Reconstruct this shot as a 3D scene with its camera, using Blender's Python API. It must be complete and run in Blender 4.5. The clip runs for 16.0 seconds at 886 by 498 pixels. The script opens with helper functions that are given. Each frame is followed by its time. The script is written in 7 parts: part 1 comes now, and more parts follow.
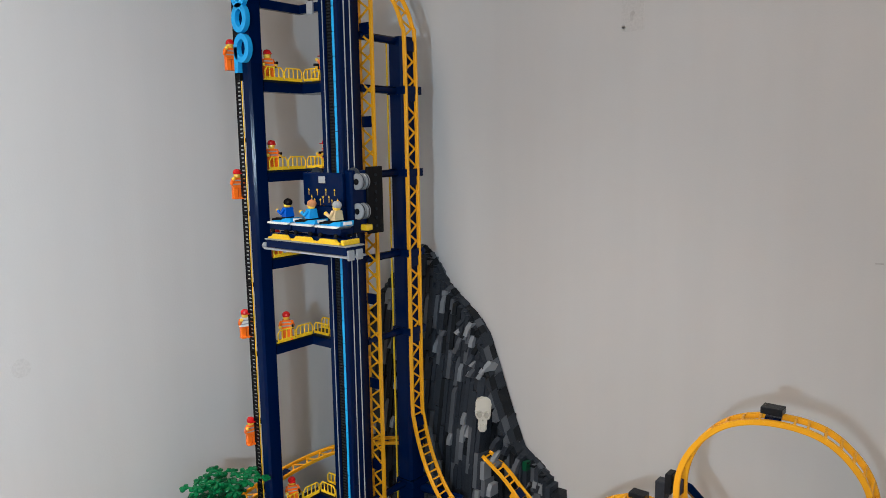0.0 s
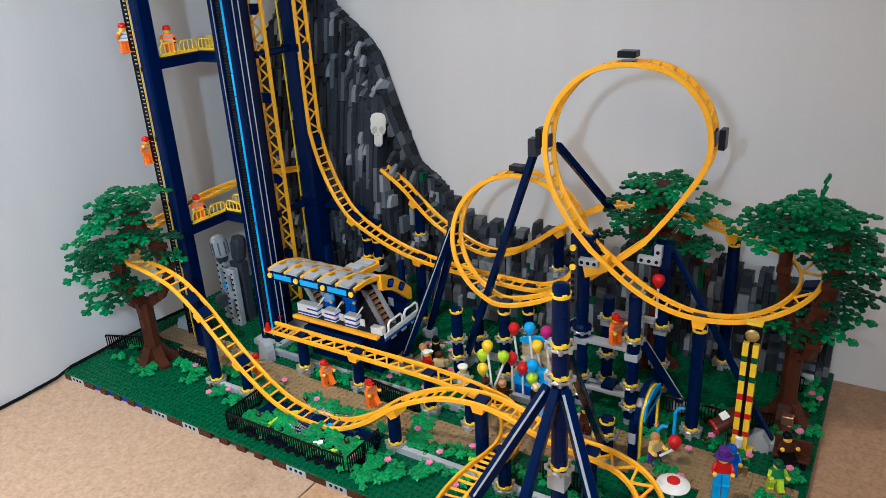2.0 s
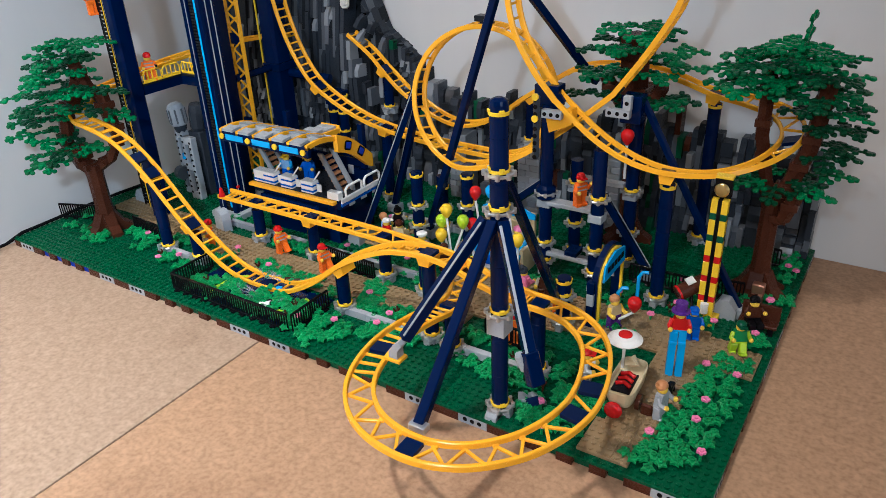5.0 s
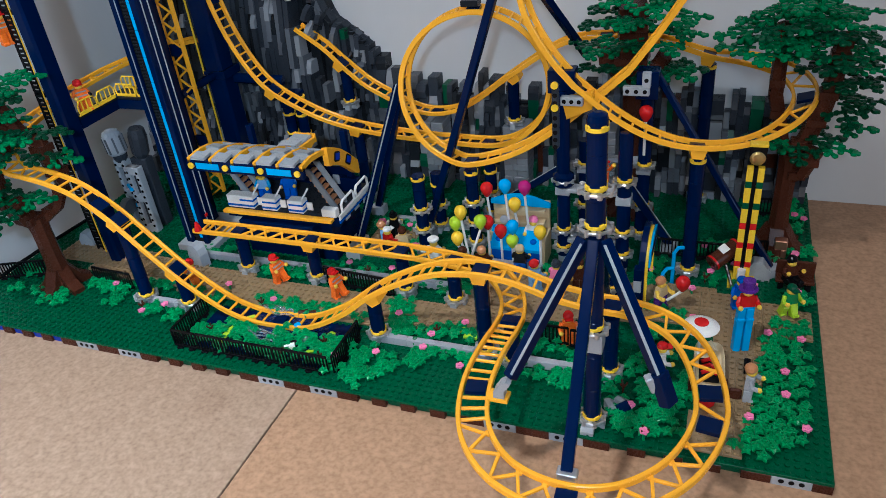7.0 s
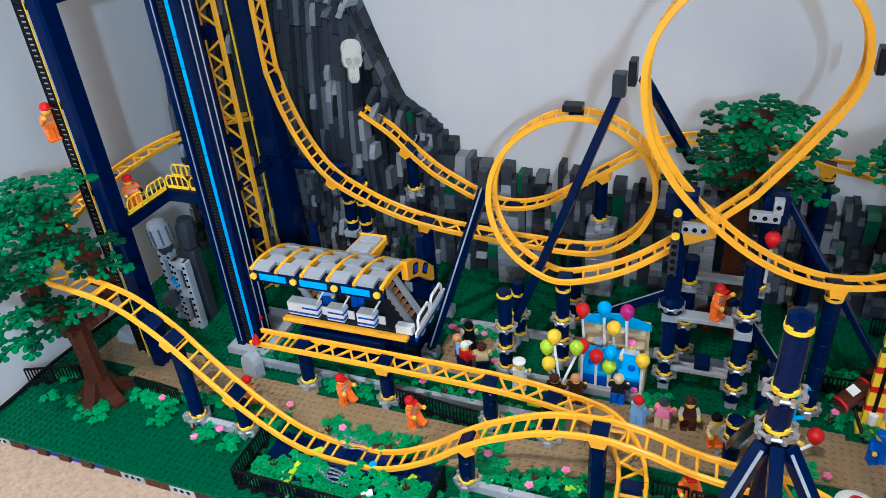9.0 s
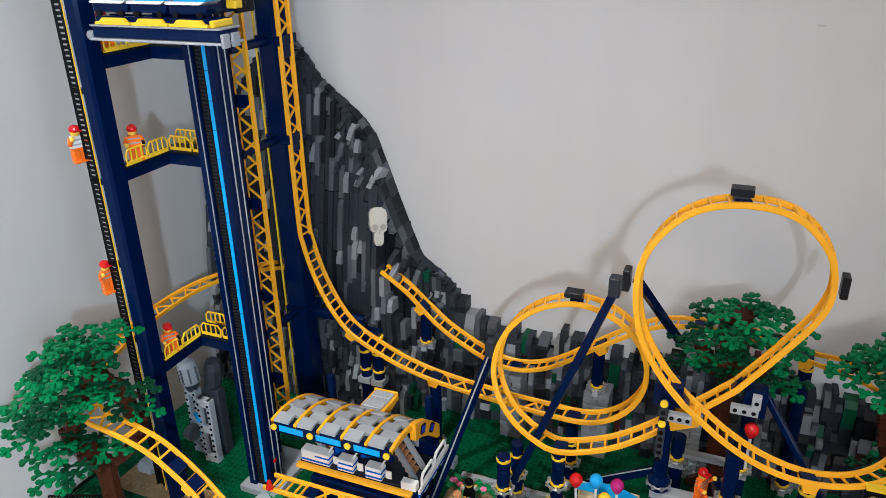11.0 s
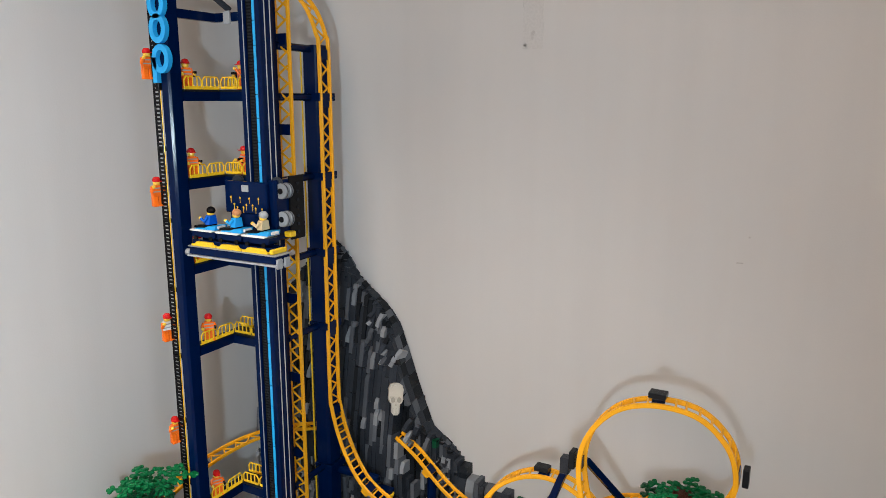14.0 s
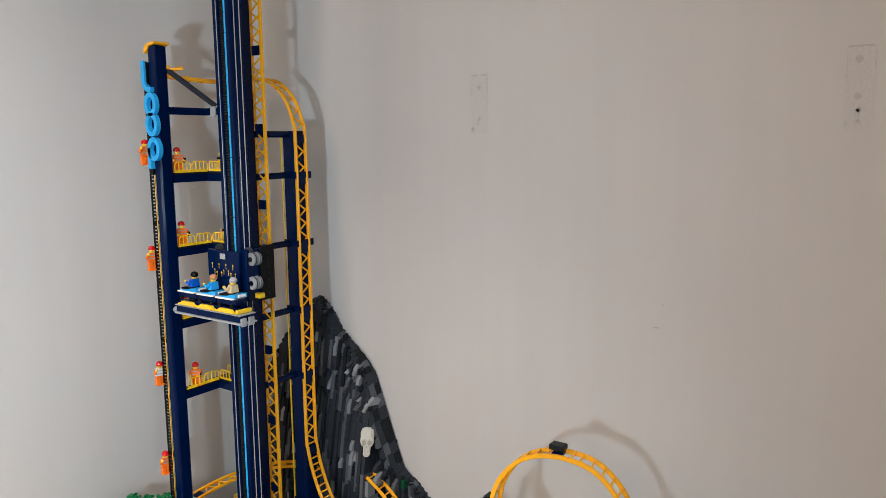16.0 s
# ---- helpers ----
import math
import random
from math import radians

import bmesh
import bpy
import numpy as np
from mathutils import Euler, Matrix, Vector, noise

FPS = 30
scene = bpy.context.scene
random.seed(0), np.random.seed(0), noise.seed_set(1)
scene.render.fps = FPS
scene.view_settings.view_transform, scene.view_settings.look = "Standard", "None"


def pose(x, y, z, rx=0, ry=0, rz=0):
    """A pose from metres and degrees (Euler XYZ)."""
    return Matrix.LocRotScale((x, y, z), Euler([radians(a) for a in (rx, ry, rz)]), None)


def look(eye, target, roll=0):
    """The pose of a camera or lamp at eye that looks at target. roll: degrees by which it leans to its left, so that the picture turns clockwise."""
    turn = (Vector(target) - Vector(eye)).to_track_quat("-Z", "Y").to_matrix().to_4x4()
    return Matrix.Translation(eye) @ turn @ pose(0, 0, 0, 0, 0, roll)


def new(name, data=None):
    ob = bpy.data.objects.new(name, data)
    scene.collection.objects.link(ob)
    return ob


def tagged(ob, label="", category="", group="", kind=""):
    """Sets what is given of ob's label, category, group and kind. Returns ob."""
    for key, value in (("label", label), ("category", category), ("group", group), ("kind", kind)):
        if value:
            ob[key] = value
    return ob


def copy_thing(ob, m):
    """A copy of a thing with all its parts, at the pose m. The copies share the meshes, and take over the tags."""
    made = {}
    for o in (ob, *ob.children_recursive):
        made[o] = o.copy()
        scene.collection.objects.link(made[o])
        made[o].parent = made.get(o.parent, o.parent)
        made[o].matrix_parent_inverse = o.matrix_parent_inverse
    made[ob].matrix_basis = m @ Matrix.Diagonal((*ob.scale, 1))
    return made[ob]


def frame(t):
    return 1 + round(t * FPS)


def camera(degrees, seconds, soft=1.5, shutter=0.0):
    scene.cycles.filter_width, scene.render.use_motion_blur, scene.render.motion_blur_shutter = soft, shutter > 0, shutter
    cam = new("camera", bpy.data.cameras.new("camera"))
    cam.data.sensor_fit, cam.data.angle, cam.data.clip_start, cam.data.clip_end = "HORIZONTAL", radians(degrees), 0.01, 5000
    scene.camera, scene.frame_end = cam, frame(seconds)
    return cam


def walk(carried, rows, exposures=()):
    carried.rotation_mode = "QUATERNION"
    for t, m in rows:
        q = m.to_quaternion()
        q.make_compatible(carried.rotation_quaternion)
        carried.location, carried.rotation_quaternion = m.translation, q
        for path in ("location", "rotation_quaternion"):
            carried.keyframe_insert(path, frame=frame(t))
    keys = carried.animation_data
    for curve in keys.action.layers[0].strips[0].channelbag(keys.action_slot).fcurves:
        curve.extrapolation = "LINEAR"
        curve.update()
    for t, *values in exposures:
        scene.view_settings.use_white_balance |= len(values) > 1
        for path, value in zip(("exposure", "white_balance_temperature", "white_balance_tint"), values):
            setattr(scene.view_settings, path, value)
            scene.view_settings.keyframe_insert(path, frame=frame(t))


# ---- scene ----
cam = camera(62.1, 16.0, soft=0.6)
PATH = [
    (0, (0.964, -0.473, 0.749), (-0.265, 1.079, 0.463), -0.9),
    (0.5, (0.959, -0.454, 0.696), (-0.257, 1.084, 0.299), -1.6),
    (1, (0.985, -0.478, 0.641), (-0.194, 1.033, 0.068), -2.9),
    (1.5, (1.015, -0.495, 0.62), (-0.075, 1.039, -0.057), -3.7),
    (2, (1.046, -0.515, 0.595), (0.044, 1.04, -0.167), -3.2),
    (2.5, (1.081, -0.496, 0.593), (0.091, 1.047, -0.206), -2.8),
    (3, (1.133, -0.463, 0.581), (0.137, 1.064, -0.243), -2.3),
    (3.5, (1.15, -0.434, 0.56), (0.126, 1.062, -0.284), -2.1),
    (4, (1.144, -0.427, 0.516), (0.109, 1.04, -0.365), -2.2),
    (4.5, (1.142, -0.446, 0.494), (0.108, 1.001, -0.422), -2.4),
    (4.7, (1.126, -0.457, 0.482), (0.103, 0.997, -0.434), -2.3),
    (6.8, (0.917, -0.494, 0.526), (0.227, 1.056, -0.533), -6.6),
    (7, (0.904, -0.477, 0.53), (0.233, 1.077, -0.536), -6.4),
    (7.5, (0.868, -0.426, 0.542), (0.215, 1.129, -0.533), -6.2),
    (8, (0.81, -0.393, 0.548), (0.156, 1.167, -0.519), -6.1),
    (8.5, (0.771, -0.383, 0.565), (0.12, 1.186, -0.491), -5.6),
    (9, (0.761, -0.379, 0.595), (0.101, 1.198, -0.444), -4.8),
    (11.5, (0.785, -0.428, 0.732), (0.061, 1.299, 0.028), -0.4),
    (12, (0.805, -0.446, 0.757), (0.058, 1.308, 0.155), -0.1),
    (12.5, (0.829, -0.466, 0.776), (0.051, 1.298, 0.243), 0.2),
    (13, (0.868, -0.484, 0.795), (0.041, 1.274, 0.317), 0.2),
    (13.5, (0.907, -0.515, 0.81), (0.03, 1.225, 0.359), 0.1),
    (14, (0.948, -0.561, 0.822), (0.017, 1.164, 0.426), 0.0),
    (14.5, (0.991, -0.589, 0.837), (0.023, 1.124, 0.479), 0.1),
    (15, (1.038, -0.586, 0.855), (0.054, 1.122, 0.517), 0.1),
    (15.5, (1.112, -0.57, 0.875), (0.071, 1.108, 0.555), -0.2),
    (16, (1.188, -0.571, 0.884), (0.07, 1.062, 0.595), -0.5),
]
walk(cam, [(t, look(eye, target, roll)) for t, eye, target, roll in PATH], exposures=[(0, -0.42, 6150, 10), (1, -0.18, 5800, 10), (2, -0.12, 5700, 9), (3.5, -0.24, 5700, 10), (4.5, -0.10, 5650, 10), (7, -0.40, 5250, 8), (7.5, -0.27, 5000, 7), (8.5, -0.01, 4950, 7), (9, 0.02, 5200, 8), (11.5, -0.08, 5850, 10), (12.5, -0.10, 6000, 11), (14, -0.24, 6350, 11), (16, -0.25, 6400, 11)])

# ---- world and lamps ----
world = bpy.data.worlds.new("room_light")
world.use_nodes = True
world.node_tree.nodes["Background"].inputs[0].default_value = (0.80, 0.88, 1.0, 1)
world.node_tree.nodes["Background"].inputs[1].default_value = 0.05
scene.world = world


def lamp(name, kind, at, aim, energy, colour, size):
    data = bpy.data.lights.new(name, kind)
    data.energy, data.color = energy, colour
    if kind == "AREA":
        data.shape, data.size = "DISK", size
    else:
        data.shadow_soft_size = size
    ob = new(name, data)
    ob.matrix_world = look(at, aim)
    return ob


near = lamp("standing_lamp_light", "AREA", (0.95, -0.80, 0.72), (-1.0, 0.2, 0.42), 7.4, (0.69, 0.87, 1.0), 0.05)
near.data.spread = math.radians(150)
# Unseen cool fill lamp, added far east to brighten the west wall.
lamp("east_fill_light", "AREA", (5.06, -2.60, 1.45), (0.0, 0.45, 0.40), 50, (0.79, 0.905, 1.0), 1.80)
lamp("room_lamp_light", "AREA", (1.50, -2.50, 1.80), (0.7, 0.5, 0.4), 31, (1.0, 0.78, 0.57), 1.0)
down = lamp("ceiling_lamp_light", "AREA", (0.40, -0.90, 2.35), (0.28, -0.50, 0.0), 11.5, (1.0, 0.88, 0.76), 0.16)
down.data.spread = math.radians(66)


# ---- materials ----
def nodes_of(name):
    m = bpy.data.materials.new(name)
    m.use_nodes = True
    return m, m.node_tree.nodes, m.node_tree.links, m.node_tree.nodes["Principled BSDF"]


def plastic(name, colour, rough=0.24, vary=0.10, scale=60.0, spread=0.0):
    """Moulded plastic: slight tone drift, fine scuffs in the gloss, faint unevenness."""
    m, n, l, p = nodes_of(name)
    geo = n.new("ShaderNodeNewGeometry")
    info = n.new("ShaderNodeObjectInfo")
    big = n.new("ShaderNodeTexNoise")
    big.inputs["Scale"].default_value = scale
    big.inputs["Detail"].default_value = 3
    l.new(geo.outputs["Position"], big.inputs["Vector"])
    fine = n.new("ShaderNodeTexNoise")
    fine.inputs["Scale"].default_value = scale * 14
    fine.inputs["Detail"].default_value = 2
    l.new(geo.outputs["Position"], fine.inputs["Vector"])
    val = n.new("ShaderNodeMapRange")
    val.inputs[3].default_value, val.inputs[4].default_value = 1 - vary, 1 + vary
    l.new(big.outputs[0], val.inputs[0])
    rnd = n.new("ShaderNodeMapRange")
    rnd.inputs[3].default_value, rnd.inputs[4].default_value = 1 - spread, 1 + spread
    l.new(info.outputs["Random"], rnd.inputs[0])
    mul = n.new("ShaderNodeMath")
    mul.operation = "MULTIPLY"
    l.new(val.outputs[0], mul.inputs[0])
    l.new(rnd.outputs[0], mul.inputs[1])
    hsv = n.new("ShaderNodeHueSaturation")
    hsv.inputs["Color"].default_value = (*colour, 1)
    l.new(mul.outputs[0], hsv.inputs["Value"])
    l.new(hsv.outputs[0], p.inputs["Base Color"])
    p.inputs["Specular IOR Level"].default_value = 0.34 if max(colour) > 0.2 else 0.11
    ro = n.new("ShaderNodeMapRange")
    ro.inputs[3].default_value, ro.inputs[4].default_value = rough * 0.75, rough * 1.35
    l.new(fine.outputs[0], ro.inputs[0])
    l.new(ro.outputs[0], p.inputs["Roughness"])
    bump = n.new("ShaderNodeBump")
    bump.inputs["Strength"].default_value, bump.inputs["Distance"].default_value = 0.12, 0.0006
    l.new(fine.outputs[0], bump.inputs["Height"])
    l.new(bump.outputs[0], p.inputs["Normal"])
    return m


def clear(name, colour, rough=0.06):
    m, n, l, p = nodes_of(name)
    p.inputs["Base Color"].default_value = (*colour, 1)
    p.inputs["Roughness"].default_value = rough
    p.inputs["Transmission Weight"].default_value = 0.85
    p.inputs["IOR"].default_value = 1.45
    return m


def metal(name, colour, rough=0.28):
    m = plastic(name, colour, rough, 0.06, 90)
    m.node_tree.nodes["Principled BSDF"].inputs["Metallic"].default_value = 0.85
    return m


def plaster(name, colour, warm):
    """Roller-painted wall: blotches, faint scuffs and orange-peel relief."""
    m, n, l, p = nodes_of(name)
    geo = n.new("ShaderNodeNewGeometry")
    big = n.new("ShaderNodeTexNoise")
    big.inputs["Scale"].default_value, big.inputs["Detail"].default_value = 3.2, 5
    l.new(geo.outputs["Position"], big.inputs["Vector"])
    stretch = n.new("ShaderNodeMapping")
    stretch.inputs["Scale"].default_value = (24, 24, 1.6)
    l.new(geo.outputs["Position"], stretch.inputs[0])
    streak = n.new("ShaderNodeTexNoise")
    streak.inputs["Scale"].default_value, streak.inputs["Detail"].default_value = 1.0, 3
    l.new(stretch.outputs[0], streak.inputs["Vector"])
    mix = n.new("ShaderNodeMix")
    mix.data_type = "RGBA"
    mix.inputs[6].default_value, mix.inputs[7].default_value = (*colour, 1), (*warm, 1)
    l.new(big.outputs[0], mix.inputs[0])
    mix2 = n.new("ShaderNodeMix")
    mix2.data_type, mix2.blend_type = "RGBA", "MULTIPLY"
    mix2.inputs[0].default_value = 0.07
    l.new(mix.outputs[2], mix2.inputs[6])
    l.new(streak.outputs[0], mix2.inputs[7])
    l.new(mix2.outputs[2], p.inputs["Base Color"])
    p.inputs["Roughness"].default_value = 0.72
    peel = n.new("ShaderNodeTexNoise")
    peel.inputs["Scale"].default_value, peel.inputs["Detail"].default_value = 420, 2
    l.new(geo.outputs["Position"], peel.inputs["Vector"])
    bump = n.new("ShaderNodeBump")
    bump.inputs["Strength"].default_value, bump.inputs["Distance"].default_value = 0.18, 0.0008
    l.new(peel.outputs[0], bump.inputs["Height"])
    l.new(bump.outputs[0], p.inputs["Normal"])
    return m


def fibreboard(name, dark, light):
    """Raw pressed-fibre board: fine speckle, cloudy tone, a few darker stains."""
    m, n, l, p = nodes_of(name)
    geo = n.new("ShaderNodeNewGeometry")
    cloud = n.new("ShaderNodeTexNoise")
    cloud.inputs["Scale"].default_value, cloud.inputs["Detail"].default_value = 85, 9
    speck = n.new("ShaderNodeTexNoise")
    speck.inputs["Scale"].default_value, speck.inputs["Detail"].default_value = 210, 5
    stain = n.new("ShaderNodeTexNoise")
    stain.inputs["Scale"].default_value, stain.inputs["Detail"].default_value = 5.5, 2
    for node in (cloud, speck, stain):
        l.new(geo.outputs["Position"], node.inputs["Vector"])
    ramp = n.new("ShaderNodeValToRGB")
    ramp.color_ramp.elements[0].position, ramp.color_ramp.elements[0].color = 0.36, (*[0.96 * c for c in dark], 1)
    ramp.color_ramp.elements[1].position, ramp.color_ramp.elements[1].color = 0.64, (*[1.02 * c for c in light], 1)
    l.new(cloud.outputs[0], ramp.inputs[0])
    fine = n.new("ShaderNodeValToRGB")
    fine.color_ramp.elements[0].position, fine.color_ramp.elements[0].color = 0.3, (0.56, 0.52, 0.48, 1)
    fine.color_ramp.elements[1].position, fine.color_ramp.elements[1].color = 0.6, (1.0, 1.0, 1.0, 1)
    l.new(speck.outputs[0], fine.inputs[0])
    spot = n.new("ShaderNodeValToRGB")
    spot.color_ramp.elements[0].position, spot.color_ramp.elements[0].color = 0.26, (0.72, 0.66, 0.62, 1)
    spot.color_ramp.elements[1].position, spot.color_ramp.elements[1].color = 0.42, (1.0, 1.0, 1.0, 1)
    l.new(stain.outputs[0], spot.inputs[0])
    a = n.new("ShaderNodeMix")
    a.data_type, a.blend_type = "RGBA", "MULTIPLY"
    a.inputs[0].default_value = 0.62
    l.new(ramp.outputs[0], a.inputs[6])
    l.new(fine.outputs[0], a.inputs[7])
    b = n.new("ShaderNodeMix")
    b.data_type, b.blend_type = "RGBA", "MULTIPLY"
    b.inputs[0].default_value = 0.75
    l.new(a.outputs[2], b.inputs[6])
    l.new(spot.outputs[0], b.inputs[7])
    l.new(b.outputs[2], p.inputs["Base Color"])
    p.inputs["Roughness"].default_value = 0.55
    bump = n.new("ShaderNodeBump")
    bump.inputs["Strength"].default_value, bump.inputs["Distance"].default_value = 0.1, 0.0004
    l.new(speck.outputs[0], bump.inputs["Height"])
    l.new(bump.outputs[0], p.inputs["Normal"])
    return m


NAVY = plastic("navy_plastic", (0.0004, 0.0074, 0.043), 0.15, 0.12, 40, 0.08)
AMBER = plastic("amber_plastic", (0.90, 0.42, 0.014), 0.24, 0.05, 50)
YELLOW = plastic("yellow_plastic", (0.86, 0.55, 0.02), 0.25)
GREEN = plastic("green_plate_plastic", (0.003, 0.078, 0.031), 0.26, 0.12, 25)
LEAF = plastic("leaf_plastic", (0.005, 0.145, 0.046), 0.24, 0.15, 40, 0.30)
PLANT = plastic("plant_plastic", (0.014, 0.255, 0.074), 0.28, 0.12, 60, 0.15)
LIME = plastic("lime_plastic", (0.42, 0.62, 0.015), 0.28)
BROWN = plastic("brown_plastic", (0.062, 0.019, 0.010), 0.26, 0.15, 40, 0.12)
GREY = plastic("light_grey_plastic", (0.33, 0.35, 0.37), 0.28, 0.08, 40, 0.10)
SLATE = plastic("dark_grey_plastic", (0.030, 0.036, 0.046), 0.28, 0.15, 40, 0.25)
COAL = plastic("charcoal_plastic", (0.012, 0.0145, 0.018), 0.24, 0.15, 40, 0.2)
PINE = plastic("dark_green_plastic", (0.006, 0.075, 0.034), 0.28)
BLACK = plastic("black_plastic", (0.005, 0.005, 0.006), 0.2)
WHITE = plastic("white_plastic", (0.78, 0.77, 0.74), 0.26)
CLEARBLUE = plastic("deep_blue_plastic", (0.01, 0.04, 0.42), 0.15)
CREAM = plastic("cream_plastic", (0.66, 0.55, 0.34), 0.28)
BONE = plastic("bone_plastic", (0.50, 0.47, 0.40), 0.30)
RED = plastic("red_plastic", (0.56, 0.010, 0.010), 0.22)
ORANGE = plastic("orange_plastic", (0.90, 0.17, 0.012), 0.26)
AZURE = plastic("azure_plastic", (0.02, 0.34, 0.74), 0.22)
BLUE = plastic("blue_plastic", (0.004, 0.10, 0.52), 0.22)
TAN = plastic("tan_plastic", (0.62, 0.47, 0.26), 0.28)
PATH_TAN = plastic("dark_tan_plastic", (0.27, 0.185, 0.095), 0.30, 0.12, 30)
PINK = plastic("pink_plastic", (0.85, 0.22, 0.42), 0.26)
MAGENTA = plastic("magenta_plastic", (0.42, 0.012, 0.16), 0.22)
PURPLE = plastic("purple_plastic", (0.085, 0.02, 0.22), 0.25)
FLESH = plastic("doll_yellow_plastic", (0.86, 0.56, 0.06), 0.26)
NOUGAT = plastic("nougat_plastic", (0.50, 0.22, 0.09), 0.28)
SILVER = metal("silver_plastic", (0.55, 0.56, 0.58), 0.32)
GOLD = metal("gold_plastic", (0.62, 0.44, 0.16), 0.30)
COPPER = metal("copper_plastic", (0.52, 0.26, 0.17), 0.34)
WATER = clear("clear_blue_plastic", (0.02, 0.10, 0.46), 0.08)
ICE = clear("clear_plastic", (0.80, 0.90, 0.98), 0.05)
WALL = plaster("wall_paint", (0.625, 0.625, 0.62), (0.595, 0.585, 0.57))
# Unseen walls and ceiling are coloured dark so less light bounces back.
LOW_BOUNCE = plaster("low_bounce_paint", (0.13, 0.13, 0.13), (0.12, 0.115, 0.11))
BOARD = fibreboard("brown_fibreboard", (0.431, 0.255, 0.143), (0.476, 0.289, 0.168))
PALE_BOARD = fibreboard("pale_fibreboard", (0.405, 0.278, 0.186), (0.446, 0.314, 0.216))


# ---- mesh tools ----
class Geo:
    """Collects vertices and faces, with a material slot for each face."""

    def __init__(self):
        self.v, self.f, self.m = [], [], []

    def add(self, verts, faces, mat=0, at=None):
        k = len(self.v)
        self.v += [tuple(at @ Vector(p)) for p in verts] if at is not None else [tuple(p) for p in verts]
        self.f += [tuple(i + k for i in f) for f in faces]
        self.m += [mat] * len(faces)
        return self

    def box(self, x0, x1, y0, y1, z0, z1, b=0.0004, mat=0, at=None):
        """A box with chamfered edges."""
        b = min(b, 0.45 * (x1 - x0), 0.45 * (y1 - y0), 0.45 * (z1 - z0))
        lo, hi = (x0, y0, z0), (x1, y1, z1)
        verts, idx = [], {}
        for sx in (0, 1):
            for sy in (0, 1):
                for sz in (0, 1):
                    for ax in range(3):
                        s = (sx, sy, sz)
                        p = [(hi[i] - (0 if i == ax else b)) if s[i] else (lo[i] + (0 if i == ax else b)) for i in range(3)]
                        idx[(s, ax)] = len(verts)
                        verts.append(p)
        faces = []
        for ax in range(3):
            u, w = (ax + 1) % 3, (ax + 2) % 3
            for side in (0, 1):
                loop = []
                for a, c in ((0, 0), (1, 0), (1, 1), (0, 1)):
                    s = [0, 0, 0]
                    s[ax], s[u], s[w] = side, a, c
                    loop.append(idx[(tuple(s), ax)])
                faces.append(loop if side else loop[::-1])
            for a in (0, 1):
                for c in (0, 1):
                    s0, s1 = [0, 0, 0], [0, 0, 0]
                    s0[u] = s1[u] = a
                    s0[w] = s1[w] = c
                    s1[ax] = 1
                    q = [idx[(tuple(s0), u)], idx[(tuple(s1), u)], idx[(tuple(s1), w)], idx[(tuple(s0), w)]]
                    faces.append(q if a != c else q[::-1])
        for s in [(i, j, k) for i in (0, 1) for j in (0, 1) for k in (0, 1)]:
            t = [idx[(s, 0)], idx[(s, 1)], idx[(s, 2)]]
            faces.append(t if sum(s) % 2 else t[::-1])
        return self.add(verts, faces, mat, at)

    def cyl(self, p0, p1, r0, r1=None, seg=12, mat=0, at=None, caps=True, turn=0.0):
        r1 = r0 if r1 is None else r1
        p0, p1 = Vector(p0), Vector(p1)
        q = (p1 - p0).to_track_quat("Z", "Y").to_matrix()
        ring = [(math.cos(2 * math.pi * i / seg + turn), math.sin(2 * math.pi * i / seg + turn)) for i in range(seg)]
        verts = [p0 + q @ Vector((c * r0, s * r0, 0)) for c, s in ring] + [p1 + q @ Vector((c * r1, s * r1, 0)) for c, s in ring]
        faces = [(i, (i + 1) % seg, seg + (i + 1) % seg, seg + i) for i in range(seg)]
        if caps:
            faces += [tuple(range(seg))[::-1], tuple(range(seg, 2 * seg))]
        return self.add(verts, faces, mat, at)

    def lathe(self, prof, seg=16, mat=0, at=None):
        """A turned body from (radius, height) pairs, bottom first."""
        verts = [(r * math.cos(2 * math.pi * i / seg), r * math.sin(2 * math.pi * i / seg), z) for r, z in prof for i in range(seg)]
        faces = [(k * seg + i, k * seg + (i + 1) % seg, (k + 1) * seg + (i + 1) % seg, (k + 1) * seg + i) for k in range(len(prof) - 1) for i in range(seg)]
        faces += [tuple(range(seg))[::-1], tuple(range((len(prof) - 1) * seg, len(prof) * seg))]
        return self.add(verts, faces, mat, at)

    def ball(self, c, r, mat=0, at=None, seg=12, squash=(1, 1, 1)):
        n = max(4, seg // 2)
        prof = [(max(1e-5, r * math.sin(math.pi * k / n)), -r * math.cos(math.pi * k / n)) for k in range(n + 1)]
        m = Matrix.Translation(c) @ Matrix.Diagonal((*squash, 1))
        return self.lathe(prof, seg, mat, at @ m if at is not None else m)

    def prism(self, outline, a0, a1, axis="y", mat=0, at=None):
        """A flat outline pushed from a0 to a1 along an axis; the outline is in the other two axes."""
        put = {"x": lambda p, a: (a, p[0], p[1]), "y": lambda p, a: (p[0], a, p[1]), "z": lambda p, a: (p[0], p[1], a)}[axis]
        k = len(outline)
        verts = [put(p, a0) for p in outline] + [put(p, a1) for p in outline]
        faces = [tuple(range(k)), tuple(range(k, 2 * k))[::-1]] + [(i, k + i, k + (i + 1) % k, (i + 1) % k) for i in range(k)]
        return self.add(verts, faces, mat, at)

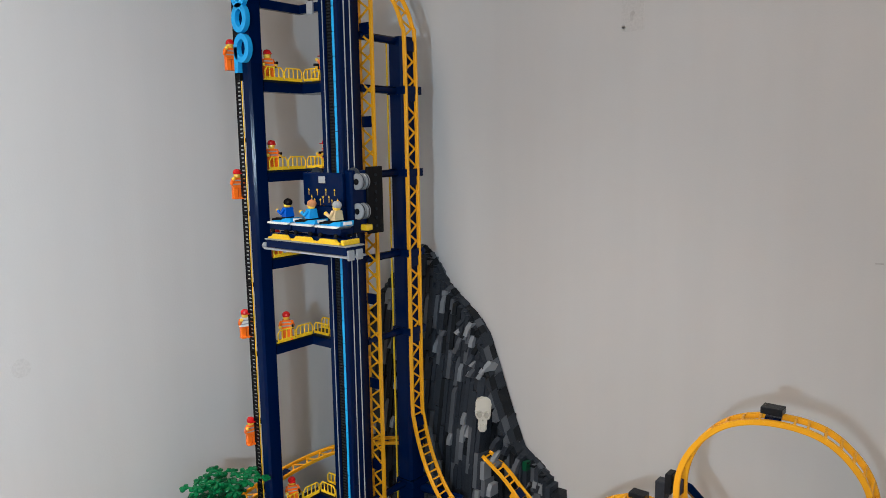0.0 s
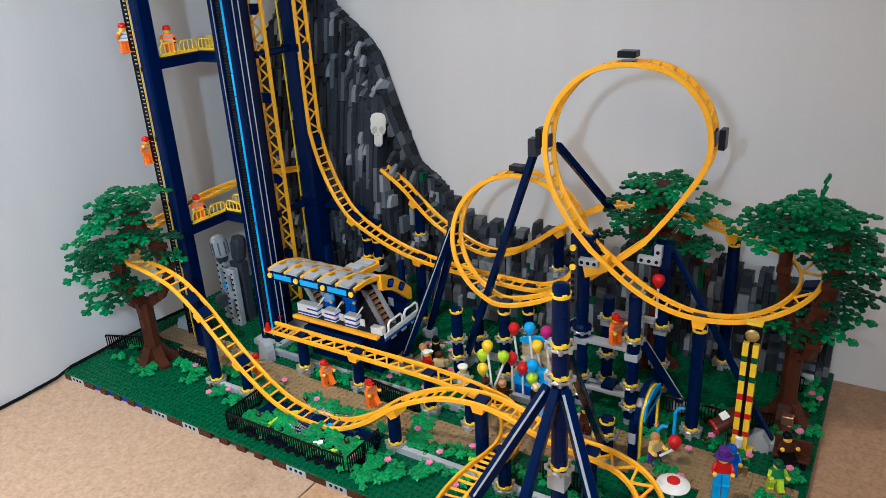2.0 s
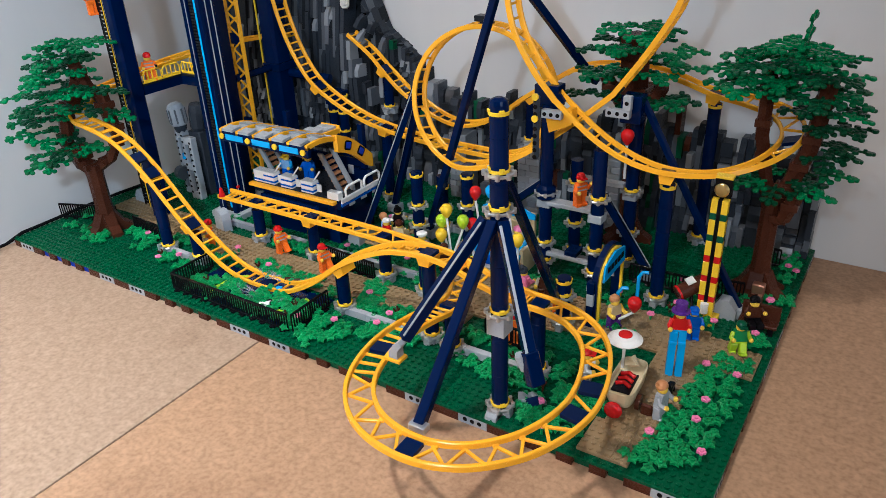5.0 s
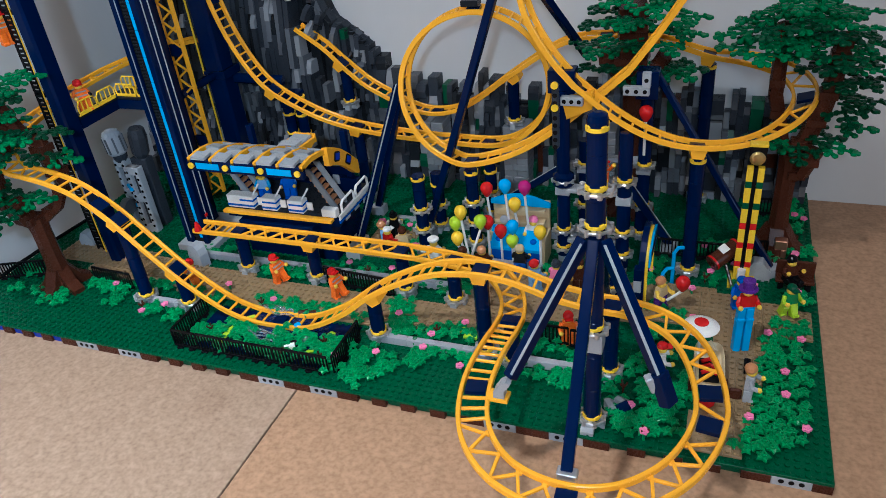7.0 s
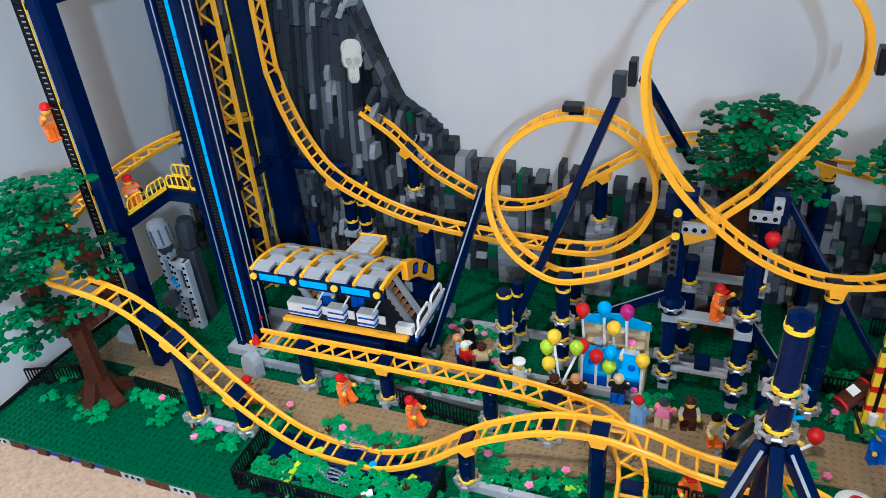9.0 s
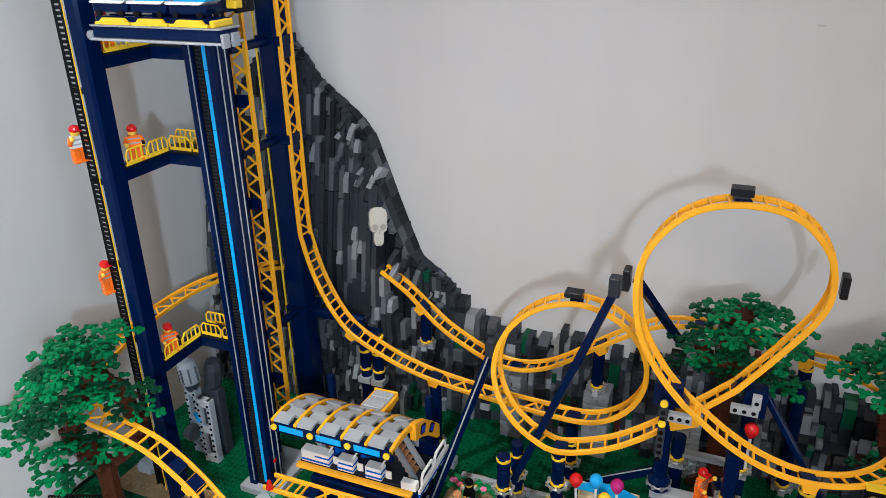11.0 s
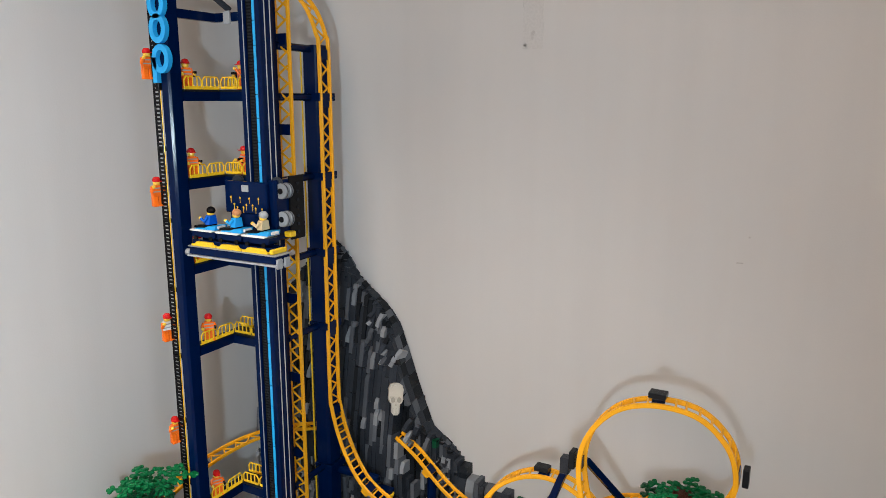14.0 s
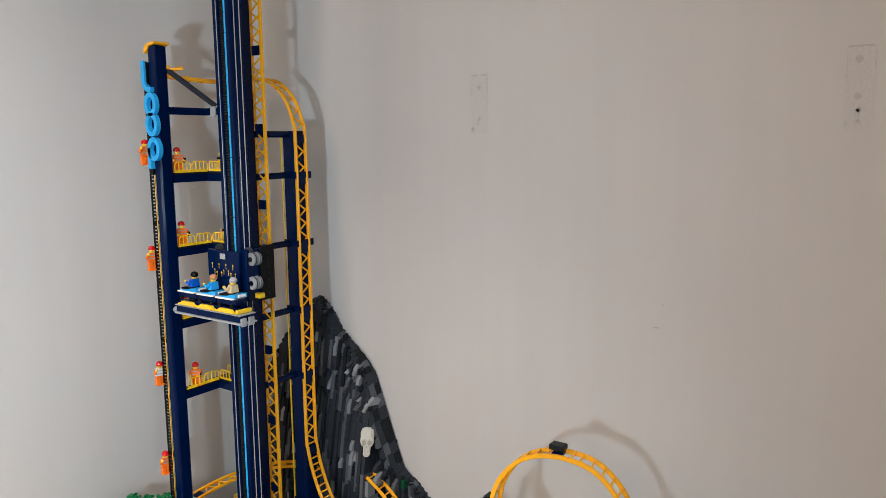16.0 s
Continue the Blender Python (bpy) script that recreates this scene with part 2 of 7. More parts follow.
    def tube(self, pts, r, seg=8, mat=0, at=None):
        """A round bar along points."""
        pts = [Vector(p) for p in pts]
        verts, faces = [], []
        side = None
        for i, p in enumerate(pts):
            t = (pts[min(i + 1, len(pts) - 1)] - pts[max(i - 1, 0)]).normalized()
            if side is None:
                side = t.orthogonal().normalized()
            side = (side - t * side.dot(t)).normalized()
            other = t.cross(side)
            verts += [p + r * (math.cos(2 * math.pi * k / seg) * side + math.sin(2 * math.pi * k / seg) * other) for k in range(seg)]
        for i in range(len(pts) - 1):
            faces += [(i * seg + k, i * seg + (k + 1) % seg, (i + 1) * seg + (k + 1) % seg, (i + 1) * seg + k) for k in range(seg)]
        faces += [tuple(range(seg))[::-1], tuple(range((len(pts) - 1) * seg, len(pts) * seg))]
        return self.add(verts, faces, mat, at)

    def mesh(self, name, mats, smooth=False):
        me = bpy.data.meshes.new(name)
        me.from_pydata(self.v, [], self.f)
        for m in mats:
            me.materials.append(m)
        if len(mats) > 1:
            me.polygons.foreach_set("material_index", self.m)
        if smooth:
            me.polygons.foreach_set("use_smooth", [True] * len(me.polygons))
        me.update()
        bm = bmesh.new()
        bm.from_mesh(me)
        bmesh.ops.recalc_face_normals(bm, faces=bm.faces)
        bm.to_mesh(me)
        bm.free()
        return me


ORIGIN = {}
PLACED = {}       # the world poses of pieces that carry pieces of their own


def thing(name, at, label, category, group="", kind=""):
    """An empty at the thing's base; its parts are given in world metres."""
    ob = new(name)
    ob.empty_display_size = 0.01
    ob.location = at
    ORIGIN[ob] = Vector(at)
    return tagged(ob, label, category, group, kind)


def part(name, geo, material, parent, label="", kind="", smooth=False):
    mats = material if isinstance(material, (list, tuple)) else [material]
    base = ORIGIN[parent]
    geo.v = [(x - base.x, y - base.y, z - base.z) for x, y, z in geo.v]
    ob = new(name, geo.mesh(name, mats, smooth))
    ob.parent = parent
    ORIGIN[ob] = base
    return tagged(ob, label, kind=kind)


def piece(name, mesh, m, parent, label=""):
    """A part that shares its mesh; m is its pose in world metres."""
    ob = new(name, mesh)
    ob.parent = parent
    held = PLACED.get(parent)
    ob.matrix_basis = held.inverted() @ m if held else Matrix.Translation(-ORIGIN[parent]) @ m
    PLACED[ob] = m
    ORIGIN[ob] = ORIGIN[parent]
    return tagged(ob, label)


def solo(name, geo, material, label, category, group="", kind="", smooth=False, at=None):
    """A thing that is one mesh; its origin goes to at, or stays at the world's."""
    mats = material if isinstance(material, (list, tuple)) else [material]
    at = Vector(at or (0, 0, 0))
    geo.v = [(x - at.x, y - at.y, z - at.z) for x, y, z in geo.v]
    ob = new(name, geo.mesh(name, mats, smooth))
    ob.location = at
    ORIGIN[ob] = at
    return tagged(ob, label, category, group, kind)


U = 0.008          # one stud
P = 0.0032         # one plate
BR = 0.0096        # one brick
ZB = 0.0128        # top of the green base


# ---- room ----
solo("floor", Geo().box(-0.2, 5.2, -4.2, 0.7, -0.10, -0.018, 0.001), BOARD, "rough brown board floor under the loose sheets", "floor", kind="structure")
solo("wall_north", Geo().box(-0.2, 5.2, 0.517, 0.67, -0.018, 2.50, 0.001), WALL, "pale grey painted wall with filled holes and scuffs", "wall", kind="structure")
solo("wall_west", Geo().box(-0.2, -0.014, -4.0, 0.517, -0.018, 2.50, 0.001), WALL, "pale grey painted side wall", "wall", kind="structure")
# The gap in the east wall only makes room for the added fill lamp.
solo("wall_east", Geo().box(5.0, 5.2, -4.0, -3.55, -0.018, 2.50, 0.001).box(5.0, 5.2, -1.65, 0.517, -0.018, 2.50, 0.001).box(5.0, 5.2, -3.55, -1.65, -0.018, 0.50, 0.001).box(5.0, 5.2, -3.55, -1.65, 2.40, 2.50, 0.001), LOW_BOUNCE, "unseen wall kept dark to cut bounced light", "wall", kind="structure")
solo("wall_south", Geo().box(-0.2, 5.2, -4.2, -4.0, -0.018, 2.50, 0.001), LOW_BOUNCE, "unseen wall kept dark to cut bounced light", "wall", kind="structure")
solo("ceiling", Geo().box(-0.2, 5.2, -4.2, 0.67, 2.50, 2.60, 0.001), LOW_BOUNCE, "unseen ceiling kept dark to cut bounced light", "ceiling", kind="structure")
for x0, x1, mat, tone in ((-0.013, 0.5095, PALE_BOARD, "pale"), (0.5115, 1.73, BOARD, "brown")):
    solo("fibreboard_sheet", Geo().box(x0, x1, -1.25, 0.5165, -0.018, 0.0, 0.0006), mat, "raw " + tone + " fibreboard sheet lying on the floor", "board", "fibreboard sheets", at=(x0, -1.25, -0.018))


# ---- the green base ----
base = thing("base", (0.512, 0.256, 0), "green studded base on a course of brown and grey bricks", "base plate")
part("core", Geo().box(0.009, 1.015, 0.009, 0.511, 0.0002, 0.0094, 0.0002), BLACK, base)
for i in range(4):
    for j in range(2):
        part("green_plate", Geo().box(i * 0.256 + 0.00012, (i + 1) * 0.256 - 0.00012, j * 0.256 + 0.00012, (j + 1) * 0.256 - 0.00012, BR, ZB, 0.0003), GREEN, base)


# ---- track ----
def spline(ctrl, step=0.004):
    """Even samples of (place, tangent, up) along a smooth line through (x, y, z, ux, uy, uz) rows."""
    c = [np.array(r, float) for r in ctrl]
    c = [2 * c[0] - c[1], *c, 2 * c[-1] - c[-2]]
    raw = []
    for i in range(1, len(c) - 2):
        p0, p1, p2, p3 = c[i - 1:i + 3]
        d = max(2, int(np.linalg.norm(p2[:3] - p1[:3]) / 0.001))
        for k in range(d):
            t = k / d
            raw.append(0.5 * (2 * p1 + (p2 - p0) * t + (2 * p0 - 5 * p1 + 4 * p2 - p3) * t * t + (3 * p1 - p0 - 3 * p2 + p3) * t ** 3))
    raw.append(c[-2])
    raw = np.array(raw)
    arc = np.concatenate([[0], np.cumsum(np.linalg.norm(np.diff(raw[:, :3], axis=0), axis=1))])
    n = max(3, int(arc[-1] / step) + 1)
    s = np.linspace(0, arc[-1], n)
    q = np.stack([np.interp(s, arc, raw[:, k]) for k in range(6)], 1)
    out = []
    for i in range(n):
        t = Vector(q[min(i + 1, n - 1), :3] - q[max(i - 1, 0), :3]).normalized()
        u = Vector(q[i, 3:])
        u = (u - t * u.dot(t)).normalized()
        out.append((Vector(q[i, :3]), t, u))
    return out, arc[-1]


HALF = 0.0118      # half the gauge
TIE = Geo().box(-HALF + 0.001, HALF - 0.001, -0.0013, 0.0013, -0.0036, -0.0010, 0.0004).mesh("tie", [AMBER])
TILE = Geo().box(-0.0088, 0.0088, -0.0078, 0.0078, -0.0034, 0.0006, 0.0003).mesh("joint_tile", [NAVY])
CLAW = Geo().prism([(-0.0085, -0.0036), (0.0085, -0.0036), (0.006, -0.0125), (-0.006, -0.0125)], -0.011, 0.011, "x").mesh("bracket", [AMBER])


def seat_at(samples, i):
    p, t, u = samples[i]
    r = t.cross(u).normalized()
    return Matrix((
        (r.x, t.x, u.x, p.x), (r.y, t.y, u.y, p.y), (r.z, t.z, u.z, p.z), (0, 0, 0, 1)))


def nearest(samples, at):
    at = Vector(at)
    return min(range(len(samples)), key=lambda i: (samples[i][0] - at).length)


def track(label, ctrl, joints=(), truss=(), claws=(), pitch=0.0128, deep=0.0056, wide=0.0019):
    """Two rails, cross ties or a zigzag web, dark joint tiles and brackets, along rows of place and up."""
    samples, length = spline(ctrl)
    ob = thing("coaster_track", samples[len(samples) // 2][0], label, "toy track", "coaster track")
    for side in (-1, 1):
        g = Geo()
        verts, faces = [], []
        prof = [(-wide, 0.0022), (-wide * 0.6, 0.0030), (wide * 0.6, 0.0030), (wide, 0.0022), (wide, 0.003 - deep), (-wide, 0.003 - deep)]
        k = len(prof)
        for p, t, u in samples:
            r = t.cross(u).normalized()
            verts += [p + r * (side * HALF + a) + u * b for a, b in prof]
        for i in range(len(samples) - 1):
            faces += [(i * k + j, i * k + (j + 1) % k, (i + 1) * k + (j + 1) % k, (i + 1) * k + j) for j in range(k)]
        faces += [tuple(range(k)), tuple(range((len(samples) - 1) * k, len(samples) * k))]
        g.add(verts, faces)
        part("rail", g, AMBER, ob)
    spots = [nearest(samples, j) for j in joints]
    step = length / (len(samples) - 1)
    n = int(length / pitch)
    webs = [(nearest(samples, a), nearest(samples, b)) for a, b in truss]
    flip = 1
    for i in range(n + 1):
        k = min(len(samples) - 1, int(round(i * pitch / step)))
        if any(abs(k - s) * step < 0.009 for s in spots):
            continue
        m = seat_at(samples, k)
        if any(a <= k <= b for a, b in webs):
            flip = -flip
            piece("tie", TIE, m @ Matrix.Rotation(flip * 0.62, 4, "Z") @ Matrix.Diagonal((1.2, 1, 1, 1)), ob)
        else:
            piece("tie", TIE, m, ob)
    for s in spots:
        piece("joint_tile", TILE, seat_at(samples, s), ob, "navy joint tile")
    for c in claws:
        piece("bracket", CLAW, seat_at(samples, nearest(samples, c)), ob)
    return samples


Z = (0, 0, 1)


def rows(*pts):
    return [(*p, *Z) if len(p) == 3 else p for p in pts]


YD = 0.375
drop = track("amber vertical drop track hung on the tower", rows(
    (0.10, YD, 0.999), (0.150, YD, 0.998), (0.184, YD, 0.987, 0.3, 0, 0.95), (0.213, YD, 0.960, 0.7, 0, 0.7), (0.2305, YD, 0.922, 0.96, 0, 0.25), (0.2357, YD, 0.88, 1, 0, 0),
    (0.236, YD, 0.60, 1, 0, 0), (0.236, YD, 0.36, 1, 0, 0), (0.2395, YD, 0.315, 0.97, 0, 0.2), (0.254, YD, 0.264, 0.9, 0, 0.42), (0.277, YD, 0.218, 0.8, 0, 0.6),
    (0.303, YD + 0.002, 0.186, 0.68, 0, 0.74), (0.346, 0.381, 0.159, 0.5, 0, 0.86), (0.384, 0.383, 0.143, 0.25, 0, 0.95), (0.422, 0.383, 0.134), (0.47, 0.382, 0.128), (0.53, 0.379, 0.125), (0.575, 0.376, 0.125)),
    joints=[(0.2395, YD, 0.89), (0.240, YD, 0.82), (0.240, YD, 0.694), (0.240, YD, 0.57), (0.240, YD, 0.45), (0.2435, YD, 0.315), (0.306, YD, 0.186), (0.422, 0.383, 0.134)],
    truss=[((0.11, YD, 0.998), (0.236, YD, 0.33)), ((0.43, 0.383, 0.133), (0.57, 0.376, 0.125))], claws=[(0.306, YD, 0.186), (0.422, 0.383, 0.134)])

def loop_row(a):
    """A row of the small loop, by its angle from the entry at the bottom."""
    y = float(np.interp(a, (0, math.pi / 2, math.pi, 1.5 * math.pi, 2 * math.pi), (0.373, 0.365, 0.350, 0.322, 0.293)))
    z = 0.2150 + 0.006 * a / (2 * math.pi) - (0.0890 - 0.0055 * a / (2 * math.pi)) * math.cos(a)
    return (0.6195 + 0.0870 * math.sin(a), y, z, -math.sin(a), 0, math.cos(a))


small_loop = track("amber small loop of the coaster track", [(0.575, 0.376, 0.125, 0, 0, 1)] + [loop_row(2 * math.pi * k / 20) for k in range(0, 21)] + [
    (0.655, 0.297, 0.1445, -0.1, 0, 1), (0.690, 0.302, 0.159, -0.3, 0, 0.95), (0.728, 0.309, 0.184, -0.5, 0, 0.85), (0.765, 0.318, 0.213, -0.6, 0, 0.8), (0.803, 0.326, 0.246, -0.7, 0, 0.7)],
    joints=[(0.619, 0.350, 0.307), (0.706, 0.365, 0.217), (0.621, 0.372, 0.126), (0.621, 0.293, 0.139)], pitch=0.0155, deep=0.0062)

big_loop = track("amber big loop of the coaster track", [
    (0.803, 0.326, 0.246, -0.72, 0, 0.7), (0.838, 0.328, 0.296, -0.85, 0, 0.5), (0.867, 0.325, 0.347, -0.97, 0, 0.2), (0.873, 0.320, 0.384, -1, 0, 0), (0.861, 0.312, 0.424, -0.85, 0, -0.5),
    (0.828, 0.304, 0.456, -0.5, 0, -0.85), (0.780, 0.297, 0.464, 0, 0, -1), (0.737, 0.288, 0.453, 0.5, 0, -0.85), (0.707, 0.280, 0.421, 0.85, 0, -0.5), (0.696, 0.274, 0.380, 1, 0, 0),
    (0.704, 0.273, 0.325, 0.96, 0, 0.25), (0.727, 0.276, 0.280, 0.8, 0, 0.6), (0.754, 0.279, 0.246, 0.68, 0, 0.74)],
    joints=[(0.780, 0.297, 0.464), (0.873, 0.320, 0.382), (0.696, 0.274, 0.376), (0.754, 0.279, 0.246), (0.803, 0.326, 0.246)], pitch=0.0155, deep=0.0062)

turn = track("amber turnaround of the coaster track between the trees", rows(
    (0.754, 0.279, 0.246, 0.6, 0, 0.8), (0.80, 0.279, 0.210, 0.45, 0, 0.9), (0.842, 0.279, 0.189, 0.2, 0.05, 0.95), (0.885, 0.282, 0.180, 0, 0.15, 1), (0.930, 0.295, 0.181, -0.1, 0.2, 1), (0.965, 0.322, 0.189, -0.25, 0.15, 1),
    (0.985, 0.358, 0.200, -0.3, 0, 1), (0.985, 0.395, 0.208, -0.3, -0.05, 1), (0.965, 0.432, 0.214, -0.2, -0.2, 1), (0.925, 0.456, 0.217, 0, -0.2, 1), (0.883, 0.462, 0.220), (0.832, 0.460, 0.236), (0.790, 0.457, 0.244), (0.757, 0.455, 0.244)),
    joints=[(0.885, 0.282, 0.180), (0.985, 0.375, 0.204), (0.883, 0.462, 0.220), (0.757, 0.455, 0.244)], truss=[((0.975, 0.34, 0.195), (0.925, 0.456, 0.217))], claws=[(0.885, 0.282, 0.180), (0.883, 0.462, 0.220)], pitch=0.0155)

tunnel = track("amber track that runs along the rocks into the tunnel", rows(
    (0.757, 0.455, 0.244), (0.727, 0.453, 0.242), (0.693, 0.452, 0.231), (0.634, 0.450, 0.193), (0.586, 0.450, 0.157), (0.553, 0.450, 0.140), (0.518, 0.450, 0.133), (0.482, 0.450, 0.139), (0.442, 0.451, 0.157),
    (0.410, 0.453, 0.174), (0.378, 0.454, 0.200), (0.352, 0.452, 0.226), (0.316, 0.449, 0.253)),
    joints=[(0.634, 0.450, 0.193), (0.518, 0.450, 0.133), (0.378, 0.454, 0.200)], claws=[(0.634, 0.450, 0.193), (0.378, 0.454, 0.200)], pitch=0.0140)

back = track("amber track curling from the rocks into the tree", rows(
    (0.20, 0.440, 0.245), (0.14, 0.430, 0.238), (0.085, 0.405, 0.229), (0.048, 0.360, 0.220), (0.034, 0.300, 0.213), (0.034, 0.235, 0.206), (0.044, 0.170, 0.200), (0.072, 0.116, 0.193), (0.108, 0.091, 0.187), (0.140, 0.087, 0.184), (0.168, 0.087, 0.179)),
    joints=[(0.034, 0.27, 0.212)], truss=[((0.20, 0.44, 0.245), (0.125, 0.09, 0.186))])

YF = 0.087
front = track("amber front track that dips over the pond", rows(
    (0.168, YF, 0.179), (0.197, YF, 0.170), (0.220, YF, 0.157), (0.250, YF, 0.134), (0.283, YF, 0.101), (0.3145, YF, 0.071), (0.335, YF, 0.0545), (0.358, YF, 0.0385), (0.382, YF, 0.0255), (0.412, YF, 0.0178), (0.448, YF, 0.0165), (0.480, YF, 0.0195),
    (0.508, YF, 0.031), (0.540, YF, 0.051), (0.572, YF, 0.077), (0.605, YF, 0.098), (0.650, YF, 0.118), (0.697, YF, 0.125), (0.735, YF, 0.1205), (0.775, YF, 0.108), (0.815, YF, 0.1015)),
    joints=[(0.228, YF, 0.151), (0.250, YF, 0.134), (0.3145, YF, 0.071), (0.443, YF, 0.0165), (0.572, YF, 0.077), (0.697, YF, 0.125)], claws=[(0.250, YF, 0.134), (0.3145, YF, 0.071), (0.572, YF, 0.077), (0.697, YF, 0.125)], pitch=0.0155)

helix = track("amber helix track that overhangs the front edge", rows(
    (0.815, 0.087, 0.1015), (0.842, 0.0865, 0.1005), (0.868, 0.079, 0.100), (0.889, 0.064, 0.099), (0.904, 0.043, 0.098), (0.914, 0.017, 0.0975), (0.920, -0.010, 0.097), (0.921, -0.037, 0.097), (0.914, -0.068, 0.097), (0.899, -0.098, 0.097), (0.873, -0.124, 0.097),
    (0.842, -0.137, 0.097), (0.810, -0.137, 0.097), (0.780, -0.127, 0.0975), (0.757, -0.107, 0.098), (0.742, -0.080, 0.098), (0.734, -0.046, 0.098), (0.731, -0.012, 0.0945), (0.730, 0.025, 0.0875), (0.730, 0.055, 0.080), (0.729, 0.081, 0.0745)),
    joints=[(0.826, 0.087, 0.101), (0.920, -0.006, 0.097), (0.921, -0.040, 0.097), (0.829, -0.139, 0.097), (0.733, -0.046, 0.098), (0.729, 0.079, 0.075)],
    truss=[((0.84, 0.0865, 0.1005), (0.745, -0.085, 0.098))], pitch=0.0125)

station = track("amber station track that leads to the lift", rows(
    (0.729, 0.081, 0.0745), (0.724, 0.105, 0.0735), (0.713, 0.128, 0.075), (0.692, 0.150, 0.077), (0.655, 0.161, 0.077), (0.61, 0.168, 0.077), (0.56, 0.171, 0.077), (0.45, 0.172, 0.077), (0.35, 0.172, 0.077), (0.285, 0.172, 0.077)),
    joints=[(0.640, 0.164, 0.077), (0.570, 0.171, 0.077), (0.448, 0.172, 0.077), (0.345, 0.172, 0.077)], truss=[((0.729, 0.083, 0.074), (0.35, 0.172, 0.077))], claws=[(0.448, 0.172, 0.077)], pitch=0.0105)


# ---- round support columns ----
def ring_geo(z, r=0.0125):
    """An open octagonal bar ring with studs, round a column's foot."""
    g = Geo()
    pts = [(r * math.cos(math.pi * k / 4 + 0.39), r * math.sin(math.pi * k / 4 + 0.39), z) for k in range(8)]
    g.tube(pts + [pts[0]], 0.0016, 6)
    for k in range(8):
        g.cyl((pts[k][0], pts[k][1], z - 0.0024), (pts[k][0], pts[k][1], z + 0.0024), 0.0021, seg=8)
    for k in range(4):
        a = math.pi * k / 2
        g.box(0.004, r, -0.002, 0.002, z - 0.0014, z + 0.0014, 0.0003, at=Matrix.Rotation(a, 4, "Z"))
    return g


def collar_geo(z):
    """A notched yellow collar."""
    g = Geo()
    g.lathe([(0.0088, z), (0.0088, z + 0.0026), (0.0080, z + 0.0030)], 16)
    for k in range(8):
        if k % 2:
            g.box(0.0072, 0.0092, -0.0022, 0.0022, z + 0.0022, z + 0.0048, 0.0003, at=Matrix.Rotation(math.pi * k / 4, 4, "Z"))
    return g


RING_MESH = ring_geo(0).mesh("ring", [SILVER])
COLLAR_MESH = collar_geo(0).mesh("collar", [YELLOW])


def column(x, y, z0, z1, label="navy round support column with yellow collar and silver ring foot", collars=(0.0,), rings=(0.0,), top_collar=False, foot=True):
    ob = thing("support_column", (x, y, z0), label, "toy column", "support columns")
    at = Matrix.Translation((x, y, 0))
    zb = z0
    if foot:
        g = Geo()
        g.box(-0.0125, 0.0125, -0.004, 0.004, z0, z0 + 0.0096, 0.0004, at=at)
        g.box(-0.004, 0.004, -0.0125, 0.0125, z0, z0 + 0.0095, 0.0004, at=at)
        part("foot", g, GREY, ob, "light grey brick foot")
        zb = z0 + 0.0096
    step = 0.0288
    z, k = zb, 0
    while z < z1 - 0.001:
        top = min(z1, z + step)
        part("shaft_section", Geo().lathe([(0.0076, z), (0.0080, z + 0.0005), (0.0080, top - 0.0005), (0.0076, top)], 18, at=at), NAVY, ob)
        z = top
    for c in collars:
        piece("collar", COLLAR_MESH, Matrix.Translation((x, y, zb + c + 0.0012)), ob, "yellow notched collar")
    for r in rings:
        piece("ring", RING_MESH, Matrix.Translation((x, y, zb + r + 0.0002)), ob, "silver bar ring")
    if top_collar:
        piece("collar", COLLAR_MESH, Matrix.Translation((x, y, z1 - 0.006)), ob)
    return ob


for x, y, z1 in ((0.250, YF, 0.121), (0.3145, YF, 0.058), (0.572, YF, 0.064), (0.697, YF, 0.112), (0.826, 0.087, 0.089), (0.811, 0.182, 0.078), (0.885, 0.282, 0.167), (0.883, 0.462, 0.208), (0.570, 0.172, 0.064), (0.448, 0.174, 0.064), (0.345, 0.174, 0.064), (0.636, 0.166, 0.064),
                 (0.422, 0.383, 0.121), (0.729, 0.079, 0.062)):
    stub = x == 0.811
    column(x, y, ZB, z1, top_collar=z1 > 0.15 or stub, collars=(0.0, 0.0330) if stub else (0.0,), rings=(0.0, 0.0330) if stub else (0.0,))
for x, y, z1 in ((0.634, 0.450, 0.181), (0.378, 0.454, 0.188)):
    column(x, y, 0.115 if x > 0.5 else 0.13, z1, label="navy round support column standing on the rocks")
# clustered columns of the loops
for x, y, z1 in ((0.5615, 0.262, 0.128), (0.621, 0.292, 0.126), (0.560, 0.325, 0.100), (0.619, 0.373, 0.112)):
    column(x, y, ZB, z1, collars=(0.0, 0.0288, 0.0576), rings=(0.0, 0.0288, 0.0576) if z1 > 0.12 else (0.0, 0.0288), top_collar=z1 > 0.12)


PIER = plastic("pier_grey_plastic", (0.20, 0.215, 0.235), 0.3, 0.1, 40, 0.12)


# ---- light grey masonry piers in front of the rocks ----
def pier(x, y, z1, half):
    ob = thing("masonry_pier", (x, y, ZB), "light grey masonry pier standing against the rocks", "toy pier", "masonry piers")
    z, k = ZB, 0
    while z < z1 - 0.004:
        for j in range(2):
            split = half * (0.1 if k % 2 else -0.25)
            x0, x1 = (x - half, x + split - 0.0003) if j == 0 else (x + split + 0.0003, x + half)
            d = 0.0005 * ((k * 7 + j * 3) % 3)
            part("masonry_brick", Geo().box(x0, x1, y - 0.012 - d, y + 0.022, z + 0.0002, z + 0.0094, 0.0006), PIER, ob)
        z += 0.0096
        k += 1


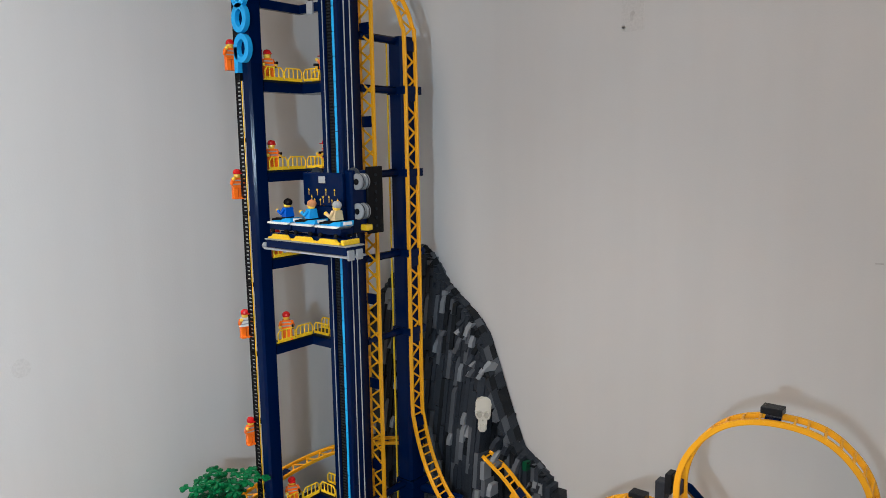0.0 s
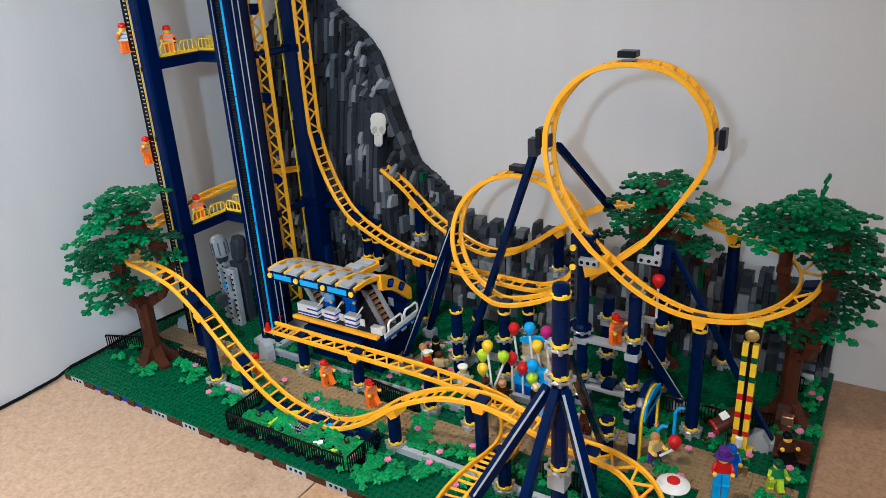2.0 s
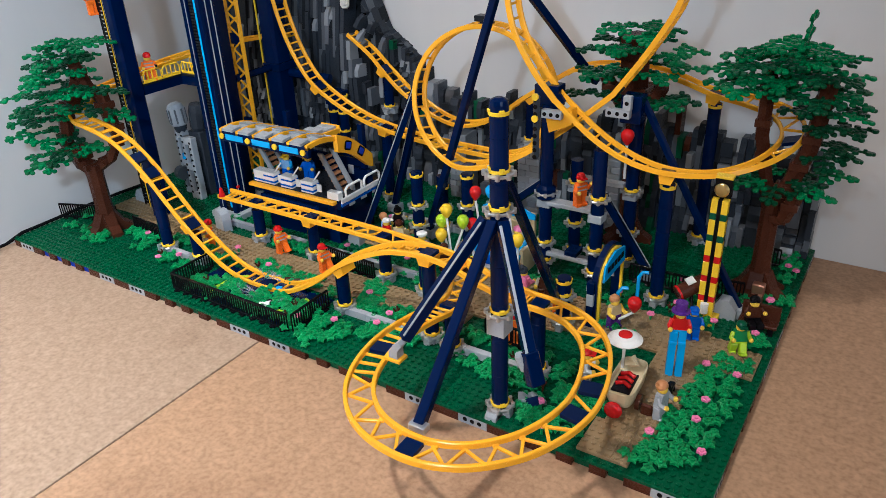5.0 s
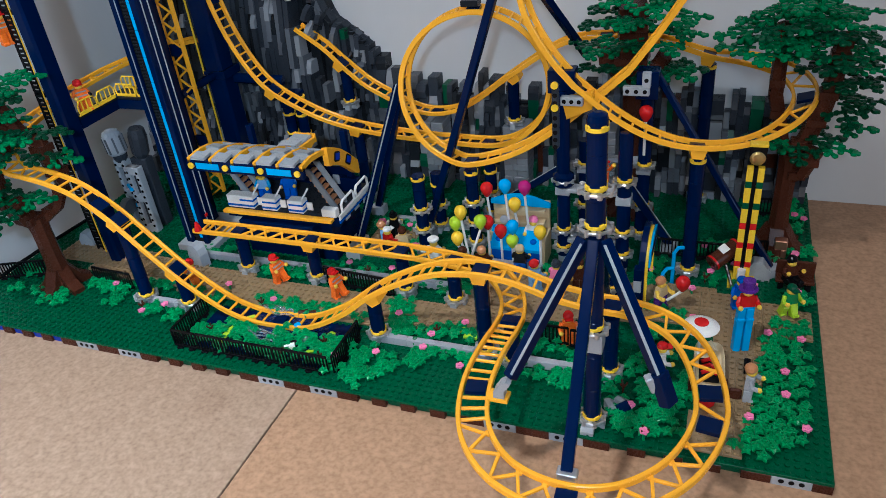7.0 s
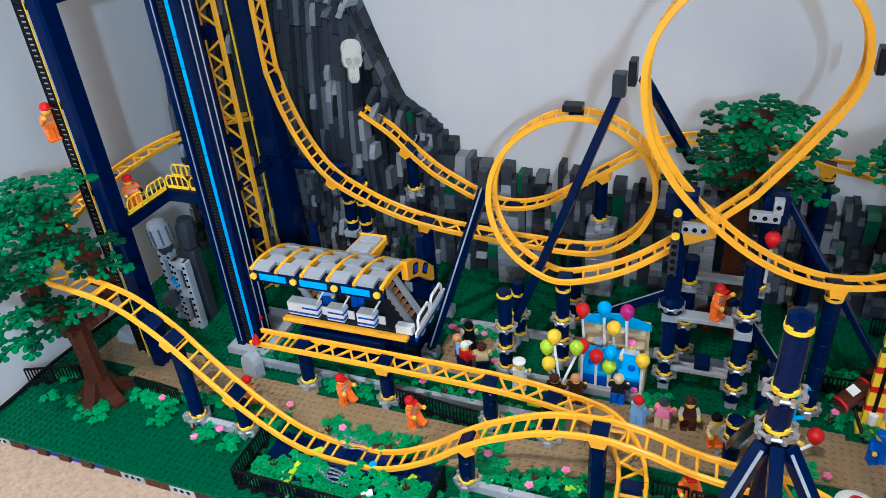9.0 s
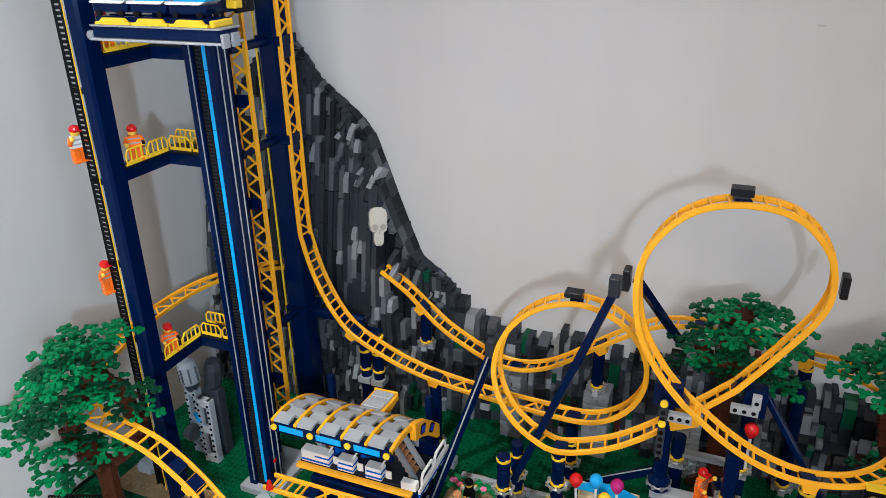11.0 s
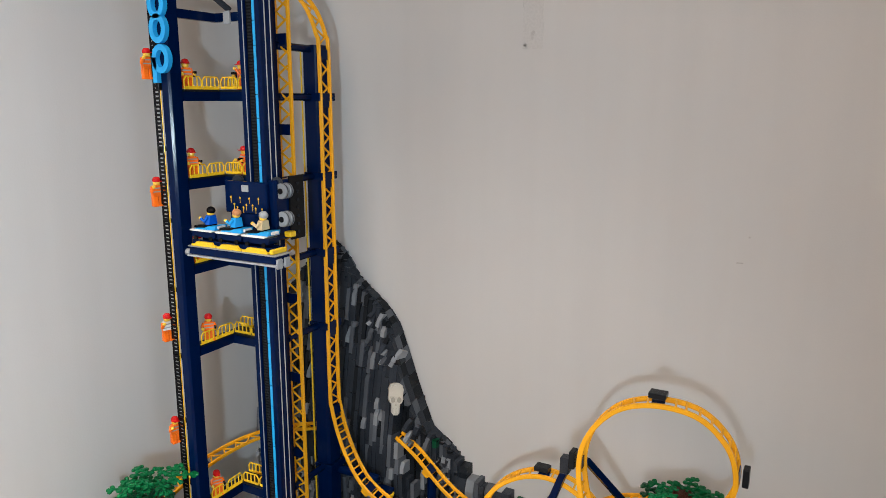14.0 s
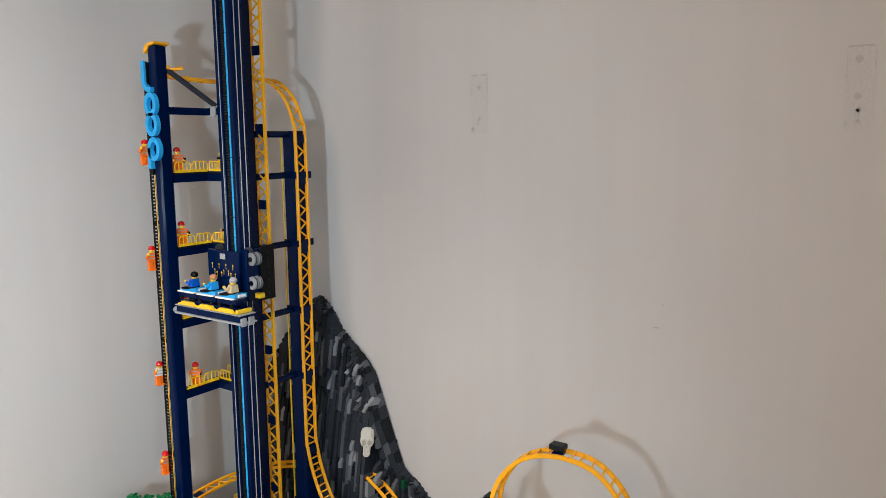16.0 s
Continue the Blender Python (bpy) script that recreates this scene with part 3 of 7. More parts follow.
for x, z1, half in ((0.514, 0.122, 0.0150), (0.636, 0.115, 0.0175), (0.760, 0.122, 0.0150)):
    pier(x, 0.452, z1, half)


# ---- tower ----
FLOORS = (0.203, 0.454, 0.577, 0.699, 0.821)
AX0, AX1, AY0, AY1, ATOP = 0.131, 0.1485, 0.151, 0.1755, 1.036
BX0, BX1, BY0, BY1, BTOP = 0.2200, 0.2570, 0.2127, 0.2385, 1.30
DX0, DX1, DY0, DY1, DTOP = 0.202, 0.231, 0.362, 0.396, 0.905
tower = thing("lift_tower", (0.19, 0.25, ZB), "tall navy lift tower with work floors between its posts", "toy tower")


def post(name, x0, x1, y0, y1, z0, z1, bevel, step=0.0768):
    z = z0
    while z < z1 - 1e-4:
        top = min(z1, z + step)
        g = Geo()
        out = [(x0 + bevel, y0), (x1 - bevel, y0), (x1, y0 + bevel), (x1, y1 - bevel), (x1 - bevel, y1), (x0 + bevel, y1), (x0, y1 - bevel), (x0, y0 + bevel)]
        g.prism(out, z + 0.00002, top - 0.00002, "z")
        part(name, g, NAVY, tower)
        z = top


post("sign_post_section", AX0, AX1, AY0, AY1, ZB, ATOP, 0.003)
post("lift_post_section", BX0, BX1, BY0 + 0.004, BY1, ZB, BTOP, 0.003)
post("lift_back_section", 0.2130, 0.2240, BY1 + 0.0002, 0.2830, ZB, BTOP, 0.002)
post("rear_post_section", DX0, DX1, DY0, DY1, ZB, DTOP, 0.004)
part("post_trim", Geo().box(AX0 - 0.0004, AX0 + 0.0006, AY0 - 0.0010, AY0 + 0.0006, 0.03, ATOP - 0.02, 0.0004), YELLOW, tower, "yellow trim line")
part("post_trim", Geo().box(DX0 - 0.0016, DX0 + 0.0006, DY0 - 0.0016, DY0 + 0.0006, 0.06, DTOP, 0.0003), YELLOW, tower, "yellow trim line")
# lift post face: cheeks, chain channel, bright stripe, white lines
part("chain_cheek", Geo().box(BX0, BX0 + 0.011, BY0 - 0.003, BY0 + 0.004, 0.02, BTOP, 0.001), NAVY, tower)
part("chain_cheek", Geo().box(BX0 + 0.029, BX1, BY0 - 0.003, BY0 + 0.004, 0.02, BTOP, 0.001), NAVY, tower)
part("chain_bed", Geo().box(BX0 + 0.011, BX0 + 0.029, BY0 + 0.001, BY0 + 0.004, 0.02, BTOP, 0.0003), BLACK, tower)
chain = Geo()
for k in range(300):
    z = 0.03 + k * 0.0042
    chain.box(BX0 + 0.0135, BX0 + 0.0215, BY0 - 0.0006, BY0 + 0.0012, z, z + 0.0026, 0.0003)
part("chain", chain, COAL, tower, "black lift chain", "stuff")
z = 0.03
while z < BTOP - 0.02:
    part("stripe_tile", Geo().box(BX0 + 0.0232, BX0 + 0.0282, BY0 - 0.0010, BY0 + 0.0012, z + 0.0002, z + 0.0316, 0.0003), AZURE, tower, "bright blue stripe tile")
    z += 0.032
for y in (BY0 + 0.0070, BY0 + 0.0178):
    part("white_line", Geo().box(BX1 - 0.001, BX1 + 0.0008, y, y + 0.0016, 0.03, BTOP, 0.0003), GREY, tower, "light grey line")
part("white_line", Geo().box(BX0 + 0.0085, BX0 + 0.0097, BY0 - 0.0038, BY0 - 0.0028, 0.03, BTOP, 0.0002), GREY, tower, "light grey line")
part("tower_foot", Geo().box(BX0 - 0.010, BX1 + 0.010, BY0 - 0.012, 0.2930, ZB, ZB + BR, 0.0005), GREY, tower, "grey foot course")
# yellow cap on the sign post
cap = Geo()
left_edge = [(AX0 - 0.0060 + 0.012 * (1 - math.cos(a)), ATOP - 0.010 + 0.0145 * math.sin(a)) for a in [math.pi / 2 * k / 8 for k in range(9)]]
cap.prism(left_edge + [(AX1 + 0.004, ATOP + 0.0068), (AX1 + 0.004, ATOP + 0.0032), (AX0 + 0.007, ATOP + 0.0006), (AX0 - 0.0018, ATOP - 0.010)], AY0 - 0.002, AY1 + 0.002, "y")
part("cap", cap, AMBER, tower, "amber curved cap")
part("cap_block", Geo().box(AX0 + 0.003, AX1 - 0.003, AY0 + 0.003, AY1 - 0.003, ATOP, ATOP + 0.005, 0.0005), NAVY, tower)

# floors: an L-shaped deck from the sign post to the lift post


def railing_geo(length, height=0.0165):
    """A railing panel along +x from 0: bars, top rail, pierced foot."""
    g = Geo()
    g.box(0, length, -0.001, 0.001, 0, 0.0036, 0.0003)
    n = max(2, round(length / 0.008))
    for k in range(n + 1):
        x = k * length / n
        g.cyl((x, 0, 0.003), (x, 0, height - 0.004 * (k in (0, n))), 0.0010, seg=6)
    g.tube([(0, 0, height - 0.005), (length * 0.12, 0, height), (length * 0.88, 0, height), (length, 0, height - 0.005)], 0.0011, 6)
    return g


RAIL32 = railing_geo(0.0310).mesh("railing", [YELLOW])
for z in FLOORS:
    deck = Geo()
    deck.prism([(AX0 - 0.002, AY1), (AX1 - 0.002, AY1), (AX1 - 0.002, 0.243), (0.2140, 0.243), (0.2140, 0.278), (AX0 - 0.002, 0.278)], z, z + 0.0128, "z")
    part("floor_beam", deck, NAVY, tower)
    part("floor_plate", Geo().prism([(AX0 - 0.001, AY1), (AX1 - 0.001, AY1), (AX1 - 0.001, 0.244), (0.2135, 0.244), (0.2135, 0.277), (AX0 - 0.001, 0.277)], z + 0.0129, z + 0.0160, "z"), COAL, tower)
    part("floor_edge", Geo().box(AX1 - 0.003, AX1 - 0.0004, AY1 + 0.001, 0.242, z + 0.0160, z + 0.0178, 0.0003), YELLOW, tower, "yellow floor edge")
    for k in range(2):
        piece("railing", RAIL32, Matrix.Translation((AX1 - 0.002, AY1 + 0.003 + 0.0335 * k, z + 0.0170)) @ Matrix.Rotation(math.pi / 2, 4, "Z"), tower, "yellow bar railing")
    piece("railing", RAIL32, Matrix.Translation((AX1 - 0.001, 0.246, z + 0.0170)), tower, "yellow bar railing")
    piece("railing", RAIL32, Matrix.Translation((AX1 + 0.033, 0.246, z + 0.0170)), tower, "yellow bar railing")
    piece("railing", RAIL32, Matrix.Translation((AX0 + 0.002, 0.274, z + 0.0170)), tower, "yellow bar railing")
    piece("railing", RAIL32, Matrix.Translation((AX1 - 0.001, 0.274, z + 0.0170)), tower, "yellow bar railing")
    # rear tie beams to the drop track
    part("tie_beam", Geo().cyl((0.2190, 0.2825, z + 0.006), (DX1 - 0.014, DY0 + 0.002, z + 0.006), 0.0058, seg=12), NAVY, tower)
    part("tie_beam", Geo().box(DX0, DX1 + 0.006, DY0 - 0.003, DY1 + 0.003, z + 0.0, z + 0.012, 0.0006), NAVY, tower)
part("tie_beam", Geo().cyl((0.2190, 0.2825, DTOP - 0.006), (DX1 - 0.014, DY0 + 0.002, DTOP - 0.006), 0.0058, seg=12), NAVY, tower)
# top brace between the posts
ZT = 0.931
part("top_beam", Geo().box(AX1 - 0.004, 0.2140, 0.244, 0.2525, ZT, ZT + 0.012, 0.0006), NAVY, tower)
part("top_beam", Geo().box(AX1 - 0.012, AX1 - 0.0035, AY1 - 0.002, 0.2525, ZT, ZT + 0.012, 0.0006), NAVY, tower)
part("top_brace", Geo().cyl((AX1 - 0.006, AY1 + 0.002, 1.002), (0.172, 0.246, 0.946), 0.0046, seg=8), SLATE, tower, "dark grey slanted brace")
part("brace_clip", Geo().box(0.164, 0.176, 0.2400, 0.2440, ZT - 0.004, ZT + 0.014, 0.0008), GREY, tower, "light grey clip on the brace")
# the ladder on the outer side
for x0 in (AX0 - 0.0185, AX0 - 0.0085):
    part("ladder_stile", Geo().box(x0 - 0.0011, x0 + 0.0011, AY0 + 0.004, AY0 + 0.0065, 0.03, 0.99, 0.0003), BLACK, tower, "black ladder stile")
RUNG = Geo().box(-0.0052, 0.0052, -0.0012, 0.0012, -0.0018, 0.0018, 0.0002).mesh("ladder_rung", [BLACK])
for k in range(170):
    piece("ladder_rung", RUNG, Matrix.Translation((AX0 - 0.0135, AY0 + 0.0052, 0.035 + 0.0056 * k)), tower)
for k in range(10):
    part("ladder_bracket", Geo().box(AX0 - 0.0190, AX0 + 0.001, AY0 + 0.006, AY0 + 0.012, 0.05 + 0.1005 * k, 0.056 + 0.1005 * k, 0.0004), BLACK, tower)

# rack track on the back of the lift post
RX, RY = 0.2255, 0.2925
rack = track("amber rack track along the lift post", [(RX, RY, 0.06, 0, 1, 0), (RX, RY, 0.5, 0, 1, 0), (RX, RY, 1.28, 0, 1, 0)],
             joints=[(RX, RY, 0.14 + 0.128 * k) for k in range(9)], truss=[((RX, RY, 0.06), (RX, RY, 1.28))], pitch=0.011)

# letters L o o p down the post
sign = thing("sign", (AX0 - 0.004, AY0 - 0.006, 0.855), "bright blue letters running down the sign post", "sign")
SY0, SY1 = AY0 - 0.0075, AY0 - 0.0005
SX = AX0 - 0.004


def letter(strokes):
    """Flat strokes of even width, mitred from point to point."""
    g = Geo()
    w = 0.0038
    for pts in strokes:
        pts = [Vector((p[0], 0, p[1])) for p in pts]
        n = len(pts)
        closed = (pts[0] - pts[-1]).length < 1e-6
        left, right = [], []
        for i, p in enumerate(pts):
            a = pts[i - 1] if i > 0 else (pts[-2] if closed else p)
            b = pts[i + 1] if i < n - 1 else (pts[1] if closed else p)
            d = (b - a).normalized()
            s = Vector((-d.z, 0, d.x)) * w
            left.append(p + s)
            right.append(p - s)
        for i in range(n - 1):
            g.prism([(q.x, q.z) for q in (left[i], left[i + 1], right[i + 1], right[i])], SY0, SY1, "y")
    return g


def oval(cx, cz, rx, rz, a0=0, a1=2 * math.pi, n=24):
    return [(cx + rx * math.cos(a0 + (a1 - a0) * k / n), cz + rz * math.sin(a0 + (a1 - a0) * k / n)) for k in range(n + 1)]


part("letter_l", letter([[(SX, 1.014), (SX, 0.982)] + oval(SX + 0.012, 0.982, 0.012, 0.013, math.pi, 1.5 * math.pi, 6) + [(SX + 0.018, 0.969)]]), AZURE, sign)
part("letter_o", letter([oval(SX + 0.0135, 0.946, 0.0115, 0.0150)]), AZURE, sign)
part("letter_o", letter([oval(SX + 0.0140, 0.9145, 0.0115, 0.0150)]), AZURE, sign)
part("letter_p", letter([oval(SX + 0.0160, 0.876, 0.0120, 0.0150), [(SX + 0.0040, 0.878), (SX + 0.0040, 0.845)]]), AZURE, sign)
part("sign_back", Geo().box(AX0 - 0.005, AX0 + 0.001, SY1 - 0.0035, SY1 + 0.004, 0.835, 1.012, 0.0005), BLACK, sign)


# ---- mountain ----
def crest(x):
    xs = (0.0, 0.03, 0.06, 0.10, 0.14, 0.168, 0.196, 0.235, 0.262, 0.284, 0.306, 0.319, 0.340, 0.351, 0.378, 0.402, 0.410, 0.442, 0.486, 0.525, 0.565, 0.60, 0.66, 0.72, 0.80, 0.86, 0.92, 1.02)
    zs = (0.37, 0.44, 0.49, 0.54, 0.575, 0.556, 0.512, 0.482, 0.462, 0.434, 0.374, 0.338, 0.282, 0.254, 0.232, 0.212, 0.188, 0.168, 0.152, 0.150, 0.152, 0.146, 0.142, 0.146, 0.152, 0.146, 0.138, 0.134)
    return float(np.interp(x, xs, zs))


def face_y(x, z):
    """Where the rock face stands at a height."""
    w = float(np.interp(x, (0.0, 0.315, 0.37), (1, 1, 0)))
    steep = float(np.interp(z, (0.0, 0.10, 0.24, 0.33, 0.50, 0.60), (0.415, 0.425, 0.440, 0.456, 0.490, 0.497)))
    low = float(np.interp(z, (0.0, 0.05, 0.18), (0.462, 0.474, 0.494)))
    if 0.62 < x:
        low += 0.004
    return w * steep + (1 - w) * low


rng = random.Random(7)
mountain = thing("rock_mountain", (0.4, 0.48, ZB), "grey brick-built rock mountain sloping down along the wall", "rock")
MID = plastic("mid_grey_plastic", (0.098, 0.108, 0.124), 0.28, 0.1, 40, 0.2)
STONE = plastic("stone_grey_plastic", (0.225, 0.242, 0.262), 0.30, 0.1, 40, 0.15)
ROCKS = [SLATE, STONE, COAL, PINE, BROWN, MID]


def rock_kind(x, z):
    r = rng.random()
    steep = x < 0.36 and z > 0.20
    light = 0.09 if steep else 0.16
    if r < light:
        return 1
    if not steep:
        return 5 if r < 0.40 else 2 if r < 0.50 else 3 if r < 0.56 and x > 0.33 else 4 if r < 0.57 and x > 0.5 else 0
    if r < light + 0.10:
        return 5
    if r < light + 0.24:
        return 2
    if r < light + 0.265:
        return 3 if x > 0.33 else 0
    return 0


SHAPES = {}


def rock_mesh(h, top, kind):
    """A wedge-topped rock element: one stud wide, height h, with a sloped crown."""
    key = (round(h, 4), top, kind)
    if key not in SHAPES:
        g = Geo()
        d = 0.030
        s = {0: 0.0, 1: 0.009, 2: 0.018}[top]
        c = 0.0004
        out = [(0, 0), (d, 0), (d, h), (s * 0.5 + c, h), (0, h - s - c)]
        g.prism(out, c * 0.5, 0.008 - c * 0.5, "x")
        SHAPES[key] = g.mesh("rock", [ROCKS[kind]])
    return SHAPES[key]


stuff = Geo()
count = 0


def put_rock(me, kind, m, x):
    global count
    if 0.262 < x < 0.52 and count < 300:
        piece("rock", me, m, mountain)
        count += 1
    else:
        stuff.add([v.co for v in me.vertices], [tuple(p.vertices) for p in me.polygons], kind, m)


x = 0.002
while x < 1.012:
    high = x < 0.40
    wide = 1 if high else rng.choice((1, 1, 1, 2))
    z = ZB
    run = 0.008 * wide
    za, zb = crest(x), crest(x + run)
    ztop = min(za, zb) if high else crest(x + run / 2) + rng.uniform(-0.012, 0.010)
    lead = rng.uniform(-0.002, 0.002)
    while z < ztop - 0.006:
        tall = high and z > 0.16
        h = rng.choice((0.0288, 0.048, 0.0576, 0.0768)) if tall else rng.choice((0.0192, 0.0288, 0.0192, 0.0096, 0.0384))
        last = z + h > ztop - 0.008
        kind = rock_kind(x, z)
        if kind == 1 and tall:
            h = rng.choice((0.0192, 0.0288))
            last = z + h > ztop - 0.008
        if last and high:
            h = max(0.006, ztop - z)
        y = face_y(x, z + h / 2) + lead + rng.choice((-0.0015, 0, 0, 0.0015) if tall else (-0.006, -0.003, 0, 0, 0.003, 0.006)) - (0.004 if kind == 1 and tall else 0)
        # Tunnel mouth: rocks set back, their charcoal tone painting in its darkness.
        if 0.300 < x < 0.334 and 0.225 < z < 0.300:
            y += 0.030
            kind = 2
        if 0.318 < x < 0.47 and abs(z + h / 2 - float(np.interp(x, (0.326, 0.352, 0.378, 0.41, 0.442, 0.482), (0.247, 0.226, 0.200, 0.174, 0.157, 0.139)))) < 0.030 + h / 2:
            y = max(y, 0.469)
        top = 0 if last and high else (rng.choice((0, 0, 0, 1)) if tall and kind != 1 else rng.choice((0, 0, 1, 1, 2)))
        slope = (face_y(x, z + h) - face_y(x, z)) / h
        lean = (slope if tall else 0.0) + rng.uniform(-0.025, 0.025)
        m = Matrix.Translation((x, y - (slope * h / 2 if tall else 0), z)) @ Matrix.Rotation(-lean, 4, "X") @ Matrix.Rotation(rng.uniform(-0.012, 0.012), 4, "Y") @ Matrix.Diagonal((wide, 1, 1, 1))
        put_rock(rock_mesh(h, top, kind), kind, m, x)
        z += h
    if high:
        # sloped cap that follows the skyline, in two facets
        lo = min(za, zb)
        y0 = face_y(x, lo)
        for d0, d1, drop_z in ((0.0, 0.010, 0.010), (0.010, 0.026, 0.002), (0.026, 0.080, 0.005)):
            f = max(0.0, drop_z + rng.uniform(-0.003, 0.003))
            cap = Geo()
            yb = min(0.5112, y0 + d1)
            v = [(x, y0 + d0, lo - 0.004), (x + run, y0 + d0, lo - 0.004), (x + run, y0 + d0, max(lo, zb - f)), (x, y0 + d0, max(lo, za - f)),
                 (x, yb, lo - 0.004), (x + run, yb, lo - 0.004), (x + run, yb, max(lo, zb) + 0.002 - f * 0.5), (x, yb, max(lo, za) + 0.002 - f * 0.5)]
            cap.add(v, [(0, 1, 2, 3), (5, 4, 7, 6), (4, 0, 3, 7), (1, 5, 6, 2), (3, 2, 6, 7)])
            kind = rng.choice((0, 0, 0, 5, 2, 2))
            stuff.add(cap.v, cap.f, kind)
    x += run
# faceted slopes proud of the ridge
for k in range(46):
    xr = rng.uniform(0.19, 0.40)
    zr = crest(xr) - rng.uniform(0.028, 0.085)
    if (0.285 < xr < 0.335 and 0.27 < zr < 0.37) or zr < 0.05:
        continue
    kind = rng.choice((5, 1, 1, 0, 2, 5))
    m = Matrix.Translation((xr, face_y(xr, zr) - 0.005, zr)) @ Matrix.Rotation(rng.uniform(-0.5, -0.1), 4, "X") @ Matrix.Rotation(rng.uniform(0.0, 0.45), 4, "Y")
    me = rock_mesh(rng.choice((0.0096, 0.0192, 0.0240)), rng.choice((1, 2)), kind)
    put_rock(me, kind, m, 0.30 if count < 300 else 0.0)
part("rock_mass", stuff, ROCKS, mountain, "", "stuff")
back_wall = Geo()
for k in range(63):
    x0 = 0.002 + 0.016 * k
    top = max(0.05, min(crest(x0), crest(x0 + 0.016)) - (0.030 if x0 < 0.40 else 0.012))
    back_wall.box(x0, x0 + 0.0158, min(0.505, face_y(x0, 0.15) + 0.024), 0.511, ZB, min(top, 0.24), 0.0004)
    if top > 0.25:
        back_wall.box(x0, x0 + 0.0158, 0.5075, 0.511, 0.24, top, 0.0004)
part("rock_core", back_wall, COAL, mountain)


# ---- station ----
SX0, SX1, SY_F, SY_B, SZ = 0.306, 0.466, 0.203, 0.300, 0.086
hall = thing("station", (0.386, 0.25, ZB), "open coaster station with arched grey roof on a navy deck", "toy station")
part("plinth", Geo().box(SX0 + 0.012, SX1 - 0.014, SY_F + 0.018, SY_B, ZB, SZ - 0.012, 0.0006), NAVY, hall)
part("deck", Geo().box(SX0, SX1 + 0.006, SY_F + 0.006, SY_B + 0.004, SZ - 0.012, SZ - 0.0002, 0.0006), NAVY, hall)
part("deck_top", Geo().box(SX0 + 0.002, SX1 + 0.004, SY_F + 0.008, SY_B + 0.002, SZ, SZ + 0.0022, 0.0003), SLATE, hall, "dark grey tiled deck")
for k in range(5):
    x0 = SX0 + 0.032 * k
    part("edge_tile", Geo().box(x0 + 0.0001, x0 + 0.0319, SY_F - 0.003, SY_F + 0.0055, SZ - 0.003, SZ + 0.0016, 0.0004), AMBER, hall, "amber platform edge tile")
part("deck_under", Geo().box(SX0 + 0.02, SX1 - 0.03, SY_F - 0.002, SY_F + 0.018, SZ - 0.030, SZ - 0.0125, 0.0006), NAVY, hall)
# consoles
for x, w in ((0.330, 0.020), (0.373, 0.011), (0.412, 0.011)):
    con = part("console", Geo().box(x - w, x + w, SY_F + 0.006, SY_F + 0.020, SZ + 0.0022, SZ + 0.0195, 0.0006), WHITE, hall, "white console block")
    part("console_band", Geo().box(x - w - 0.0002, x + w + 0.0002, SY_F + 0.0058, SY_F + 0.0202, SZ + 0.0045, SZ + 0.0075, 0.0002), BLUE, con, "blue band")
    part("console_band", Geo().box(x + w - 0.020, x + w + 0.0003, SY_F + 0.0056, SY_F + 0.0203, SZ + 0.0125, SZ + 0.0150, 0.0002), BLUE, con, "blue band")
    part("console_screen", Geo().box(x + w + 0.004, x + w + 0.012, SY_F + 0.010, SY_F + 0.012, SZ + 0.006, SZ + 0.017, 0.0003), WHITE, con)
    part("console_lever", Geo().cyl((x + w - 0.004, SY_F + 0.013, SZ + 0.018), (x + w + 0.004, SY_F + 0.020, SZ + 0.032), 0.0012, seg=6), WHITE, con)
part("console", Geo().box(SX1 - 0.016, SX1 + 0.004, SY_F + 0.004, SY_F + 0.014, SZ + 0.0022, SZ + 0.013, 0.0006), WHITE, hall, "white end block")
# two stair flights
for x in (0.308, 0.430):
    st = part("stair_string", Geo().prism([(x - 0.004, SZ + 0.058), (x + 0.004, SZ + 0.058), (x + 0.034, SZ + 0.008), (x + 0.034, SZ + 0.0022), (x + 0.029, SZ + 0.0022)], SY_F + 0.020, SY_F + 0.0235, "y"), STONE, hall, "grey stair side")
    part("stair_string", Geo().prism([(x - 0.004, SZ + 0.058), (x + 0.004, SZ + 0.058), (x + 0.034, SZ + 0.008), (x + 0.034, SZ + 0.0022), (x + 0.029, SZ + 0.0022)], SY_F + 0.044, SY_F + 0.0475, "y"), GREY, hall, "light grey stair side")
    for k in range(7):
        part("tread", Geo().box(x + 0.0042 * k - 0.004, x + 0.0042 * k + 0.002, SY_F + 0.0237, SY_F + 0.0438, SZ + 0.047 - 0.0072 * k, SZ + 0.0505 - 0.0072 * k, 0.0003), NOUGAT, st, "orange-brown stair tread")
# end fence
END = Geo()
for k in range(2):
    y0 = SY_F + 0.018 + 0.040 * k
    END.tube([(0, y0, SZ), (0, y0, SZ + 0.014), (0, y0 + 0.004, SZ + 0.018), (0, y0 + 0.030, SZ + 0.018), (0, y0 + 0.034, SZ + 0.014), (0, y0 + 0.034, SZ)], 0.0018, 6)
    END.box(-0.002, 0.002, y0 - 0.001, y0 + 0.035, SZ - 0.004, SZ + 0.004, 0.0003)
END.v = [(x + SX1 + 0.006, y, z) for x, y, z in END.v]
part("end_fence", END, WHITE, hall, "white tube end fence")
part("deck_side", Geo().box(SX1 + 0.0061, SX1 + 0.0085, SY_F + 0.006, SY_B + 0.002, SZ - 0.0020, SZ + 0.0048, 0.0004), WHITE, hall, "white deck side")
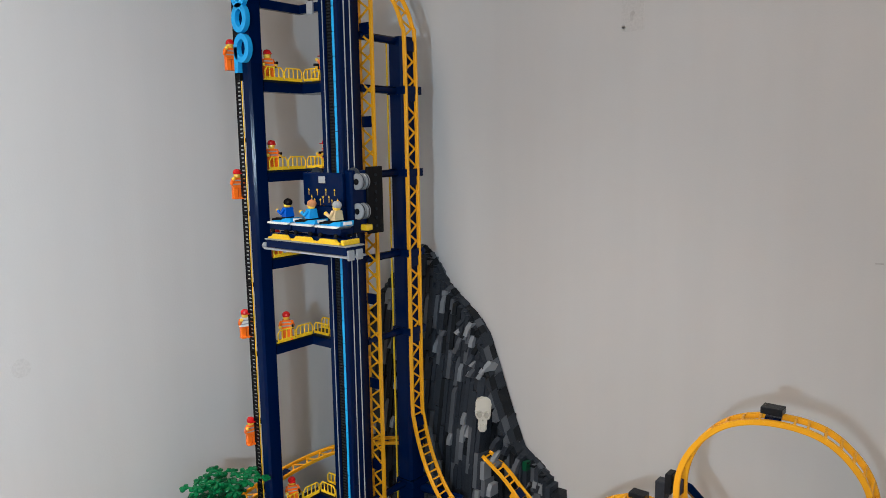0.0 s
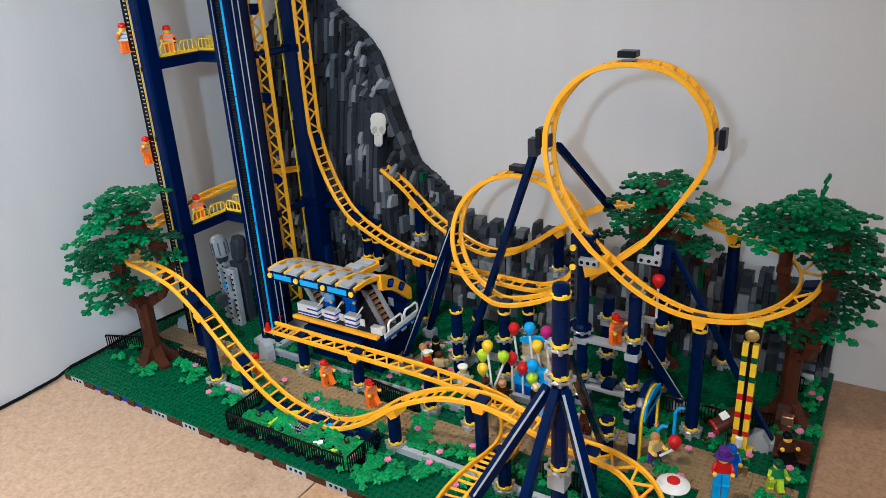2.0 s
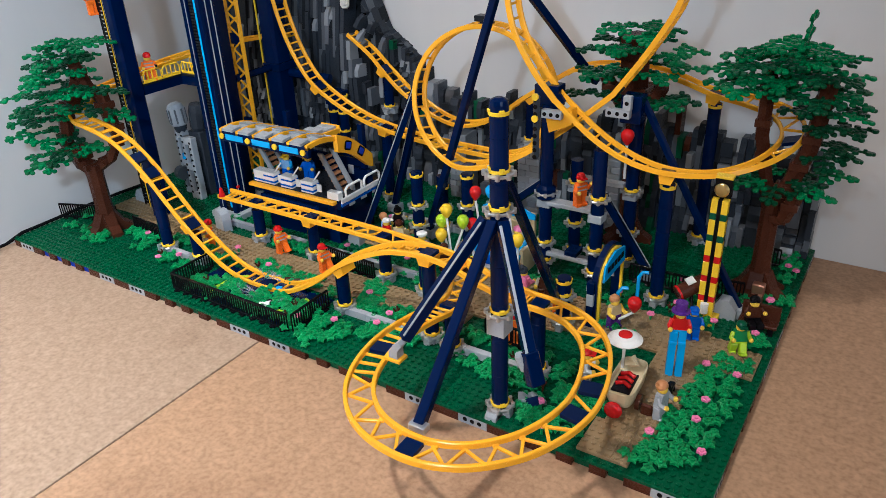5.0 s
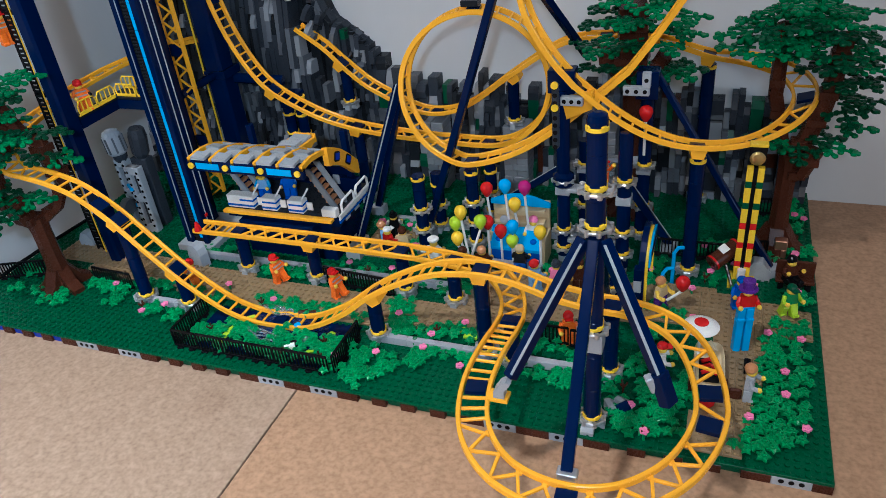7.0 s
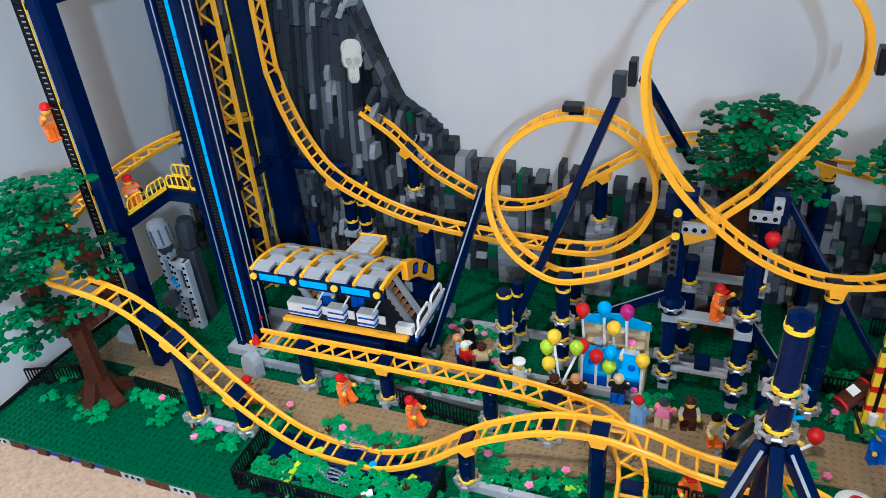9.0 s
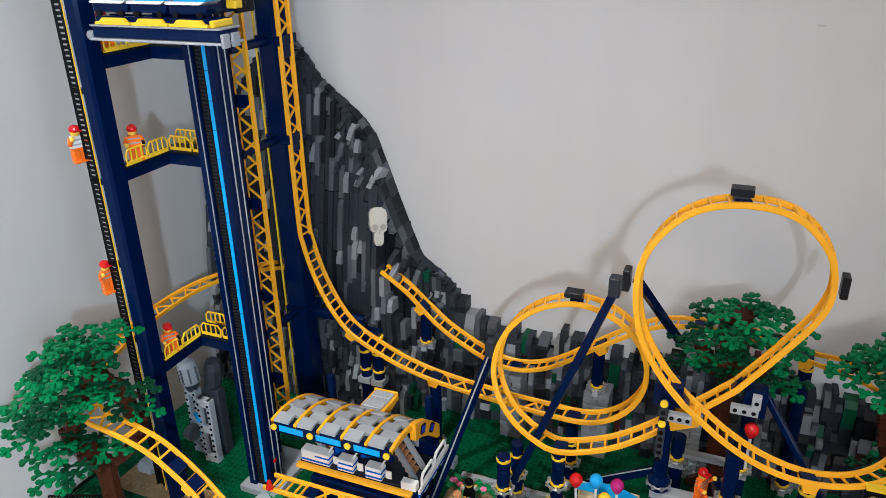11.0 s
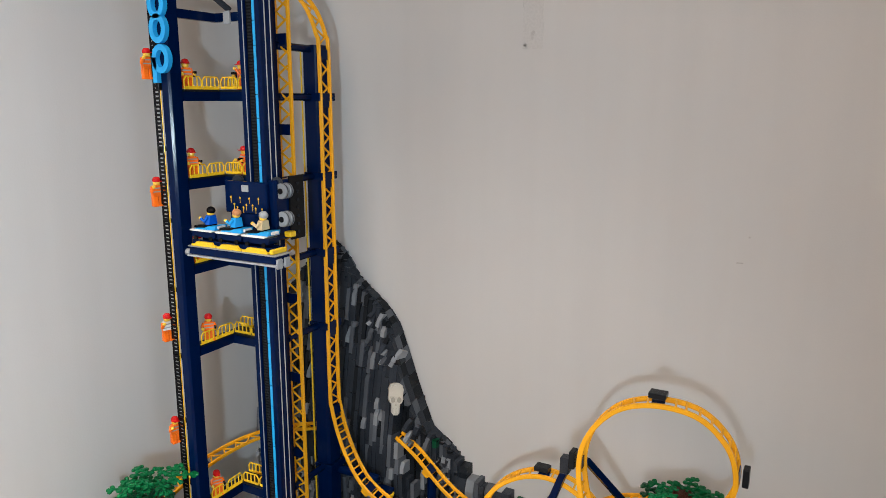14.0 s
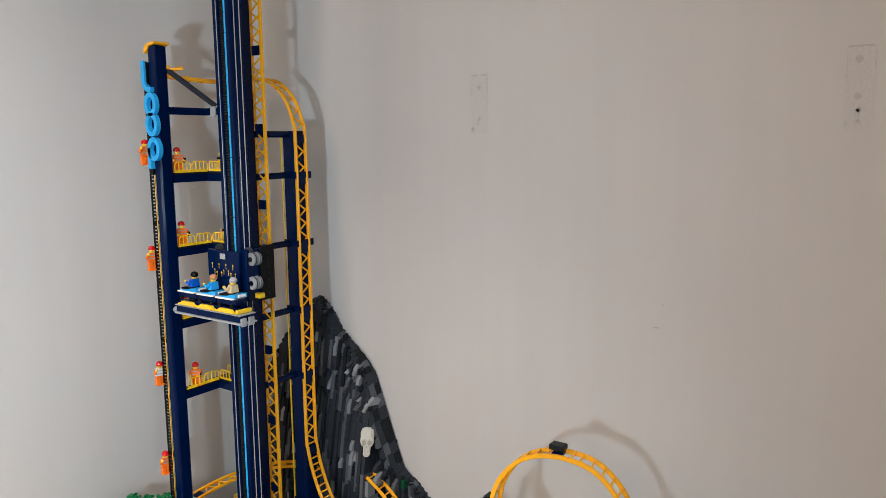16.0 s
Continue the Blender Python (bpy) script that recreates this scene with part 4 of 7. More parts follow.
part("deck_band", Geo().box(SX1 + 0.0061, SX1 + 0.0080, SY_F + 0.006, SY_B + 0.002, SZ - 0.0068, SZ - 0.0021, 0.0003), BLUE, hall, "blue deck band")
for k in range(3):
    part("light_block", Geo().box(SX1 + 0.0055, SX1 + 0.0075, SY_F + 0.022 + 0.026 * k, SY_F + 0.034 + 0.026 * k, SZ - 0.0112, SZ - 0.0075, 0.0003), GREY, hall)
# roof
RZ = 0.1600
part("fascia", Geo().box(0.300, 0.462, 0.169, 0.175, RZ, RZ + 0.0145, 0.0005), NAVY, hall, "navy roof fascia")
for k in range(3):
    x0 = 0.313 + 0.050 * k
    part("fascia_tile", Geo().box(x0, x0 + 0.033, 0.1680, 0.1692, RZ + 0.0035, RZ + 0.0115, 0.0003), AZURE, hall, "bright blue fascia tile")
for k in range(4):
    x0 = 0.306 + 0.0495 * k
    part("fascia_disc", Geo().cyl((x0, 0.1692, RZ + 0.0075), (x0, 0.1668, RZ + 0.0075), 0.0040, seg=14), YELLOW, hall, "yellow round tile")


def roof_z(y):
    return float(np.interp(y, (0.169, 0.190, 0.210, 0.228, 0.241, 0.256, 0.270, 0.284), (0.1745, 0.1765, 0.1740, 0.1690, 0.1635, 0.1545, 0.1430, 0.1300)))


for k in range(6):
    x0 = 0.302 + 0.0312 * k
    pts = [0.169 + 0.115 * i / 14 for i in range(15)]
    g = Geo()
    g.prism([(y, roof_z(y) + 0.0028) for y in pts] + [(y, roof_z(y) - 0.0036) for y in reversed(pts)], x0, x0 + 0.0040, "x")
    part("roof_rib", g, AMBER, hall, "amber arched rib")
for k in range(5):
    x0 = 0.3062 + 0.0312 * k
    for i in range(7):
        y0, y1 = 0.1695 + 0.0162 * i, 0.1695 + 0.0162 * (i + 1) - 0.0005
        g = Geo()
        up = (0.0032, 0.0006, 0.0026, 0.0, 0.0022, 0.0004, 0.0)[i]
        a0, a1 = (0.0004, 0.0200) if i % 2 == 0 else (0.0050, 0.0264)
        g.prism([(y0, roof_z(y0) + up), (y1, roof_z(y1) + up), (y1, roof_z(y1) + up - 0.0034), (y0, roof_z(y0) + up - 0.0034)], x0 + a0, x0 + a1, "x")
        part("roof_panel", g, GREY, hall, "light grey roof panel")
    g = Geo()
    pts = [0.170 + 0.113 * i / 12 for i in range(13)]
    g.prism([(y, roof_z(y) - 0.0036) for y in pts] + [(y, roof_z(y) - 0.0060) for y in reversed(pts)], x0 - 0.0020, x0 + 0.0270, "x")
    part("roof_lining", g, SLATE, hall, "dark grey roof lining")
# raised rear ramp of the roof, in grey steps between amber sides
for k in range(4):
    y0 = 0.238 + 0.0132 * k
    part("ramp_panel", Geo().box(0.3785, 0.4045, y0, y0 + 0.0130, 0.150, 0.1625 - 0.0016 * k + (0.0022 if k % 2 else 0.0), 0.0006), GREY, hall, "light grey roof panel")
for x0 in (0.3745, 0.4048):
    part("ramp_side", Geo().prism([(0.232, 0.1600), (0.2920, 0.1560), (0.2920, 0.1500), (0.262, 0.1440), (0.246, 0.1520), (0.232, 0.1575)], x0, x0 + 0.0036, "x"), AMBER, hall, "amber ramp side")
part("ramp_end", Geo().box(0.3745, 0.4084, 0.2921, 0.2950, 0.148, 0.1600, 0.0006), AMBER, hall, "amber ramp end")
# curved amber end wall with two round-cornered windows
ys = [0.222 + 0.070 * i / 14 for i in range(15)]
end_wall = part("end_wall", Geo().prism([(y, roof_z(min(y, 0.284)) + 0.0050 - max(0.0, y - 0.284) * 0.9) for y in ys] + [(y, roof_z(min(y, 0.284)) - 0.0185 - max(0.0, y - 0.284) * 0.3) for y in reversed(ys)], 0.4585, 0.4660, "x"), AMBER, hall, "curved amber end wall")
for yc, zc, tip in ((0.2420, 0.1560, -20), (0.2675, 0.1400, -38)):
    pane = pose(0.4660, yc, zc, tip, 0, 0) @ Matrix.Diagonal((1, 0.85, 0.80, 1))
    pn = part("end_window", Geo().prism([(-0.0080, -0.0055), (-0.0055, -0.0080), (0.0055, -0.0080), (0.0080, -0.0055), (0.0080, 0.0055), (0.0055, 0.0080), (-0.0055, 0.0080), (-0.0080, 0.0055)], -0.0010, 0.0008, "x", at=pane), BLACK, end_wall, "dark window frame")
    part("window_print", Geo().box(0.0009, 0.0014, -0.0058, 0.0058, -0.0052, 0.0055, 0.0003, at=pane), CLEARBLUE, pn, "blue printed pane")
part("unit_foot", Geo().box(0.4340, 0.4690, 0.2740, 0.2850, SZ + 0.0022, 0.1080, 0.0008), NAVY, hall)
part("unit_tile", Geo().box(0.4355, 0.4450, 0.2720, 0.2739, 0.1000, 0.1130, 0.0005), GREY, hall, "light grey tile")
for x0 in (0.312, 0.452):
    part("roof_post", Geo().box(x0, x0 + 0.008, 0.280, 0.288, SZ + 0.002, RZ + 0.012, 0.0005), NAVY, hall)
part("rear_wall", Geo().box(0.320, 0.452, 0.2885, 0.2925, SZ + 0.002, SZ + 0.030, 0.0005), NAVY, hall)


# ---- lift carriage ----
EZ = 0.609
UP = Matrix.Translation((0.0240, -0.0265, 0))
lift = thing("lift_carriage", (0.225, 0.19, EZ), "navy lift carriage with star panel, raised on the tower", "toy lift")
part("bed", Geo().box(0.158, 0.313, 0.157, 0.186, EZ + 0.003, EZ + 0.0135, 0.0006), NAVY, lift)
part("bed_edge", Geo().box(0.156, 0.316, 0.154, 0.189, EZ, EZ + 0.0024, 0.0005), GREY, lift, "light grey edge strip")
part("bed_edge", Geo().box(0.157, 0.315, 0.155, 0.188, EZ + 0.0136, EZ + 0.0152, 0.0004), GREY, lift, "light grey edge strip")
part("bed_pin", Geo().cyl((0.146, 0.162, EZ + 0.004), (0.1565, 0.162, EZ + 0.004), 0.0048, seg=12), GREY, lift, "grey end pin")
for k in range(2):
    part("end_bracket", Geo().box(0.3135, 0.3168, 0.157 + 0.015 * k, 0.168 + 0.015 * k, EZ - 0.003, EZ + 0.010, 0.0008), GREY, lift, "grey end bracket")
for k in range(3):
    x0 = 0.163 + 0.0465 * k
    g = Geo().prism([(x0, EZ + 0.0155), (x0 + 0.0445, EZ + 0.0155), (x0 + 0.0445, EZ + 0.0180), (x0 + 0.040, EZ + 0.0185), (x0 + 0.037, EZ + 0.0220), (x0 + 0.010, EZ + 0.0220), (x0 + 0.006, EZ + 0.0185), (x0, EZ + 0.0180)], 0.157, 0.161, "y")
    part("guard", g, YELLOW, lift, "yellow wedge guard")
part("guard_end", Geo().box(0.3030, 0.3085, 0.157, 0.186, EZ + 0.0155, EZ + 0.0220, 0.001), YELLOW, lift, "yellow end guard")
for y in (0.1660, 0.1840):
    part("carriage_rail", Geo().box(0.158, 0.306, y - 0.002, y + 0.002, EZ + 0.0138, EZ + 0.0228, 0.0005), NAVY, lift)
part("arm_panel", Geo().box(0.206, 0.262, 0.1862, 0.2090, EZ + 0.004, EZ + 0.016, 0.0006), NAVY, lift)
part("back_panel", Geo().box(0.162, 0.2385, 0.2285, 0.2355, EZ + 0.058, EZ + 0.103, 0.0015, at=UP), NAVY, lift, "navy panel with printed stars")
part("back_lower", Geo().box(0.170, 0.2385, 0.2295, 0.2355, EZ + 0.010, EZ + 0.058, 0.0008, at=UP), NAVY, lift)
part("panel_plate", Geo().box(0.195, 0.207, 0.2272, 0.2288, EZ + 0.089, EZ + 0.098, 0.0003, at=UP), GREY, lift, "small grey tile")
star = Geo()
for k in range(11):
    x0 = 0.174 + 0.0056 * k
    z0 = EZ + (0.080 if k % 3 == 0 else 0.0665 + 0.004 * (k % 2))
    pts = [(x0 + (0.0019 if i % 2 == 0 else 0.0008) * math.sin(math.pi * i / 5), z0 + (0.0019 if i % 2 == 0 else 0.0008) * math.cos(math.pi * i / 5)) for i in range(10)]
    star.prism(pts, 0.2279, 0.2286, "y", at=UP)
    star.box(x0 - 0.0003, x0 + 0.0003, 0.2280, 0.2286, z0 - 0.0075, z0 - 0.002, 0.0001, at=UP)
part("star_print", star, YELLOW, lift, "yellow printed stars")
part("side_block", Geo().box(0.2580, 0.2725, 0.2095, 0.2600, EZ + 0.022, EZ + 0.106, 0.002), NAVY, lift)
part("side_plate", Geo().box(0.2485, 0.2525, 0.262, 0.292, EZ + 0.020, EZ + 0.110, 0.0008, at=UP), BLACK, lift, "black pinned side plate")
for k in range(7):
    part("pin", Geo().cyl((0.2520, 0.277, EZ + 0.030 + 0.0115 * k), (0.2537, 0.277, EZ + 0.030 + 0.0115 * k), 0.0024, seg=8, at=UP), COAL, lift)
for z in (0.052, 0.091):
    for y in (0.234, 0.243):
        wh = Geo().lathe([(0.0100, -0.0032), (0.0108, -0.0026), (0.0108, 0.0026), (0.0100, 0.0032)], 18, at=UP @ Matrix.Translation((0.2530, y + 0.010, EZ + z)) @ Matrix.Rotation(math.pi / 2, 4, "X"))
        w = part("guide_wheel", wh, STONE, lift, "grey ribbed guide wheel")
        part("wheel_groove", Geo().cyl((0.2530, y + 0.0092, EZ + z), (0.2530, y + 0.0108, EZ + z), 0.0110, seg=18, at=UP), SLATE, w)
        part("hub", Geo().cyl((0.2530, y + 0.006, EZ + z), (0.2530, y + 0.014, EZ + z), 0.0042, seg=10, at=UP), BLACK, w)
part("wheel_shoe", Geo().box(0.2485, 0.2605, 0.250, 0.262, EZ + 0.026, EZ + 0.034, 0.001, at=UP), YELLOW, lift)
for x in (0.172, 0.2430):
    part("top_wheel", Geo().lathe([(0.009, -0.003), (0.0098, 0), (0.009, 0.003)], 16, at=UP @ Matrix.Translation((x, 0.246, EZ + 0.100)) @ Matrix.Rotation(math.pi / 2, 4, "X")), SLATE, lift, "grey guide wheel")


# ---- train ----
def car():
    ob = thing("coaster_car", (0, 0, 0), "blue and white coaster car on the lift carriage", "toy car", "train cars")
    g = Geo().prism([(-0.020, 0.004), (0.018, 0.004), (0.020, 0.008), (0.020, 0.012), (-0.020, 0.012)], -0.011, 0.011, "y")
    part("chassis", g, NAVY, ob, "navy chassis")
    part("white_sill", Geo().prism([(-0.022, 0.0122), (0.014, 0.0122), (0.020, 0.0150), (-0.019, 0.0150), (-0.023, 0.0140)], -0.0125, 0.0125, "y"), WHITE, ob, "white sill")
    part("body", Geo().prism([(-0.016, 0.0152), (0.020, 0.0152), (0.021, 0.0215), (0.008, 0.0200), (0.002, 0.0175), (-0.012, 0.0165)], -0.0115, 0.0115, "y"), AZURE, ob, "bright blue body")
    part("tail_light", Geo().box(0.0205, 0.0225, -0.007, 0.007, 0.0165, 0.0205, 0.0003), WHITE, ob)
    part("nose_panel", Geo().box(-0.0215, -0.010, -0.006, 0.006, 0.0152, 0.0185, 0.001), BLACK, ob)
    for x in (-0.013, 0.013):
        for y in (-0.0118, 0.0118):
            part("wheel", Geo().cyl((x, y - 0.0015, 0.0030), (x, y + 0.0015, 0.0030), 0.0030, seg=10), BLACK, ob)
    return ob


CARZ = EZ + 0.0228
first = car()
CARS = [pose(x, 0.175, CARZ) @ Matrix.Diagonal((1.10, 1, 1, 1)) for x in (0.180, 0.2275, 0.275)]
for m in CARS[1:]:
    copy_thing(first, m)
first.matrix_basis = CARS[0]


# ---- figures ----
def figure(m, label, legs, torso, arms, head, top, hat="hair", stance="stand", group="toy figures", name="toy_figure", stripe=None, tool=False):
    """A small jointed toy figure as one plain mesh."""
    g = Geo()
    mats = [legs, torso, arms, head, top, FLESH if head is FLESH else head]
    if stance == "sit":
        up = -0.0085
        g.box(-0.0078, -0.0004, -0.0165, 0.004, 0.0, 0.0072, 0.0008, 0)
        g.box(0.0004, 0.0078, -0.0165, 0.004, 0.0, 0.0072, 0.0008, 0)
    else:
        up = 0.0
        sw = 0.35 if stance == "walk" else 0.0
        for s, x0 in ((1, -0.0078), (-1, 0.0004)):
            r = Matrix.Translation((0, 0, 0.0145)) @ Matrix.Rotation(s * sw, 4, "X") @ Matrix.Translation((0, 0, -0.0145))
            g.box(x0, x0 + 0.0074, -0.0038, 0.0038, 0.0018, 0.0145, 0.0008, 0, at=r)
            g.box(x0, x0 + 0.0074, -0.0058, 0.0038, 0.0, 0.0034, 0.0006, 0, at=r)
    z0 = 0.0145 + up
    g.box(-0.0078, 0.0078, -0.0038, 0.0038, z0, z0 + 0.0025, 0.0006, 0)
    z1 = z0 + 0.0025
    verts = [(-0.0078, -0.0038, z1), (0.0078, -0.0038, z1), (0.0078, 0.0038, z1), (-0.0078, 0.0038, z1), (-0.0056, -0.0036, z1 + 0.0125), (0.0056, -0.0036, z1 + 0.0125), (0.0056, 0.0036, z1 + 0.0125), (-0.0056, 0.0036, z1 + 0.0125)]
    g.add(verts, [(0, 3, 2, 1), (4, 5, 6, 7), (0, 1, 5, 4), (1, 2, 6, 5), (2, 3, 7, 6), (3, 0, 4, 7)], 1)
    raise_arm = {"stand": 0.004, "sit": 0.009, "walk": 0.006, "climb": 0.012, "wave": 0.013}[stance]
    for s in (-1, 1):
        sh, el, ha = (s * 0.0070, 0, z1 + 0.0105), (s * 0.0094, -0.003, z1 + 0.0045), (s * 0.0088, -0.0085, z1 - 0.001 + raise_arm * (1 if stance != "wave" or s > 0 else 0.3))
        g.tube([sh, el, ha], 0.0023, 8, 2)
        g.ball((ha[0], ha[1] - 0.0012, ha[2] + 0.0006), 0.0026, 5, seg=8)
    z2 = z1 + 0.0125
    g.lathe([(0.0030, z2), (0.0044, z2 + 0.0010), (0.0049, z2 + 0.0025), (0.0049, z2 + 0.0070), (0.0043, z2 + 0.0088), (0.0026, z2 + 0.0094)], 14, 3)
    if hat == "helmet":
        g.lathe([(0.0054, z2 + 0.0050), (0.0057, z2 + 0.0068), (0.0052, z2 + 0.0092), (0.0036, z2 + 0.0113), (0.0012, z2 + 0.0120)], 14, 4)
        g.prism([(-0.0052, -0.0010), (0.0052, -0.0010), (0.0040, -0.0082), (-0.0040, -0.0082)], z2 + 0.0052, z2 + 0.0064, "z", 4)
    elif hat == "tophat":
        g.lathe([(0.0092, z2 + 0.0070), (0.0092, z2 + 0.0080), (0.0056, z2 + 0.0082), (0.0060, z2 + 0.0168), (0.0058, z2 + 0.0172)], 16, 4)
    elif hat == "bun":
        g.ball((0, 0.0006, z2 + 0.0070), 0.0060, 4, squash=(1, 1, 0.85))
        g.ball((0, 0.0040, z2 + 0.0125), 0.0034, 4)
    elif hat == "chef":
        g.lathe([(0.0050, z2 + 0.0065), (0.0072, z2 + 0.0088), (0.0074, z2 + 0.0110), (0.0050, z2 + 0.0125)], 14, 4)
    elif hat == "cap":
        g.lathe([(0.0052, z2 + 0.0058), (0.0053, z2 + 0.0078), (0.0040, z2 + 0.0098), (0.0014, z2 + 0.0104)], 14, 4)
        g.prism([(-0.0045, -0.0030), (0.0045, -0.0030), (0.0036, -0.0098), (-0.0036, -0.0098)], z2 + 0.0060, z2 + 0.0070, "z", 4)
    else:
        g.ball((0, 0.0010, z2 + 0.0068), 0.0060, 4, squash=(1, 1.02, 0.92))
    mats = mats + [stripe or torso, BLACK]
    if stripe:
        for zz, w in ((0.0030, 0.0074), (0.0080, 0.0066)):
            g.box(-w, w, -0.0041, 0.0041, z1 + zz, z1 + zz + 0.0016, 0.0002, 6)
    if tool:
        g.box(0.0070, 0.0100, -0.0150, -0.0065, z1 + 0.0040, z1 + 0.0075, 0.0005, 7)
        g.box(0.0074, 0.0096, -0.0090, -0.0068, z1 - 0.0005, z1 + 0.0040, 0.0004, 7)
    ob = new(name, g.mesh(name, mats))
    ob.matrix_basis = m
    return tagged(ob, label, "toy figure", group)


SEATS = [(BLUE, BLUE, BLACK), (AZURE, AZURE, NOUGAT), (TAN, TAN, GREY)]
for m, (t, a, hr), what in zip(CARS, SEATS, ("in blue with black hair", "in bright blue with brown hair", "in tan with grey hair")):
    figure(m @ pose(0.004, 0, 0.0172 - 0.004, 0, 0, -90), "toy rider " + what + " seated in a car", BLACK, t, a, FLESH, hr, "hair", "sit", group="train riders")

WORK = "orange toy worker figure with red helmet"


def worker(x, y, z, turn, stance="stand", vest=None, what=""):
    figure(pose(x, y, z, 0, 0, turn), WORK + what, ORANGE, vest or ORANGE, ORANGE, FLESH, RED, "helmet", stance, group="toy workers", stripe=GREY, tool="floor" in what)


# workers on the floors
worker(0.140, 0.196, FLOORS[0] + 0.016, 60, what=" on a tower floor")
worker(0.140, 0.200, FLOORS[1] + 0.016, 50, what=" on a tower floor")
for z in FLOORS[2:]:
    worker(0.138, 0.190, z + 0.016, 70, what=" on a tower floor")
worker(0.170, 0.262, FLOORS[3] + 0.016, -20, what=" on a tower floor")
worker(0.172, 0.262, FLOORS[4] + 0.016, -40, "wave", what=" on a tower floor")
# climbers on the ladder
for k, (z, vest) in enumerate(((0.318, None), (0.478, WHITE), (0.676, None), (0.850, None))):
    worker(AX0 - 0.0240, AY0 + 0.002, z, 75, "climb", vest, " climbing the ladder")
# workers on the ground
for x, y in ((0.4045, 0.157), (0.494, 0.145)):
    figure(Matrix.Translation((x, y, 0.0165)) @ Matrix.Rotation(math.radians(-9), 4, "Y") @ Matrix.Rotation(math.radians(75), 4, "Z"), WORK + " striding along the path", ORANGE, ORANGE, ORANGE, FLESH, RED, "helmet", "walk", group="toy workers", stripe=GREY)
worker(0.296, 0.125, 0.0160, -30, "stand", what=" standing behind the track")


# ---- mast over the helix ----
mast = thing("track_mast", (0.821, 0.018, ZB), "navy mast with three slanted legs and silver rings", "toy mast")
MX, MY = 0.821, 0.018
ft = Geo()
ft.box(MX - 0.0125, MX + 0.0125, MY - 0.004, MY + 0.004, ZB, ZB + 0.0096, 0.0004)
ft.box(MX - 0.004, MX + 0.004, MY - 0.0125, MY + 0.0125, ZB, ZB + 0.0095, 0.0004)
part("foot", ft, GREY, mast, "grey brick foot")
z = ZB + 0.0096
while z < 0.318:
    top = min(0.318, z + 0.0384)
    part("shaft_section", Geo().lathe([(0.0076, z), (0.0080, z + 0.0005), (0.0080, top - 0.0005), (0.0076, top)], 20, at=Matrix.Translation((MX, MY, 0))), NAVY, mast)
    z = top
part("tip", Geo().lathe([(0.0080, 0.318), (0.0072, 0.3215), (0.003, 0.3235)], 20, at=Matrix.Translation((MX, MY, 0))), NAVY, mast)
for zc in (ZB + 0.011, 0.128, 0.228, 0.261, 0.309):
    piece("collar", COLLAR_MESH, Matrix.Translation((MX, MY, zc + 0.001)), mast, "yellow notched collar")
    if zc < 0.30:
        piece("ring", RING_MESH, Matrix.Translation((MX, MY, zc - 0.0002)), mast, "silver bar ring")
part("mid_block", Geo().box(MX - 0.009, MX + 0.009, MY - 0.009, MY + 0.009, 0.106, 0.126, 0.0006), GREY, mast, "grey block")


def beam(p0, p1, parent, wide=0.0115, high=0.0105, line="left", name="beam"):
    """A square beam between two places, with a light line along one edge."""
    p0, p1 = Vector(p0), Vector(p1)
    d = p1 - p0
    q = d.to_track_quat("Y", "Z").to_matrix().to_4x4()
    m = Matrix.Translation(p0) @ q
    b = part(name, Geo().box(-wide / 2, wide / 2, 0, d.length, -high / 2, high / 2, 0.0008, at=m), NAVY, parent)
    if line:
        s = 1 if line == "right" else -1
        part("beam_line", Geo().box(s * (wide / 2 - 0.0012) - 0.0012, s * (wide / 2 - 0.0012) + 0.0012, 0.004, d.length - 0.004, high / 2 - 0.0002, high / 2 + 0.0006, 0.0002, at=m), GREY, b, "light grey line")
    return b


TOPS = 0.222
FOOT = (0.759, -0.056, 0.1045, -1)
beam((MX - 0.007, MY - 0.010, TOPS), (0.767, -0.054, 0.123), mast, 0.0098, 0.0090, "left")
beam((MX + 0.001, MY - 0.012, TOPS), (0.827, -0.120, 0.104), mast, 0.0088, 0.0090, "")
beam((MX + 0.008, MY - 0.009, TOPS), (0.8835, -0.0435, 0.135), mast, 0.0098, 0.0090, "right")
beam((MX + 0.002, MY + 0.008, TOPS + 0.030), (0.8085, 0.171, 0.052), mast, 0.0080, 0.0080, "")
part("leg_clip", Geo().box(0.820, 0.835, -0.126, -0.117, 0.1005, 0.107, 0.0008), SILVER, mast, "grey clip")


def leg_foot(x, y, z, s, parent):
    """A grey sloped shoe on an amber plate that is pinned to the helix."""
    g = Geo()
    g.box(min(x - s * 0.007, x + s * 0.010), max(x - s * 0.007, x + s * 0.010), y - 0.0065, y + 0.0065, z - 0.004, z - 0.0008, 0.0003)
    f = part("leg_base", g, AMBER, parent, "amber base plate")
    g = Geo()
    side = [(0.005, 0.0), (0.005, 0.006), (0.000, 0.014), (-0.006, 0.019), (-0.0095, 0.016), (-0.004, 0.008), (-0.004, 0.0)]
    g.prism([(x + s * u, z - 0.0006 + w) for u, w in (side if s > 0 else side[::-1])], y - 0.0048, y + 0.0048, "y")
    part("leg_shoe", g, GREY, f, "light grey sloped shoe")


